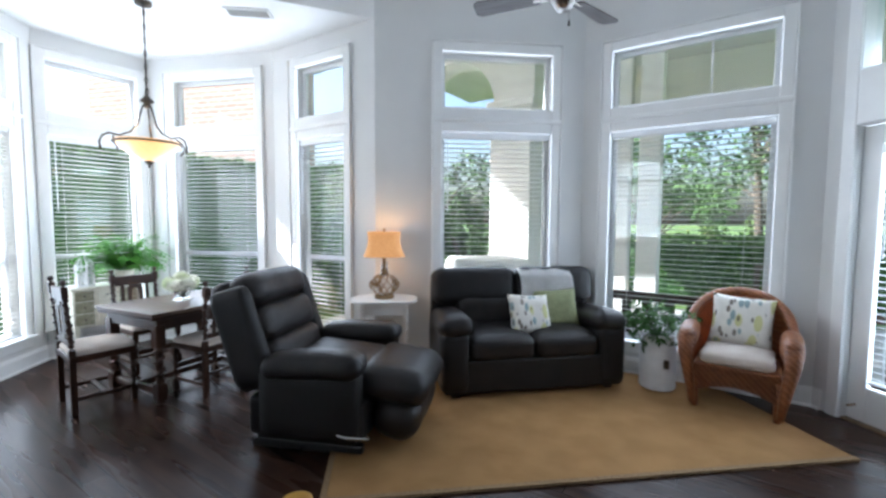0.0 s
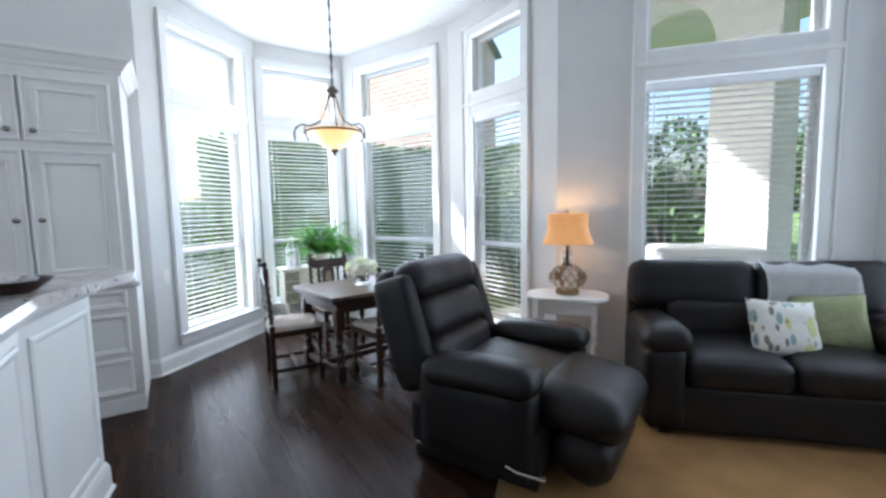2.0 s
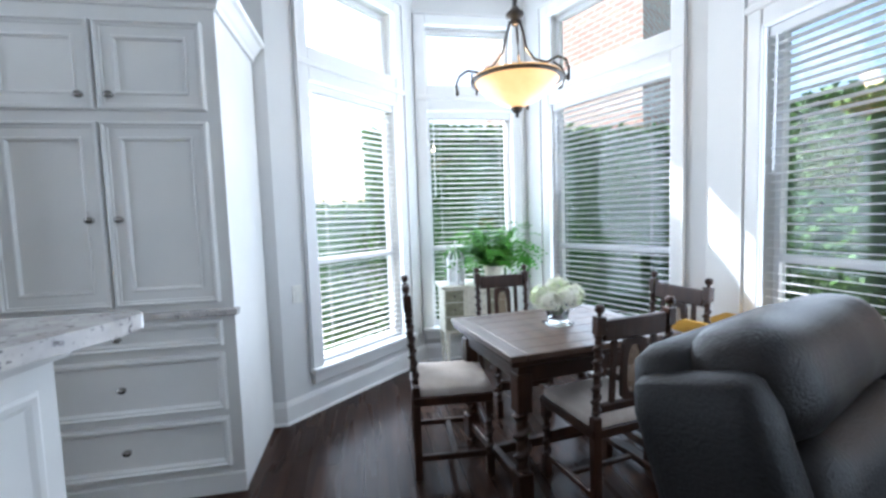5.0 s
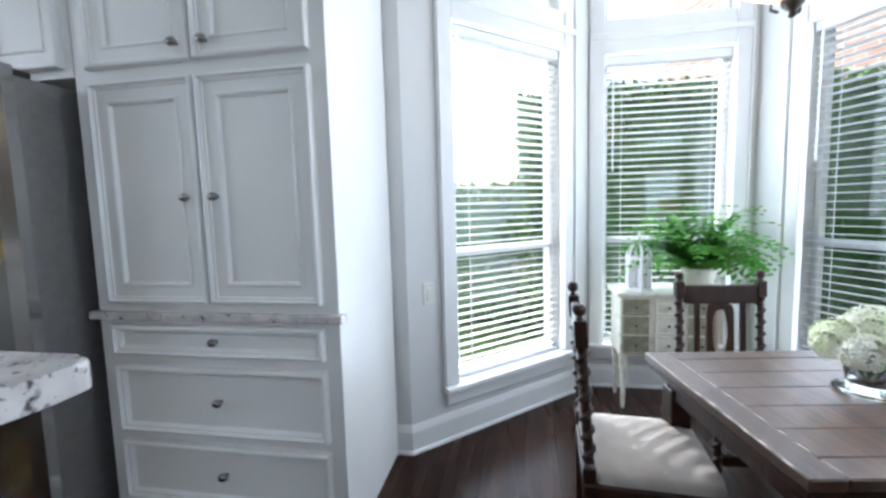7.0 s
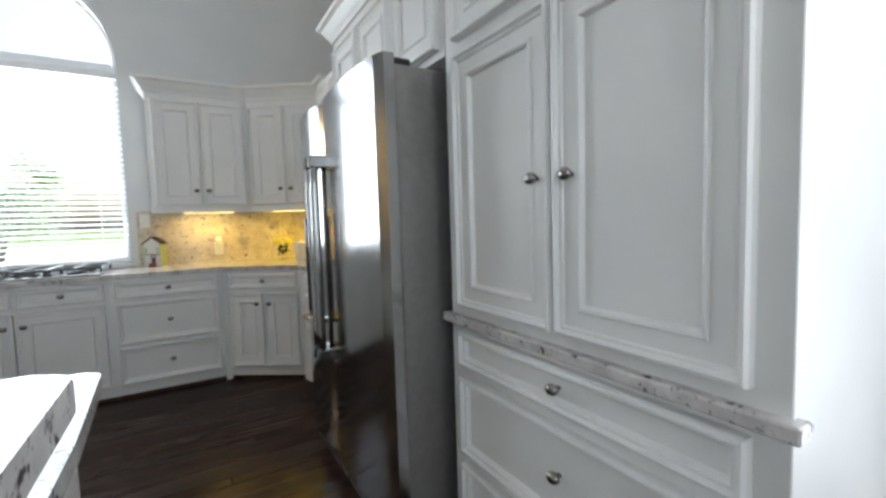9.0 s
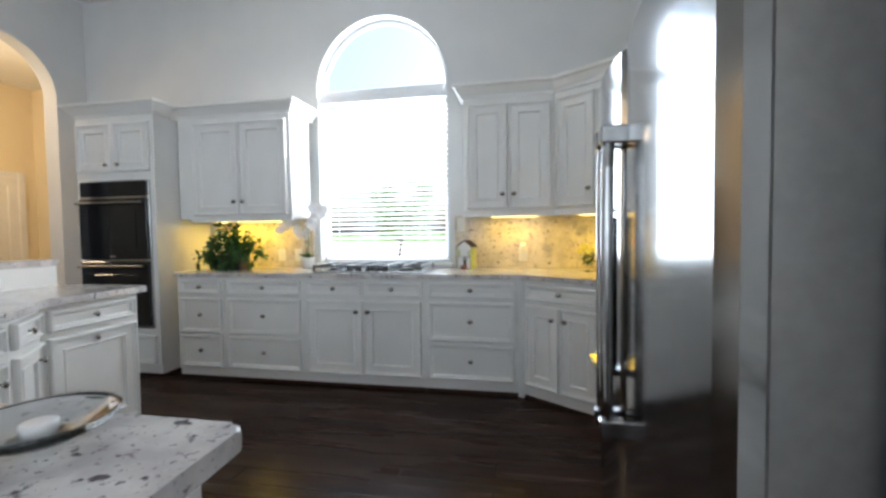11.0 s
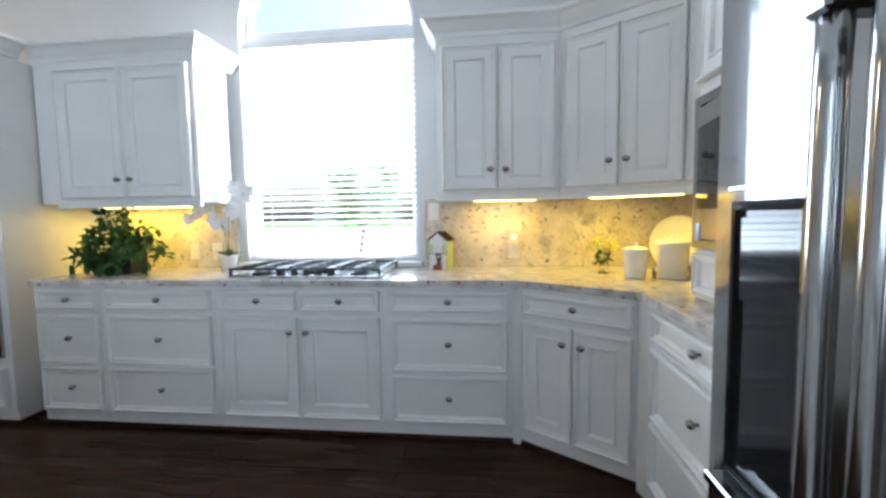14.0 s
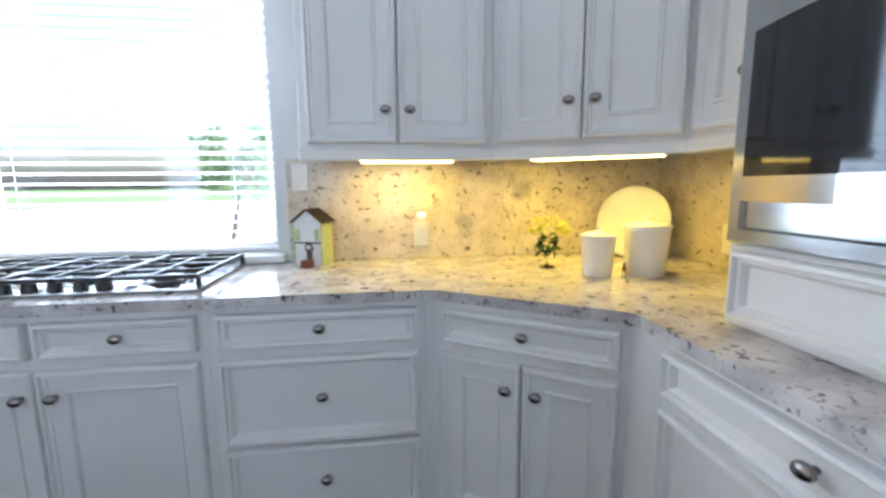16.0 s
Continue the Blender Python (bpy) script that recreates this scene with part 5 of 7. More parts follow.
def table_lamp(m):
    o = thing("table_lamp", "lit table lamp with a linen shade and a rope-netted glass base", "lamp", m)
    part("foot", lathe([(0.075, 0), (0.078, 0.02), (0.07, 0.035), (0, 0.036)], 28), M_ROPE, o, "coiled rope foot", smooth=True)
    prof = [(0.06, 0.036), (0.095, 0.06), (0.118, 0.10), (0.118, 0.125), (0.095, 0.165), (0.055, 0.19), (0.032, 0.205), (0.026, 0.30), (0.024, 0.305)]
    part("glass_body", lathe(prof, 28), M_GLASS, o, "clear glass jug body", smooth=True)
    bm = bmesh.new()
    for k in range(12):
        for s in (-1, 1):
            pts = []
            for i in range(15):
                f = i / 14
                z = 0.04 + 0.15 * f
                r = 0.062 + 0.060 * math.sin(math.pi * min(1, f * 1.02)) ** 0.8 - 0.004 * f
                a = 2 * math.pi * k / 12 + s * 1.0 * f
                pts.append((r * math.cos(a), r * math.sin(a), z))
            tube(pts, 0.0035, 5, bm)
    part("rope_net", bm, M_ROPE, o, "knotted jute net")
    part("stem", tube([(0, 0, 0.19), (0, 0, 0.40)], 0.009, 10), M_BRASSY, o)
    part("harp", tube([(0.0, 0, 0.30), (0.05, 0, 0.37), (0.055, 0, 0.48), (0.0, 0, 0.56), (-0.055, 0, 0.48), (-0.05, 0, 0.37), (0, 0, 0.30)], 0.003, 6), M_BRASSY, o)
    bm = bmesh.new()
    n = 36
    rows = []
    for i in range(9):
        f = i / 8
        sx = 0.170 - 0.034 * f - 0.020 * math.sin(math.pi * f)
        row = []
        for k in range(n):
            a = 2 * math.pi * k / n
            e = 0.55
            cx, cy = math.copysign(abs(math.cos(a)) ** e, math.cos(a)), math.copysign(abs(math.sin(a)) ** e, math.sin(a))
            row.append(bm.verts.new((sx * 0.98 * cx, sx * 0.80 * cy, 0.345 + 0.20 * f)))
        rows.append(row)
    for a, b in zip(rows, rows[1:]):
        for k in range(n):
            bm.faces.new((a[k], a[(k + 1) % n], b[(k + 1) % n], b[k]))
    part("shade", bm, M_SHADE, o, "glowing tan linen shade", smooth=True)
    part("bulb", lathe([(0.0, 0.375), (0.014, 0.38), (0.03, 0.42), (0.028, 0.45), (0.0, 0.47)], 14), M_BULB, o, smooth=True)
    part("finial", lathe([(0.0, 0.575), (0.010, 0.57), (0.011, 0.56), (0.005, 0.55), (0.005, 0.54)], 12), M_BRASSY, o, smooth=True)
    lamp("table_lamp_light", "POINT", m @ pose(0, 0, 0.50), 1.0, (1.0, 0.55, 0.2), 0.05)
    return o


table_lamp(pose(-2.35, 3.735, 0.717, 0, 0, 38) @ Matrix.Diagonal((1.1, 1.1, 1.08, 1)))


def wicker_chair(m):
    o = thing("wicker_armchair", "honey-brown wicker armchair with a rounded back", "armchair", m)
    part("seat", box(-0.27, 0.27, -0.02, 0.46, 0.27, 0.34, 0.03, 3), M_RATTAN, o)
    bm = bmesh.new()
    n = 16
    lo, hi = [], []
    for i in range(n + 1):
        f = i / n * 2 - 1
        lo.append(bm.verts.new((f * 0.27, -0.025, 0.11 + 0.08 * (1 - f * f))))
        hi.append(bm.verts.new((f * 0.27, -0.025, 0.32)))
    for i in range(n):
        bm.faces.new((lo[i], lo[i + 1], hi[i + 1], hi[i]))
    bmesh.ops.solidify(bm, geom=bm.faces[:], thickness=0.025)
    part("apron", bm, M_RATTAN, o)
    # wrap-round back: a horseshoe wall whose rim rises to the rear
    bm = bmesh.new()
    n = 40
    rows = []
    for i in range(n + 1):
        a = math.pi * (i / n)
        cx, cy = 0.33 * math.cos(a), 0.30 * math.sin(a)
        rear = math.sin(a)
        top = 0.56 + 0.33 * max(0, rear - 0.25) ** 0.7
        ring = []
        for j in range(7):
            f = j / 6
            z = 0.10 + (top - 0.10) * f
            flare = 0.03 + 0.10 * f * rear
            ring.append(bm.verts.new((cx * (1 + flare * 0.55), 0.20 + cy * (1 + flare), z)))
        rows.append(ring)
    for a, b in zip(rows, rows[1:]):
        for j in range(6):
            bm.faces.new((a[j], a[j + 1], b[j + 1], b[j]))
    bmesh.ops.solidify(bm, geom=bm.faces[:], thickness=0.028)
    part("backrest", bm, M_RATTAN, o, smooth=True)
    rim = []
    for i in range(n + 1):
        a = math.pi * (i / n)
        rear = math.sin(a)
        top = 0.56 + 0.33 * max(0, rear - 0.25) ** 0.7
        fl = 0.03 + 0.10 * rear
        rim.append((0.33 * math.cos(a) * (1 + fl * 0.55), 0.20 + 0.30 * math.sin(a) * (1 + fl), top))
    part("rim", tube(rim, 0.034, 10), M_RATTAN, o, smooth=True)
    for s in (-1, 1):
        rot_part("arm", soft_box(0.13, 0.36, 0.17, 0.064, 7), M_RATTAN, o, pose(s * 0.315, 0.10, 0.52, 6, 0, 0))
        part("arm_front", tube([(s * 0.315, -0.04, 0.54), (s * 0.32, -0.06, 0.42), (s * 0.29, -0.04, 0.22), (s * 0.265, -0.02, 0.03)], 0.058, 12, None, 0.42), M_RATTAN, o, smooth=True)
        for y in (0.0, 0.42):
            part("leg", lathe([(0.024, 0), (0.026, 0.12), (0.03, 0.28)], 12, None, s * 0.25, y), M_RATTAN, o, smooth=True)
    return o


WC = pose(0.26, 4.60, 0.014, 0, 0, -3)
wicker_chair(WC)
tagged(part("seat_cushion", soft_box(0.46, 0.44, 0.09, 0.042, 8, 0.025, 3, 0.004), M_CREAMFAB, m=WC @ pose(0, 0.18, 0.385), smooth=True), "cream seat cushion on the wicker armchair", "cushion")
tagged(part("throw_pillow", pillow(0.42, 0.40, 0.14, 7), M_LEAFPRINT, m=WC @ pose(0.0, 0.30, 0.425, -18, 3, 0), smooth=True), "white square pillow with a leaf print on the wicker chair", "pillow", "pillows")

# crock with a leafy plant
cr = thing("stoneware_crock", "tall white stoneware crock standing on the rug", "pot", pose(-0.28, 4.86, 0.014))
part("jar", lathe([(0.130, 0), (0.140, 0.01), (0.142, 0.03), (0.142, 0.40), (0.130, 0.43), (0.135, 0.445), (0.138, 0.46), (0.128, 0.462), (0.120, 0.45), (0.118, 0.40), (0, 0.40)], 32), M_JAR, cr, smooth=True)
part("stamp", box(0.06, 0.10, -0.145, -0.13, 0.20, 0.27), M_IRON, cr, "faded dark stamp")
rng = random.Random(5)
pl = thing("potted_plant", "leafy green plant growing in the stoneware crock", "plant", pose(-0.28, 4.86, 0.014))
bm = bmesh.new()
lathe([(0.0, 0.395), (0.116, 0.395), (0.116, 0.415), (0, 0.42)], 20, bm)
part("soil", bm, M_SOIL, pl)
bm = bmesh.new()
bs = bmesh.new()
for k in range(26):
    a, sp = rng.uniform(0, 6.28), rng.uniform(0.06, 0.24)
    tip = Vector((sp * math.cos(a), sp * math.sin(a), 0.50 + rng.uniform(0.0, 0.26) - sp * 0.4))
    tube([(0.03 * math.cos(a), 0.03 * math.sin(a), 0.41), (tip * 0.6 + Vector((0, 0, 0.22)))[:], tip[:]], 0.004, 5, bs, 0.5)
    leaf_cloud(bm, tip, (0.07, 0.07, 0.06), 22, 0.055, rng)
part("stems", bs, M_IVY, pl)
part("foliage", bm, M_POTLEAF, pl)

# ceiling fan
fan = thing("ceiling_fan", "grey-brown ceiling fan with three blades hanging over the seating", "ceiling fan", pose(-0.87, 4.0, 0.0))
part("downrod", tube([(0, 0, CEIL - 0.02), (0, 0, 3.14)], 0.014, 10), M_NICKEL, fan)
part("canopy", lathe([(0.07, CEIL - 0.021), (0.068, CEIL - 0.05), (0.02, CEIL - 0.09)], 24), M_NICKEL, fan, smooth=True)
part("motor", lathe([(0.03, 3.16), (0.09, 3.13), (0.12, 3.07), (0.12, 3.01), (0.08, 2.97), (0.05, 2.92), (0, 2.91)], 28), M_NICKEL, fan, smooth=True)
for ang in (74, 194, 314):
    b = part("blade", prism(rounded([(0.16, -0.055), (0.62, -0.085), (0.66, -0.06), (0.66, 0.06), (0.62, 0.085), (0.16, 0.055)], 0.03, 3), -0.005, 0.005), M_FANBLADE, fan, m=pose(0, 0, 3.02, 0, 0, ang) @ pose(0, 0, 0, 11))
    part("blade_iron", box(0.09, 0.22, -0.018, 0.018, -0.014, -0.005, 0.003), M_NICKEL, b)
part("pull_chain", tube([(0.04, 0, 2.925), (0.04, 0, 2.84)], 0.002, 5), M_NICKEL, fan)
part("chain_pull", lathe([(0, 2.795), (0.011, 2.80), (0.009, 2.82), (0.003, 2.84)], 10, None, 0.04), M_IRON, fan)

# ---- breakfast nook ----
TB = pose(-3.72, 2.66, 0, 0, 0, 8) @ Matrix.Diagonal((1, 1, 0.95, 1))
tb = thing("dining_table", "dark oak draw-leaf dining table with barley-twist legs", "table", TB)
TX, TY = 0.38, 0.46
for k in range(5):
    x0 = -TX + 0.08 + k * (2 * TX - 0.16) / 5
    part("top_plank", box(x0 + 0.001, x0 + (2 * TX - 0.16) / 5 - 0.001, -TY + 0.08, TY - 0.08, 0.722, 0.748, 0.002), M_TABLETOP, tb)
for s in (-1, 1):
    part("top_border", box(-TX, TX, s * (TY - 0.04) - 0.039, s * (TY - 0.04) + 0.039, 0.718, 0.749, 0.004), M_TABLETOP, tb)
    part("top_border", box(s * (TX - 0.04) - 0.039, s * (TX - 0.04) + 0.039, -TY + 0.08, TY - 0.08, 0.718, 0.7485, 0.004), M_TABLETOP, tb)
part("lower_leaf", box(-TX + 0.01, TX - 0.01, -TY + 0.01, TY - 0.01, 0.690, 0.717, 0.006), M_DARKWOOD, tb)
part("apron", box(-TX + 0.05, TX - 0.05, -TY + 0.06, TY - 0.06, 0.60, 0.690, 0.004), M_DARKWOOD, tb)
for sx in (-1, 1):
    for sy in (-1, 1):
        x, y = sx * (TX - 0.075), sy * (TY - 0.085)
        bm = box(x - 0.036, x + 0.036, y - 0.036, y + 0.036, 0.46, 0.64, 0.004)
        twist(0.17, 0.46, 0.034, 3, bm, x, y, 14)
        box(x - 0.036, x + 0.036, y - 0.036, y + 0.036, 0.03, 0.17, 0.004, 1, bm)
        lathe([(0.022, 0), (0.034, 0.012), (0.026, 0.03)], 14, bm, x, y)
        part("leg", bm, M_DARKWOOD, tb)
part("stretcher", box(-0.02, 0.02, -TY + 0.10, TY - 0.10, 0.08, 0.13, 0.004), M_DARKWOOD, tb)
for s in (-1, 1):
    part("stretcher", box(-TX + 0.08, TX - 0.08, s * (TY - 0.085) - 0.018, s * (TY - 0.085) + 0.018, 0.08, 0.13, 0.004), M_DARKWOOD, tb)


def dining_chair(m):
    o = thing("dining_chair", "dark oak barley-twist dining chair with a cane splat and cream seat", "chair", m, "chairs round the dining table")
    part("seat_frame", box(-0.21, 0.21, -0.20, 0.20, 0.40, 0.45, 0.006), M_DARKWOOD, o)
    part("seat", soft_box(0.40, 0.39, 0.07, 0.03, 6, 0.012, 2, 0.002), M_CREAMFAB, o, "cream upholstered drop-in seat", pose(0, -0.005, 0.462), True)
    for s in (-1, 1):
        bm = box(s * 0.185 - 0.019, s * 0.185 + 0.019, 0.162, 0.20, 0.0, 0.50, 0.003)
        part("back_leg", bm, M_DARKWOOD, o)
        bm = twist(0.50, 0.88, 0.019, 6, None, s * 0.185, 0.0, 10)
        box(s * 0.185 - 0.021, s * 0.185 + 0.021, -0.02, 0.02, 0.88, 0.965, 0.003, 1, bm)
        lathe([(0.012, 0.965), (0.008, 0.975), (0.018, 0.985), (0.021, 1.0), (0.016, 1.014), (0, 1.02)], 12, bm, s * 0.185)
        part("back_post", bm, M_DARKWOOD, o, m=pose(0, 0.181, 0, 0, 0, 0) @ Matrix.Shear("XY", 4, (0, 0)) @ pose(0, -0.03, 0.015, -3.5))
        bm = box(s * 0.185 - 0.02, s * 0.185 + 0.02, -0.20, -0.16, 0.33, 0.45, 0.003)
        twist(0.12, 0.33, 0.018, 3, bm, s * 0.185, -0.18, 10)
        box(s * 0.185 - 0.02, s * 0.185 + 0.02, -0.20, -0.16, 0.0, 0.12, 0.003, 1, bm)
        part("front_leg", bm, M_DARKWOOD, o)
        part("side_stretcher", box(s * 0.185 - 0.011, s * 0.185 + 0.011, -0.165, 0.168, 0.10, 0.132, 0.003), M_DARKWOOD, o)
    part("cross_stretcher", box(-0.175, 0.175, -0.02, 0.006, 0.104, 0.128, 0.003), M_DARKWOOD, o)
    part("front_stretcher", box(-0.166, 0.166, -0.192, -0.168, 0.20, 0.25, 0.004), M_DARKWOOD, o)
    bk = pose(0, 0.15, 0.015, -3.5)
    part("crest_rail", box(-0.165, 0.165, -0.013, 0.013, 0.845, 0.945, 0.006), M_DARKWOOD, o, m=bk)
    part("lower_rail", box(-0.165, 0.165, -0.012, 0.012, 0.505, 0.545, 0.003), M_DARKWOOD, o, m=bk)
    for s in (-1, 1):
        part("slat", box(s * 0.105 - 0.013, s * 0.105 + 0.013, -0.008, 0.008, 0.545, 0.845, 0.002), M_DARKWOOD, o, m=bk)
    # oval splat frame with woven cane in it
    bm = bmesh.new()
    oval, outer, n = [], [], 28
    for k in range(n):
        a = 2 * math.pi * k / n
        ci, si = math.cos(a), math.sin(a)
        sq = lambda v, e: math.copysign(abs(v) ** e, v)
        oval.append((0.036 * sq(ci, 0.7), 0.695 + 0.118 * sq(si, 0.7)))
        outer.append((0.062 * sq(ci, 0.35), 0.695 + 0.150 * sq(si, 0.30)))
    for y in (-0.009, 0.009):
        vi = [bm.verts.new((x, y, z)) for x, z in oval]
        vo = [bm.verts.new((x, y, z)) for x, z in outer]
        for k in range(n):
            bm.faces.new((vi[k], vi[(k + 1) % n], vo[(k + 1) % n], vo[k]))
        if y > 0:
            for k in range(n):
                bm.faces.new((pi[k], pi[(k + 1) % n], vi[(k + 1) % n], vi[k]))
                bm.faces.new((po[k], po[(k + 1) % n], vo[(k + 1) % n], vo[k]))
        pi, po = vi, vo
    part("splat", bm, M_DARKWOOD, o, m=bk)
    bm = bmesh.new()
    for k in range(-4, 5):
        h = 0.118 * math.sqrt(max(0.05, 1 - (k * 0.0088 / 0.037) ** 2))
        box(k * 0.0088 - 0.0014, k * 0.0088 + 0.0014, -0.0016, 0.0016, 0.695 - h, 0.695 + h, 0, 1, bm)
    for k in range(-13, 14):
        w = 0.036 * math.sqrt(max(0.05, 1 - (k * 0.0088 / 0.121) ** 2))
        box(-w, w, -0.0012, 0.0012, 0.695 + k * 0.0088 - 0.0014, 0.695 + k * 0.0088 + 0.0014, 0, 1, bm)
    part("cane_panel", bm, M_CANE, o, "woven cane panel", m=bk)
    return o


ZS = Matrix.Diagonal((1, 1, 0.95, 1))
ch = dining_chair(pose(-3.83, 2.09, 0, 0, 0, 176) @ ZS)
for m in (pose(-3.41, 2.74, 0, 0, 0, -80), pose(-4.40, 2.66, 0, 0, 0, 94), pose(-3.73, 3.22, 0, 0, 0, 8)):
    copy_thing(ch, m @ ZS)

# small painted chest
sc = thing("small_chest", "small distressed cream chest with narrow sage drawers", "chest", pose(-5.20, 2.57, 0, 0, 0, 90))
part("top", box(-0.30, 0.30, -0.15, 0.15, 0.705, 0.73, 0.006), M_OLDPAINT, sc)
part("body", box(-0.275, 0.275, -0.13, 0.13, 0.33, 0.705, 0.004), M_OLDPAINT, sc)
for k, x in enumerate((-0.185, 0.0, 0.185)):
    for z0, z1 in ((0.355, 0.465), (0.475, 0.585), (0.595, 0.69)):
        d = part("drawer", panel(0.15, z1 - z0, [(0, 0), (0, 0.006), (0.006, 0.008), (0.012, 0.004)]), M_SAGEPAINT if k != 1 else M_OLDPAINT, sc, m=pose(x, -0.13, (z0 + z1) / 2))
        part("knob", lathe([(0.004, 0), (0.009, 0.01), (0.006, 0.018), (0, 0.018)], 10), M_IRON, d, m=pose(0, -0.006, 0, 90))
for x in (-0.25, 0.25):
    for y in (-0.11, 0.11):
        bm = box(x - 0.02, x + 0.02, y - 0.02, y + 0.02, 0.25, 0.33, 0.003)
        lathe([(0.011, 0.0), (0.02, 0.25)], 10, bm, x, y)
        part("leg", bm, M_OLDPAINT, sc)

# birdcage lantern
ln = thing("birdcage_lantern", "white metal birdcage lantern standing on the small chest", "lantern", pose(-5.16, 2.42, 0.73))
part("base", lathe([(0.085, 0), (0.085, 0.012), (0.074, 0.02), (0, 0.02)], 6), M_WHITEMETAL, ln)
for k in range(6):
    a = 2 * math.pi * k / 6
    part("post", tube([(0.068 * math.cos(a), 0.068 * math.sin(a), 0.02), (0.068 * math.cos(a), 0.068 * math.sin(a), 0.20)], 0.010, 8), M_WHITEMETAL, ln)
    part("dome_rib", tube([(0.072 * math.cos(a) * c, 0.072 * math.sin(a) * c, z) for c, z in ((1, 0.20), (0.98, 0.225), (0.8, 0.26), (0.5, 0.285), (0.15, 0.30))], 0.008, 8), M_WHITEMETAL, ln)
    b = 2 * math.pi * (k + 0.5) / 6
    for s in (-1, 1):
        part("arch_bar", tube([(0.06 * math.cos(b + s * 0.32), 0.06 * math.sin(b + s * 0.32), z) for z in (0.02, 0.14)] + [(0.061 * math.cos(b), 0.061 * math.sin(b), 0.185)], 0.006, 6), M_WHITEMETAL, ln)
part("rim", lathe([(0.078, 0.195), (0.082, 0.2), (0.078, 0.21), (0.062, 0.21), (0.062, 0.195)], 6), M_WHITEMETAL, ln)
part("finial", lathe([(0.012, 0.295), (0.016, 0.31), (0.008, 0.32), (0.012, 0.33), (0.004, 0.345), (0, 0.375)], 12), M_WHITEMETAL, ln, smooth=True)
part("candle", lathe([(0.024, 0.02), (0.024, 0.11), (0.02, 0.113), (0, 0.112)], 16), M_CERAMIC, ln, smooth=True)

# fern in a pot
fp = thing("potted_fern", "bushy green fern in a low pot on the small chest", "plant", pose(-5.15, 2.76, 0.73) @ Matrix.Diagonal((0.86, 1.12, 1.35, 1)))
part("pot", lathe([(0.06, 0), (0.08, 0.09), (0.086, 0.095), (0.086, 0.105), (0.074, 0.10), (0, 0.095)], 20), M_OLDPAINT, fp, smooth=True)
bm = bmesh.new()
for k in range(185):
    a, el, L = rng.uniform(0, 6.28), rng.uniform(0.25, 1.35), rng.uniform(0.26, 0.42)
    prev = Vector((0.03 * math.cos(a), 0.03 * math.sin(a), 0.10))
    for j in range(11):
        f = j / 10
        e = el - 1.5 * f * f
        d = Vector((math.cos(a) * math.cos(e), math.sin(a) * math.cos(e), math.sin(e)))
        nxt = prev + d * (L / 10)
        side = d.cross(Vector((0, 0, 1))).normalized()
        ll = 0.068 * math.sin(math.pi * min(1, 0.12 + f * 0.88)) + 0.008
        for s in (-1, 1):
            fin(bm, prev, (side * s + d * 0.5).normalized(), ll, 0.027, Vector((0, 0, 1)), 0.006, 2)
        prev = nxt
part("fronds", bm, M_FERN, fp)

# hydrangea vase
vs = thing("flower_vase", "footed glass bowl holding the flowers on the dining table", "vase", pose(-3.74, 2.68, 0.712))
part("glass_bowl", lathe([(0.075, 0), (0.085, 0.006), (0.05, 0.012), (0.055, 0.03), (0.066, 0.10), (0.070, 0.125), (0.066, 0.125), (0.060, 0.10), (0.05, 0.03), (0, 0.022)], 28), M_GLASS, vs, smooth=True)
fl = thing("hydrangea_bouquet", "bouquet of white and pale green hydrangeas in the glass bowl", "flowers", pose(-3.74, 2.68, 0.712) @ Matrix.Diagonal((0.85, 0.85, 0.82, 1)))
bs = bmesh.new()
for k, (x, y, z, r) in enumerate(((0, 0, 0.22, 0.085), (0.095, 0.02, 0.185, 0.075), (-0.09, 0.03, 0.185, 0.078), (0.01, 0.10, 0.18, 0.075), (0.0, -0.10, 0.18, 0.078), (0.08, -0.08, 0.165, 0.06), (-0.08, -0.07, 0.165, 0.062), (-0.07, 0.09, 0.165, 0.06))):
    tube([(x * 0.2, y * 0.2, 0.03), (x * 0.5, y * 0.5, 0.11), (x, y, z)], 0.004, 5, bs)
    bm = bmesh.new()
    for q in range(95):
        d = Vector((rng.gauss(0, 1), rng.gauss(0, 1), rng.gauss(0.25, 1))).normalized()
        c = Vector((x, y, z)) + d * r * rng.uniform(0.85, 1.05)
        u = d.cross(Vector((0.3, 0.5, 0.8))).normalized()
        w = d.cross(u)
        for p in range(4):
            aa = p * math.pi / 2 + rng.random()
            e = u * math.cos(aa) + w * math.sin(aa)
            g = u * -math.sin(aa) + w * math.cos(aa)
            v = [bm.verts.new(c), bm.verts.new(c + e * 0.012 + g * 0.008 + d * 0.003), bm.verts.new(c + e * 0.019 + d * 0.001), bm.verts.new(c + e * 0.012 - g * 0.008 + d * 0.003)]
            bm.faces.new(v)
    part("bloom", bm, M_PETALW, fl)
part("stems", bs, M_IVY, fl)

# pendant lamp
PD = (-3.97, 2.56)
pn = thing("pendant_lamp", "dark bronze pendant with a glowing alabaster bowl over the table", "lamp", pose(*PD, 0))
part("canopy", lathe([(0.065, NOOK - 0.001), (0.06, NOOK - 0.025), (0.012, NOOK - 0.045)], 24), M_IRON, pn, smooth=True)
part("cord", tube([(0, 0, NOOK - 0.04), (0, 0, 2.44)], 0.006, 6), M_IRON, pn)
bm = bmesh.new()
for k in range(12):
    z = NOOK - 0.06 - k * 0.0545
    tube([(0.011 * math.cos(a) * (1 if k % 2 else 0), 0.011 * math.cos(a) * (0 if k % 2 else 1), z - 0.032 + 0.034 * math.sin(a)) for a in [i * math.pi / 5 for i in range(11)]], 0.0028, 5, bm)
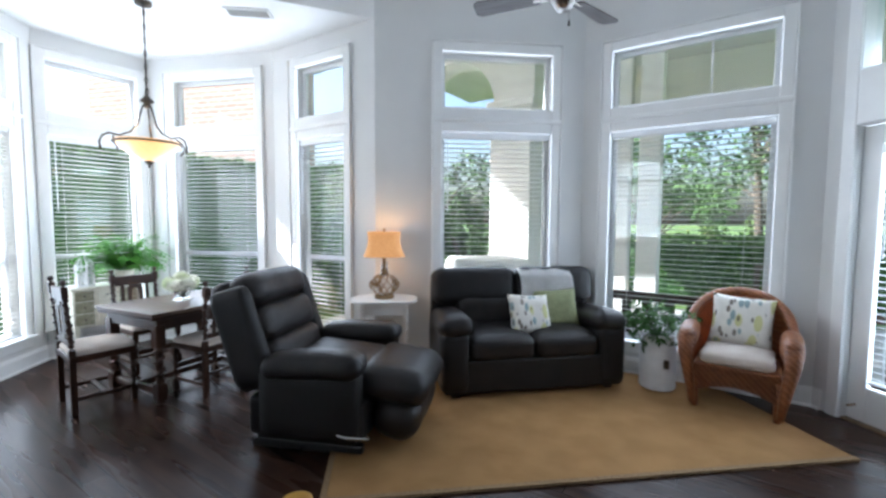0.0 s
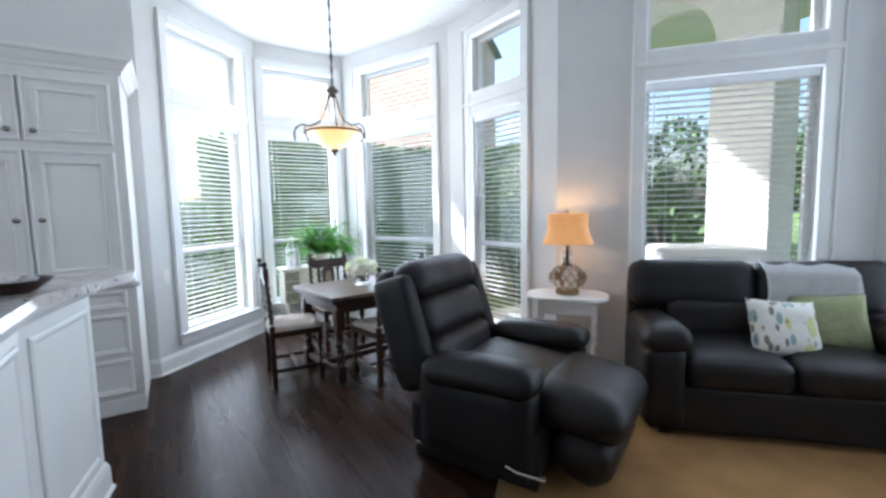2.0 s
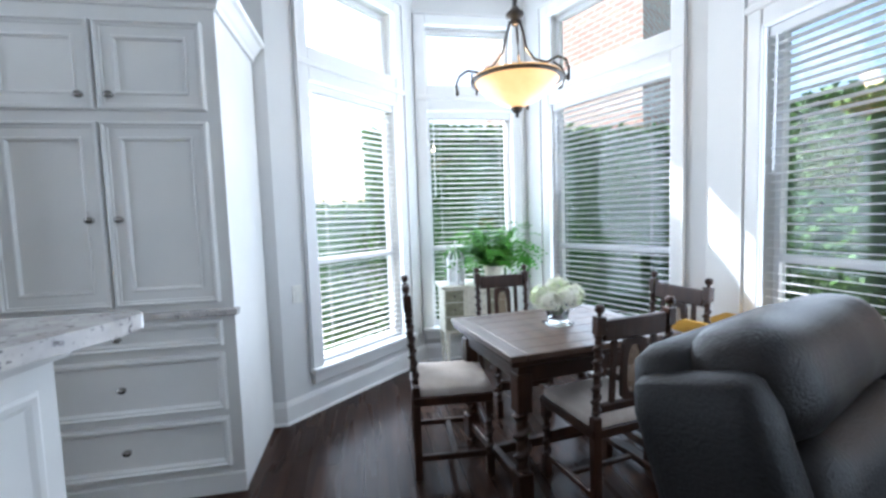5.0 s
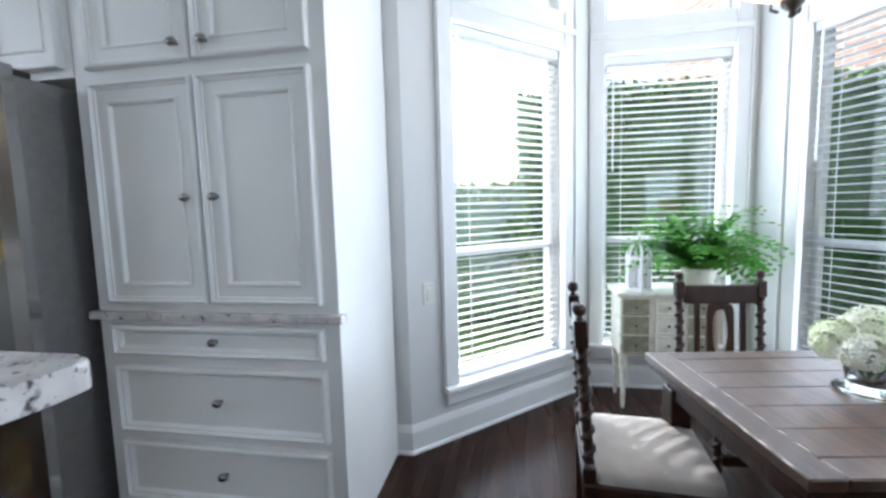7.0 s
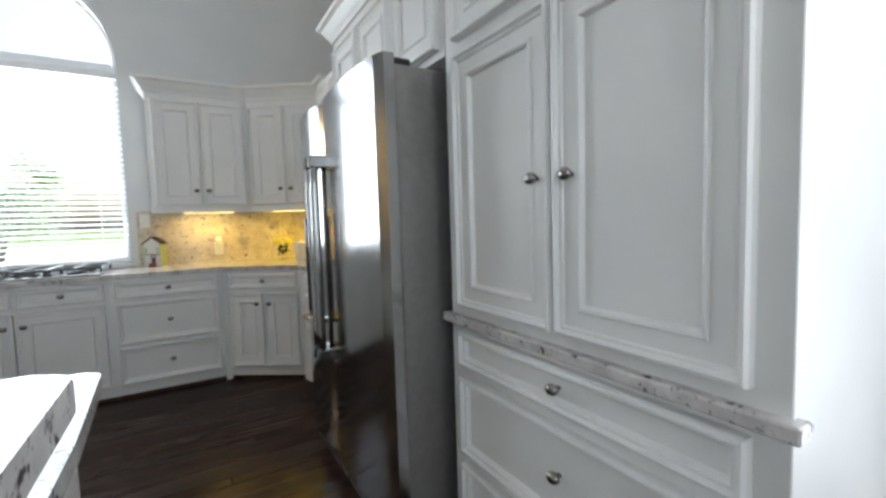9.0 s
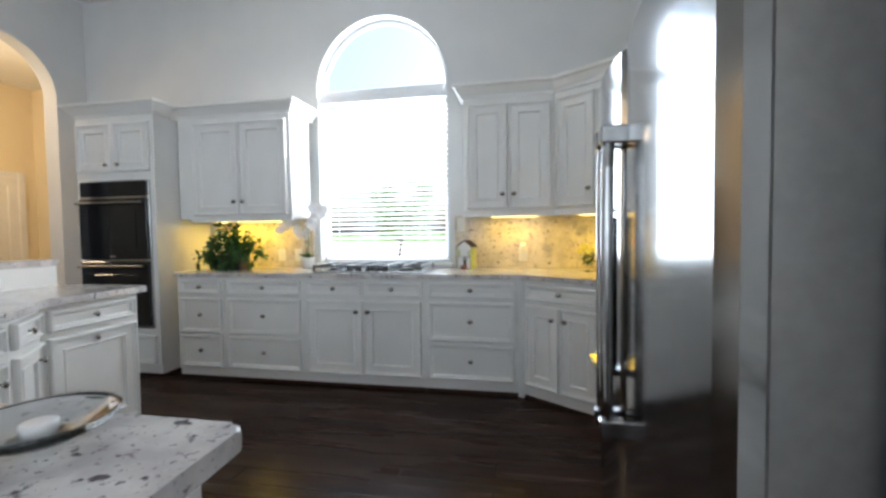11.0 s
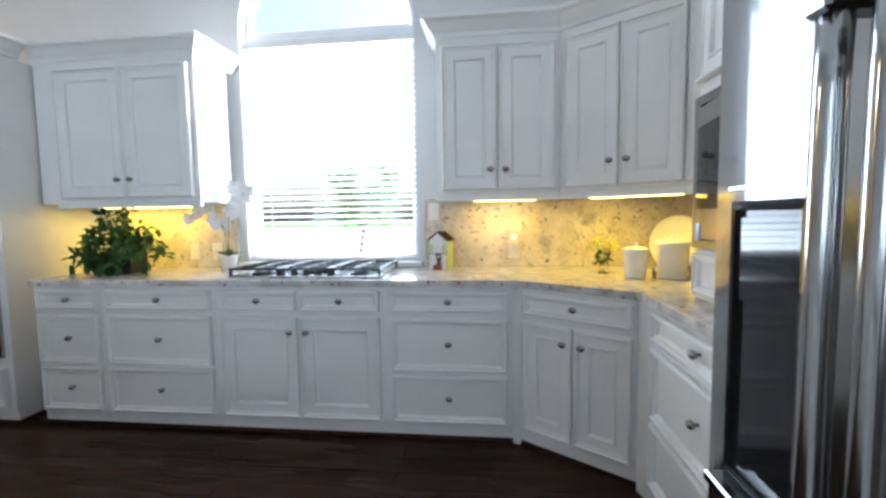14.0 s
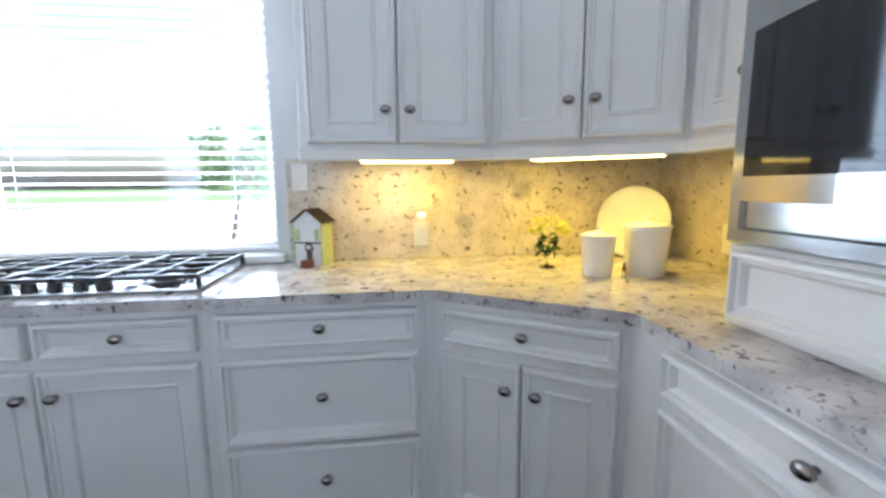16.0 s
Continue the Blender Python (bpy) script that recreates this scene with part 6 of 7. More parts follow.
part("chain", bm, M_IRON, pn)
part("ring", tube([(0.03 * math.cos(a), 0, 2.415 + 0.03 * math.sin(a)) for a in [i * math.pi / 8 for i in range(17)]], 0.005, 6), M_IRON, pn, m=pose(0, 0, 0.068))
part("hub", lathe([(0.0, 2.385), (0.02, 2.38), (0.026, 2.365), (0.05, 2.345), (0.052, 2.33), (0.024, 2.315), (0.03, 2.30), (0.018, 2.28), (0, 2.275)], 20), M_IRON, pn, m=pose(0, 0, 0.068), smooth=True)
part("bowl", lathe([(0.0, 1.835), (0.06, 1.845), (0.13, 1.88), (0.20, 1.935), (0.245, 1.985), (0.25, 1.995), (0.238, 1.992), (0.19, 1.945), (0.12, 1.892), (0.05, 1.858), (0, 1.85)], 40), M_ALABASTER, pn, "glowing amber alabaster bowl", m=pose(0, 0, 0.068), smooth=True)
part("rim_band", lathe([(0.252, 1.972), (0.258, 1.976), (0.258, 1.984), (0.252, 1.988), (0.247, 1.980)], 40), M_IRON, pn, m=pose(0, 0, 0.068))
part("finial", lathe([(0.0, 1.775), (0.012, 1.782), (0.009, 1.797), (0.03, 1.815), (0.034, 1.832), (0, 1.842)], 16), M_IRON, pn, m=pose(0, 0, 0.068), smooth=True)
for k in range(3):
    a = 2 * math.pi * k / 3 + 0.5
    ca, sa = math.cos(a), math.sin(a)
    part("arm", tube([(r * ca, r * sa, z) for r, z in ((0.03, 2.30), (0.055, 2.22), (0.075, 2.13), (0.13, 2.06), (0.21, 2.02), (0.28, 2.03), (0.325, 2.0), (0.345, 1.95), (0.34, 1.915))], 0.0075, 8), M_IRON, pn, m=pose(0, 0, 0.068), smooth=True)
    part("scroll", tube([(0.255 * math.cos(a + d) * q, 0.255 * math.sin(a + d) * q, z) for d, q, z in ((0.0, 0.98, 2.01), (0.16, 1.06, 1.99), (0.28, 1.1, 1.95), (0.30, 1.02, 1.90), (0.22, 0.98, 1.885))], 0.006, 8), M_IRON, pn, m=pose(0, 0, 0.068), smooth=True)
    part("finial_ball", lathe([(0, 1.89), (0.010, 1.90), (0.010, 1.915), (0, 1.925)], 10, None, 0.34 * ca, 0.34 * sa), M_IRON, pn, m=pose(0, 0, 0.068), smooth=True)
lamp("pendant_light", "POINT", pose(*PD, 2.17), 3.0, (1.0, 0.70, 0.38), 0.06)

# small yellow dish on the floor
yd = thing("yellow_dish", "small round yellow dish on the floor beside the rug", "dish", pose(-1.50, 2.14, 0.0))
part("bowl", lathe([(0.055, 0), (0.06, 0.004), (0.075, 0.045), (0.078, 0.05), (0.072, 0.05), (0.058, 0.012), (0, 0.01)], 28), M_YELLOW, yd, smooth=True)

# yellow magazine rack behind the recliner
mg = thing("magazine_rack", "yellow painted wooden magazine rack with a cut-out handle", "rack", pose(-3.56, 3.53, 0, 0, 0, 10) @ Matrix.Diagonal((1.1, 0.9, 1.12, 1)))
for s in (-1, 1):
    bm = bmesh.new()
    o1 = [(-0.20, 0.10), (0.20, 0.10), (0.24, 0.50), (0.17, 0.60), (0.09, 0.64), (-0.09, 0.64), (-0.17, 0.60), (-0.24, 0.50)]
    prism(o1, -0.009, 0.009, 0, bm)
    part("side_board", bm, M_YELLOW, mg, m=pose(0, s * 0.09, 0, 90 - s * 8, 0, 0))
part("floor_board", box(-0.19, 0.19, -0.085, 0.085, 0.10, 0.115), M_YELLOW, mg)
for x in (-0.18, 0.18):
    part("foot", box(x - 0.015, x + 0.015, -0.10, 0.10, 0.0, 0.10, 0.004), M_YELLOW, mg)

# ---- kitchen counter ----
CT = 0.912
ip = thing("trailing_plant", "dark trailing green plant in a black planter on the counter", "plant", pose(-0.60, -2.75, CT) @ Matrix.Diagonal((1.12, 1.1, 1.4, 1)))
part("planter", box(-0.12, 0.12, -0.07, 0.07, 0, 0.10, 0.01, 2), M_BLACK, ip)
bm = bmesh.new()
for k in range(58):
    a, sp = rng.uniform(0, 6.28), rng.uniform(0.03, 0.25)
    leaf_cloud(bm, (sp * math.cos(a) * 1.15, sp * math.sin(a) * 0.6, 0.08 + rng.uniform(0.0, 0.24) * (1.1 - sp * 2.5) + (0.0 if sp < 0.15 else -0.02)), (0.06, 0.05, 0.05), 13, 0.05, rng)
part("foliage", bm, M_IVY, ip)

orc = thing("orchid", "white orchid in a small white pot beside the cooktop", "plant", pose(-1.27, -2.90, CT) @ Matrix.Diagonal((1.2, 1.0, 1.18, 1)))
part("pot", lathe([(0.045, 0), (0.055, 0.08), (0.058, 0.085), (0.05, 0.08), (0, 0.07)], 20), M_CERAMIC, orc, smooth=True)
bs = bmesh.new()
bm = bmesh.new()
for k in range(5):
    a = k * 1.25
    fin(bm, Vector((0, 0, 0.08)), Vector((math.cos(a), math.sin(a) * 0.6, 0.5)), 0.14, 0.05, Vector((0, 0, 1)), 0.05, 4)
part("leaves", bm, M_IVY, orc)
fb = bmesh.new()
for sx, h in ((0.10, 0.27), (-0.07, 0.40)):
    pts = [Vector((0, 0, 0.08)), Vector((sx * 0.2, 0, 0.08 + h * 0.6)), Vector((sx, 0, 0.08 + h)), Vector((sx * 2.2, 0.02, 0.06 + h * 0.9))]
    tube([p[:] for p in pts], 0.0028, 5, bs)
    for q in range(10):
        f = q / 9
        c = pts[1].lerp(pts[2], min(1, f * 1.6)) if f < 0.6 else pts[2].lerp(pts[3], (f - 0.6) / 0.4)
        c = c + Vector((rng.uniform(-0.03, 0.03), rng.uniform(-0.03, 0.03), rng.uniform(-0.02, 0.02)))
        for p in range(5):
            aa = p * 1.256
            fin(fb, c, Vector((math.cos(aa), 0.35, math.sin(aa))), 0.045, 0.042, Vector((0, 1, 0)), 0.0, 3)
part("stems", bs, M_IVY, orc)
part("blossoms", fb, M_ORCHID, orc)

for x, z, m in ((-0.93, 1.03, pose(-0.93, -3.034, 1.03, 0, 0, 180)), (-1.10, 1.03, pose(-1.10, -3.034, 1.03, 0, 0, 180)), (-3.215, 1.03, pose(-3.215, -3.034, 1.03, 0, 0, 180)), (-4.4, 1.03, pose(-4.399, -2.55, 1.03, 0, 0, 90)), (-2.66, 1.26, pose(-2.68, -3.034, 1.29, 0, 0, 180))):
    cover_plate("wall_outlet", "white socket plate on the granite backsplash", m)
nl = thing("night_light", "small plug-in night light glowing orange in the socket", "night light", pose(-3.215, -3.026, 1.06))
part("body", box(-0.022, 0.022, 0.0, 0.03, 0.0, 0.05, 0.006, 2), M_PLASTIC, nl)
part("lens", box(-0.018, 0.018, 0.002, 0.028, 0.05, 0.068, 0.005, 2), Mat("amber_lens", (1, 0.5, 0.3), 0.4).glow((1.0, 0.25, 0.08), 2.5).m, nl)

# miniature house
mh = thing("miniature_house", "small painted ceramic house with a dark roof on the counter", "ornament", pose(-2.735, -2.95, CT, 0, 0, 160))
part("house_wall", box(-0.06, 0.06, -0.045, 0.055, 0.0, 0.19, 0.002), M_CERAMIC, mh)
part("side_wall", box(-0.066, -0.0605, -0.044, 0.054, 0.0, 0.188), M_LIME, mh)
part("side_wall", box(0.0605, 0.066, -0.044, 0.054, 0.0, 0.188), M_LIME, mh)
bm = bmesh.new()
for s in (-1, 1):
    q = [bm.verts.new(v) for v in ((s * 0.078, -0.06, 0.185), (s * 0.078, 0.07, 0.185), (0, 0.07, 0.245), (0, -0.06, 0.245))]
    bm.faces.new(q)
bmesh.ops.solidify(bm, geom=bm.faces[:], thickness=0.009)
part("roof", bm, M_SLATE, mh)
bm = bmesh.new()
bm.faces.new([bm.verts.new(v) for v in ((-0.06, -0.0465, 0.19), (0.06, -0.0465, 0.19), (0, -0.0465, 0.236))])
part("gable", bm, M_CERAMIC, mh)
part("door", box(-0.005, 0.02, -0.050, -0.0455, 0.03, 0.075), M_SLATE, mh)
bm = bmesh.new()
prism([(-0.012, -0.09), (0.028, -0.09), (0.026, -0.046), (-0.008, -0.046)], 0.0, 0.03, 0, bm)
part("steps", bm, M_RED, mh)
part("porch_arch", tube([(-0.01, -0.05, 0.07), (-0.006, -0.052, 0.09), (0.008, -0.053, 0.098), (0.022, -0.052, 0.09), (0.026, -0.05, 0.07)], 0.004, 6), M_SLATE, mh)
for x in (-0.045, 0.045):
    part("window", box(x - 0.01, x + 0.01, -0.049, -0.0455, 0.11, 0.16, 0.001), M_LIME, mh)
part("string_course", box(-0.062, 0.062, -0.049, -0.0455, 0.098, 0.104), M_SLATE, mh)

yf = thing("flower_goblet", "small glass goblet holding yellow-green flowers", "flowers", pose(-3.71, -2.71, CT))
part("goblet", lathe([(0.034, 0), (0.034, 0.003), (0.005, 0.01), (0.004, 0.05), (0.03, 0.075), (0.042, 0.11), (0.043, 0.115), (0.038, 0.11), (0.026, 0.078), (0, 0.06)], 20), M_GLASS, yf, smooth=True)
bm = bmesh.new()
leaf_cloud(bm, (0, 0, 0.10), (0.05, 0.05, 0.04), 60, 0.035, rng)
part("leaves", bm, M_IVY, yf)
bm = bmesh.new()
for k in range(26):
    d = Vector((rng.gauss(0, 1), rng.gauss(0, 1), abs(rng.gauss(0, 1)) * 0.7)).normalized()
    leaf_cloud(bm, Vector((0, 0, 0.15)) + Vector((d.x * 0.07, d.y * 0.07, d.z * 0.06)), (0.018, 0.018, 0.014), 16, 0.016, rng, 0.2)
part("blossoms", bm, M_PETALY, yf)


def canister(m, r, h):
    o = thing("canister", "white ceramic lidded canister on the counter", "canister", m, "white canisters")
    part("jar", lathe([(r * 0.8, 0), (r * 0.86, 0.006), (r * 0.9, h * 0.3), (r, h * 0.96), (r * 1.02, h), (r * 0.9, h), (0, h)], 28), M_CERAMIC, o, smooth=True)
    l = part("lid", lathe([(r * 1.06, h + 0.001), (r * 1.07, h + 0.008), (r * 0.7, h + 0.018), (r * 0.2, h + 0.022), (r * 0.12, h + 0.03), (r * 0.2, h + 0.04), (0, h + 0.044)], 28), M_CERAMIC, o, smooth=True)


canister(pose(-3.83, -2.52, CT), 0.062, 0.145)
canister(pose(-4.01, -2.50, CT), 0.080, 0.18)
pp = thing("serving_platter", "large round white platter leaning against the corner backsplash", "plate", pose(-4.16, -2.86, CT, 0, 0, 130) @ pose(0, 0, 0.004, -12))
part("dish", lathe([(0, 0), (0.12, 0.002), (0.155, 0.016), (0.165, 0.018), (0.16, 0.022), (0.115, 0.010), (0, 0.008)], 44), M_CERAMIC, pp, m=pose(0, 0, 0.165, 90), smooth=True)
gf = thing("deer_figurine", "tiny dark deer figurine between the canisters", "figurine", pose(-3.91, -2.47, CT, 0, 0, 60))
bm = bmesh.new()
for x in (-0.012, 0.012):
    for y in (-0.005, 0.005):
        tube([(x, y, 0), (x, y, 0.028)], 0.0025, 5, bm)
tube([(-0.016, 0, 0.032), (0.014, 0, 0.034)], 0.009, 8, bm)
tube([(0.012, 0, 0.034), (0.020, 0, 0.056)], 0.005, 6, bm)
tube([(0.018, 0, 0.056), (0.032, 0, 0.053)], 0.005, 6, bm, 0.6)
part("figure", bm, M_SLATE, gf)

# bowl on the bar
bo = thing("wooden_bowl", "dark wooden bowl of white roses on the bar top", "bowl", pose(-2.34, 0.79, 1.081) @ Matrix.Diagonal((0.75, 0.75, 0.8, 1)))
part("bowl", lathe([(0.06, 0), (0.07, 0.004), (0.13, 0.045), (0.15, 0.06), (0.146, 0.062), (0.12, 0.045), (0.06, 0.012), (0, 0.010)], 32), M_DARKWOOD, bo, smooth=True)
bm = bmesh.new()
for k in range(11):
    a, r = rng.uniform(0, 6.28), rng.uniform(0.0, 0.085)
    leaf_cloud(bm, (r * math.cos(a), r * math.sin(a), 0.055), (0.026, 0.026, 0.022), 46, 0.022, rng, 0.3)
part("roses", bm, M_ORCHID, bo)
gd = thing("glass_dish", "shallow clear glass dish with a tea light on the island worktop", "dish", pose(-2.50, 0.21, 0.914) @ Matrix.Diagonal((1.3, 1.3, 1.3, 1)))
part("dish", lathe([(0.03, 0), (0.04, 0.003), (0.075, 0.02), (0.08, 0.03), (0.077, 0.03), (0.035, 0.010), (0, 0.008)], 28), M_GLASS, gd, smooth=True)
part("tea_light", lathe([(0.018, 0.009), (0.019, 0.024), (0.016, 0.025), (0, 0.022)], 18), M_CERAMIC, gd, smooth=True)

# ---- outdoors ----
tagged(part("ground", box(-400, 400, -400, 400, -0.75, -0.15), M_LAWN), "mown green lawn around the house", "ground", kind="structure")
# Added pale slab: makes the ground outside the kitchen window read white.
tagged(part("driveway", box(-30, 20, -45, -4.2, -0.148, -0.10), M_GLAREGROUND), "pale slab added to whiten the view out of the kitchen window", "pavement", kind="structure")
porch = [(-4.7, 4.15), (-4.7, 8.9), (5.0, 8.9), (5.0, 3.2), (2.62, 3.65), (0.86, 5.32), (-1.1, 5.32), (-2.55, 4.15)]
tagged(part("patio", prism(porch, -0.14, -0.03), M_PAVER), "concrete porch slab behind the house", "patio", kind="structure")
tagged(part("porch_roof", prism([(-4.7, 4.15), (-4.7, 9.2), (5.2, 9.2), (5.2, 3.2), (2.62, 3.65), (0.86, 5.32), (-1.1, 5.32), (-2.55, 4.15)], 4.0, 4.15), M_PORCHCEIL), "pale painted porch ceiling", "ceiling", kind="structure")
for x, y in ((-0.22, 7.9), (-1.5, 8.6)):
    o = thing("can_light", "small recessed porch light, lit", "lamp", pose(x, y, 4.0))
    part("trim", lathe([(0.075, -0.001), (0.075, -0.006), (0.055, -0.004)], 20), M_TRIM, o)
    part("lens", lathe([(0.055, -0.004), (0, -0.003)], 20), M_CANLIGHT, o)


def column(x, y, w=0.40, top=3.0):
    o = thing("porch_column", "square pale stucco porch column", "column", pose(x, y, -0.03), "porch columns")
    part("base", box(-w / 2 - 0.05, w / 2 + 0.05, -w / 2 - 0.05, w / 2 + 0.05, 0, 0.22, 0.02), M_STONE, o)
    part("shaft", box(-w / 2, w / 2, -w / 2, w / 2, 0.22, top - 0.12, 0.01), M_STONE, o)
    part("capital", box(-w / 2 - 0.05, w / 2 + 0.05, -w / 2 - 0.05, w / 2 + 0.05, top - 0.12, top, 0.02), M_STONE, o)


for x, w, top in ((-2.36, 0.60, 3.08), (-4.36, 0.60, 3.08), (-0.96, 0.20, 4.02), (-0.64, 0.24, 4.02)):
    column(x, 6.6, w, top)
ab = thing("porch_arch", "pale stucco arch between the porch columns", "arch", pose(-4.66, 6.4, 0))
bm = wall_mesh(2.6, 3.998, [(0.60, 2.0, 2.9, 3.75)], 0.4, 3.051)
spandrels(bm, 0.60, 2.0, 3.06, 3.75, 0.4)
part("arch_beam", bm, M_STONE, ab)
tagged(part("porch_beam", box(-2.0, 5.2, 8.75, 9.1, 3.15, 3.998, 0.01), M_PORCHCEIL), "pale painted beam along the outer edge of the porch roof", "beam", kind="structure")
rl = thing("porch_railing", "dark stained wooden railing along the porch", "railing", pose(0, 0, 0))
part("top_rail", box(-1.3, 4.9, 5.50, 5.59, 0.62, 0.70, 0.006), M_DARKWOOD, rl)
part("bottom_rail", box(-1.3, 4.9, 5.52, 5.57, 0.08, 0.13, 0.004), M_DARKWOOD, rl)
for k in range(32):
    x = -1.25 + k * 0.195
    part("baluster", box(x - 0.045, x + 0.045, 5.525, 5.565, 0.13 if k % 9 else -0.03, 0.62, 0.004), M_DARKWOOD, rl)
bench = thing("garden_bench", "weathered wooden garden bench on the lawn", "bench", pose(1.1, 8.95, -0.15, 0, 0, 180))
for k in range(3):
    part("seat_slat", box(-0.6, 0.6, -0.20 + k * 0.13, -0.09 + k * 0.13, 0.42, 0.45, 0.004), M_BARK, bench)
part("back_rail", box(-0.6, 0.6, 0.20, 0.23, 0.85, 0.93, 0.006), M_BARK, bench)
for k in range(9):
    part("back_slat", box(-0.55 + k * 0.137 - 0.02, -0.55 + k * 0.137 + 0.02, 0.205, 0.225, 0.45, 0.85), M_BARK, bench)
for x in (-0.57, 0.57):
    for y in (-0.18, 0.21):
        part("leg", box(x - 0.03, x + 0.03, y - 0.03, y + 0.03, 0, 0.42 if y < 0 else 0.9), M_BARK, bench)


cf = thing("covered_furniture", "patio furniture under a pale fitted cover on the porch", "furniture cover", pose(-2.45, 5.85, -0.03, 0, 0, 40))
part("cover", soft_box(1.05, 0.62, 0.96, 0.09, 10, 0.02, 4, 0.018), M_WHITEFAB, cf, m=pose(0, 0, 0.48), smooth=True)
part("hem", box(-0.51, 0.51, -0.30, 0.30, 0.0, 0.05, 0.01), M_WHITEFAB, cf)


def hedge(name, label, x0, x1, y0, y1, h, count, size, seed):
    r = random.Random(seed)
    bm = bmesh.new()
    for _ in range(count):
        f = r.choice("ftfte")
        x, y, z = r.uniform(x0, x1), r.uniform(y0, y1), -0.15 + h * r.random()
        if f == "f":
            y = y0 + r.uniform(0, 0.12) if r.random() < 0.7 else y1
        elif f == "t":
            z = h - 0.15 + r.uniform(-0.12, 0.05)
        fin(bm, Vector((x, y, z)), Vector((r.uniform(-1, 1), r.uniform(-1, 1), r.uniform(-0.3, 1))).normalized(), size * r.uniform(0.6, 1.4), size * 0.6, Vector((r.uniform(-1, 1), r.uniform(-1, 1), 0.6)).normalized(), 0.01, 2)
    o = thing(name, label, "hedge", pose(0, 0, 0))
    # Solid core in the darker ivy green, standing for shade between the leaves.
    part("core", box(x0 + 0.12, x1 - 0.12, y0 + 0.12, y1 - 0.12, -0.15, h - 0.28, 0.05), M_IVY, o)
    part("leaves", bm, M_HEDGE, o)


hedge("clipped_hedge", "clipped green boxwood hedge beyond the porch", -2.0, 7.0, 10.4, 11.3, 1.25, 9000, 0.09, 3)
hedge("clipped_hedge", "tall green hedge beside the breakfast nook", -8.2, -7.0, 1.75, 6.4, 2.55, 13500, 0.10, 4)
hedge("clipped_hedge", "tall green hedge beside the breakfast nook", -7.2, -4.7, 5.9, 7.0, 2.45, 8500, 0.10, 6)


hedge("clipped_hedge", "low green hedge beside the breakfast nook", -8.6, -7.4, -3.2, 1.85, 1.62, 7600, 0.10, 8)


def tree(x, y, h, crown_r, seed, count=2600, leaf=0.16, label="leafy green garden tree with a slender trunk"):
    r = random.Random(seed)
    o = thing("tree", label, "tree", pose(x, y, -0.2), "garden trees")
    bm = bmesh.new()
    top = Vector((r.uniform(-0.3, 0.3), r.uniform(-0.3, 0.3), h * 0.62))
    tube([(0, 0, 0), (top * 0.5)[:], top[:]], 0.028 * h * 0.5 + 0.03, 9, bm, 0.5)
    tips = []
    for k in range(9):
        a, e = k * 2.4 + r.random(), r.uniform(0.2, 1.2)
        st = top * r.uniform(0.45, 1.0)
        L = crown_r * r.uniform(0.7, 1.15)
        tip = st + Vector((math.cos(a) * math.cos(e), math.sin(a) * math.cos(e), math.sin(e))) * L
        tube([st[:], (st.lerp(tip, 0.5) + Vector((0, 0, 0.08 * L)))[:], tip[:]], 0.012 * h * 0.5 + 0.012, 6, bm, 0.3)
        tips.append(tip)
    part("trunk", bm, M_BARK, o)
    bm = bmesh.new()
    for tip in tips:
        for q in range(4):
            c = tip + Vector((r.uniform(-1, 1), r.uniform(-1, 1), r.uniform(-0.6, 0.8))) * crown_r * 0.42
            rr = crown_r * r.uniform(0.22, 0.40)
            leaf_cloud(bm, c, (rr, rr, rr * 0.75), count // 36, leaf, r, 0.15)
    # Trees beyond the kitchen window get the leaves with glare in their colour.
    part("crown", bm, M_TREELEAF if y > -5 else M_PALELEAF, o)


def cone_shrub(x, y, h, seed):
    r = random.Random(seed)
    o = thing("conical_shrub", "small yellow-green conical shrub on the lawn", "shrub", pose(x, y, -0.15), "conical shrubs")
    part("trunk", tube([(0, 0, 0), (0, 0, h * 0.8)], 0.04, 7, None, 0.4), M_BARK, o)
    bm = bmesh.new()
    for k in range(9):
        f = k / 9
        rad = h * 0.36 * (1 - f) + 0.05
        leaf_cloud(bm, (r.uniform(-0.04, 0.04), r.uniform(-0.04, 0.04), h * (0.14 + 0.80 * f)), (rad, rad, h * 0.09), int(150 * (1 - f)) + 30, 0.10, r, 0.3)
    part("crown", bm, M_PALELEAF, o)


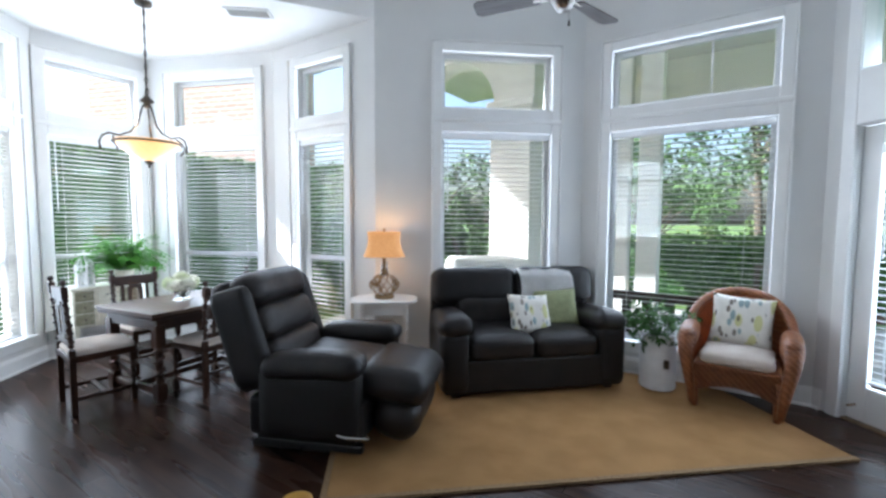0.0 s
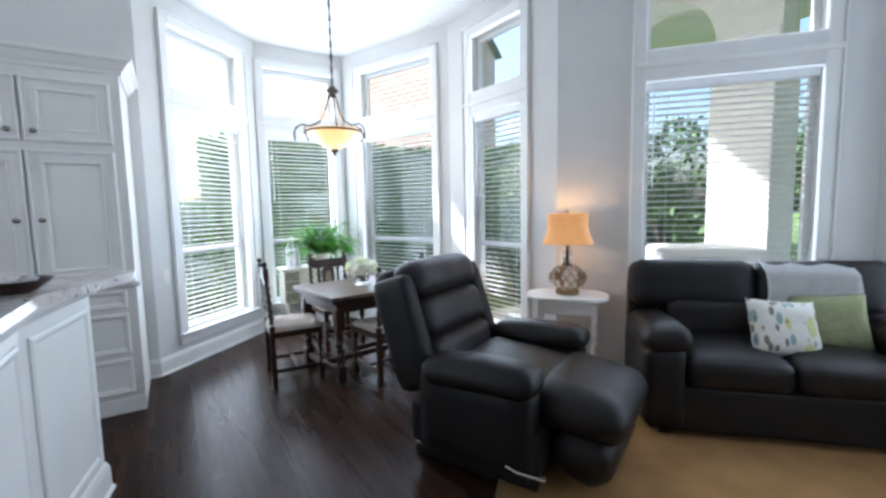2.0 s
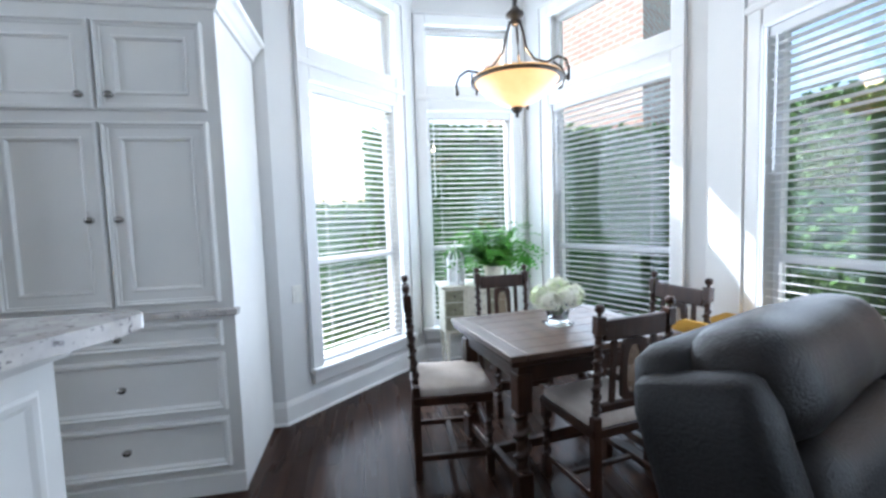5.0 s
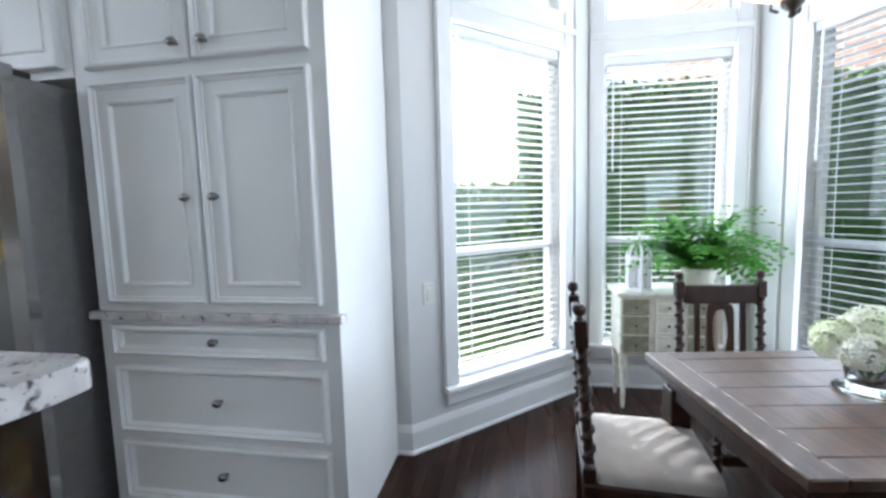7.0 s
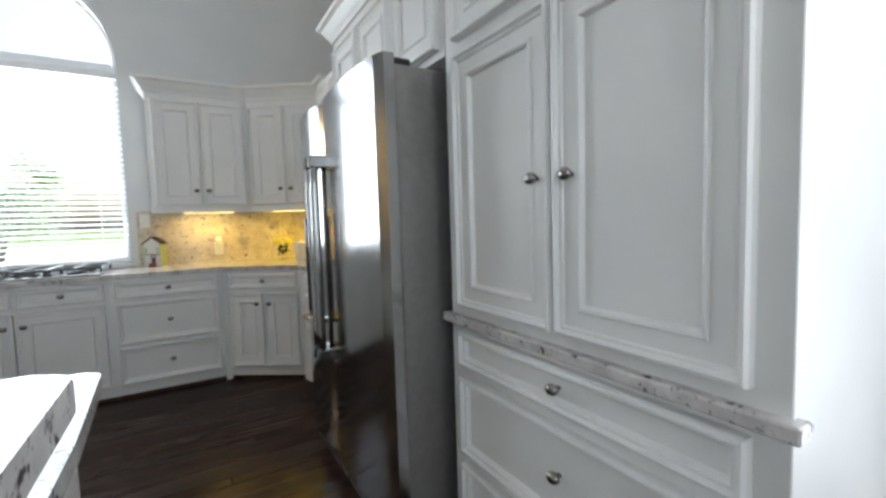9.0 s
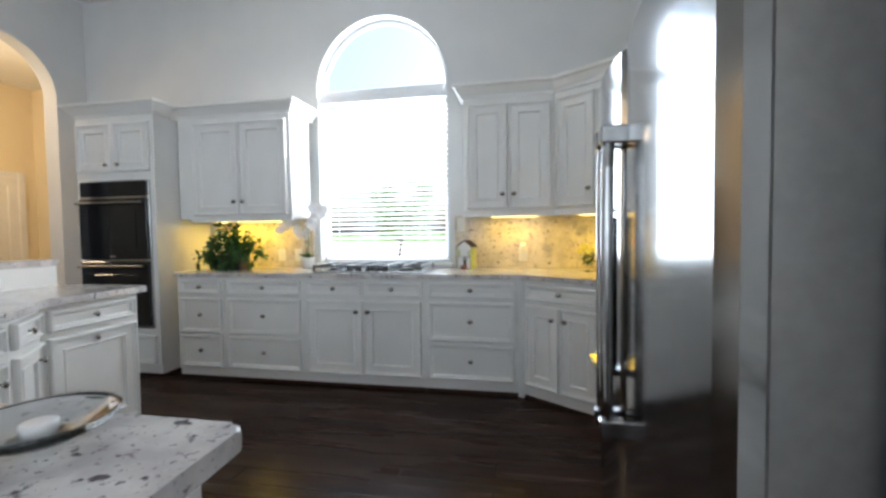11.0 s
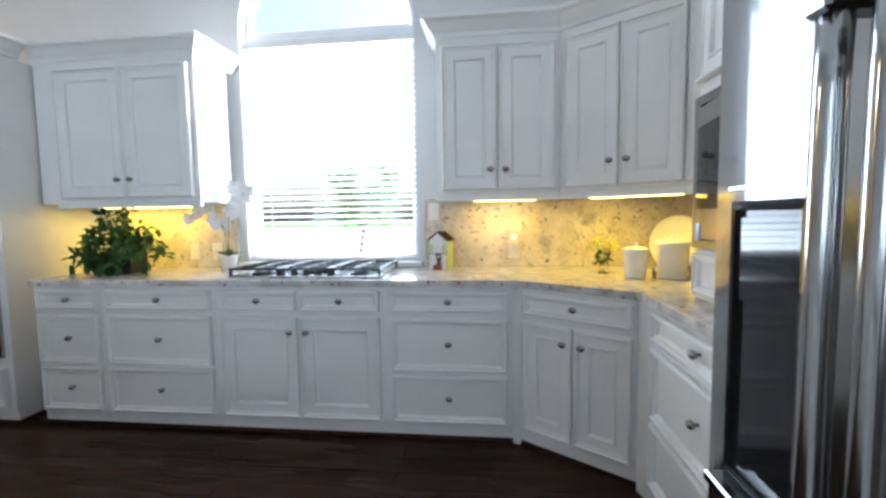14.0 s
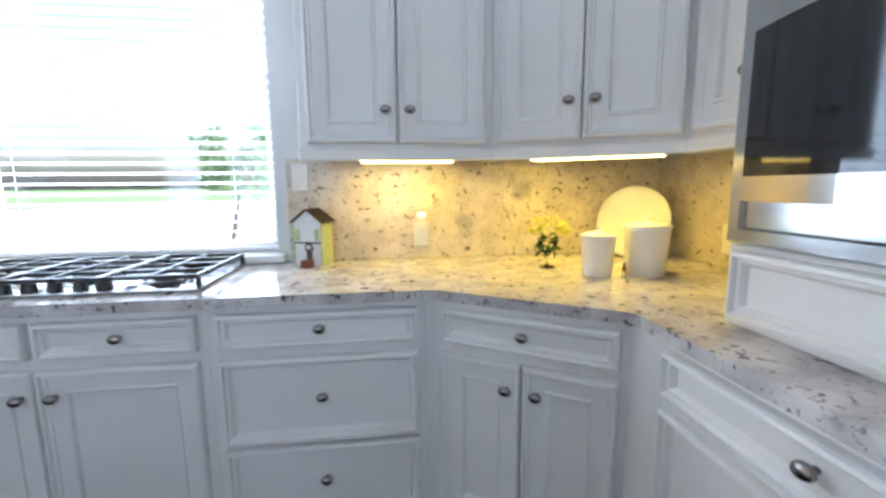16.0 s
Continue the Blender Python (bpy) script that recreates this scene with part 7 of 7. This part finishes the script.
for x, y, h, sd in ((0.76, 19.0, 2.0, 71), (-0.46, 17.5, 1.8, 72)):
    cone_shrub(x, y, h, sd)


for k, (x, y, h, cr_) in enumerate(((-8.0, 1.55, 1.9, 0.42), (-9.0, 3.6, 2.8, 0.9), (-7.4, 7.6, 2.8, 0.9), (-5.2, 8.3, 3.0, 1.0), (-4.5, 13.0, 2.6, 0.9), (1.6, 12.8, 6.5, 2.6), (4.6, 12.2, 6.0, 2.6), (-1.6, 13.5, 3.6, 1.5),
                                    (-3.5, 7.3, 2.1, 0.5), (7.5, 10.5, 5.5, 2.2), (-5.4, -11.6, 3.0, 1.0), (0.9, -12.6, 3.2, 1.1), (1.0, 18.0, 8.0, 4.0), (7.0, 19.0, 8.0, 4.0), (-5.0, 18.0, 4.6, 2.2))):
    tree(x, y, h, cr_, 20 + k, 3000 if y < 14 else 4200, 0.13 if y < 14 else 0.26)

# brick neighbour with a grey roof
nb = thing("brick_house", "large red brick neighbouring house with a grey roof", "house", pose(-13.0, 7.5, -0.15, 0, 0, -71))
part("wall", prism([(0, 2.2), (-8, -1.0), (-8, -4.2), (0, -4.2)], 0, 8.6), M_BRICK, nb)
bm = bmesh.new()
e0 = [bm.verts.new(v) for v in ((0.4, 2.6, 8.62), (-8.4, -0.8, 8.62), (-8.4, -4.6, 8.62), (0.4, -4.6, 8.62))]
r0 = [bm.verts.new(v) for v in ((-3.2, -0.6, 11.0), (-4.6, -2.4, 11.0))]
for q in ((e0[0], e0[1], r0[0]), (e0[1], e0[2], r0[1], r0[0]), (e0[2], e0[3], r0[1]), (e0[3], e0[0], r0[0], r0[1]), e0[::-1]):
    bm.faces.new(q)
part("roof", bm, M_ROOF, nb)
for y, z in ((-2.6, 1.0), (0.2, 1.0)):
    w = part("window", box(-0.02, 0.06, y - 0.5, y + 0.5, z, z + 1.5, 0.02), M_TRIM, nb)
    part("pane", box(0.055, 0.07, y - 0.42, y + 0.42, z + 0.08, z + 1.42), M_BLACKGLASS, w)
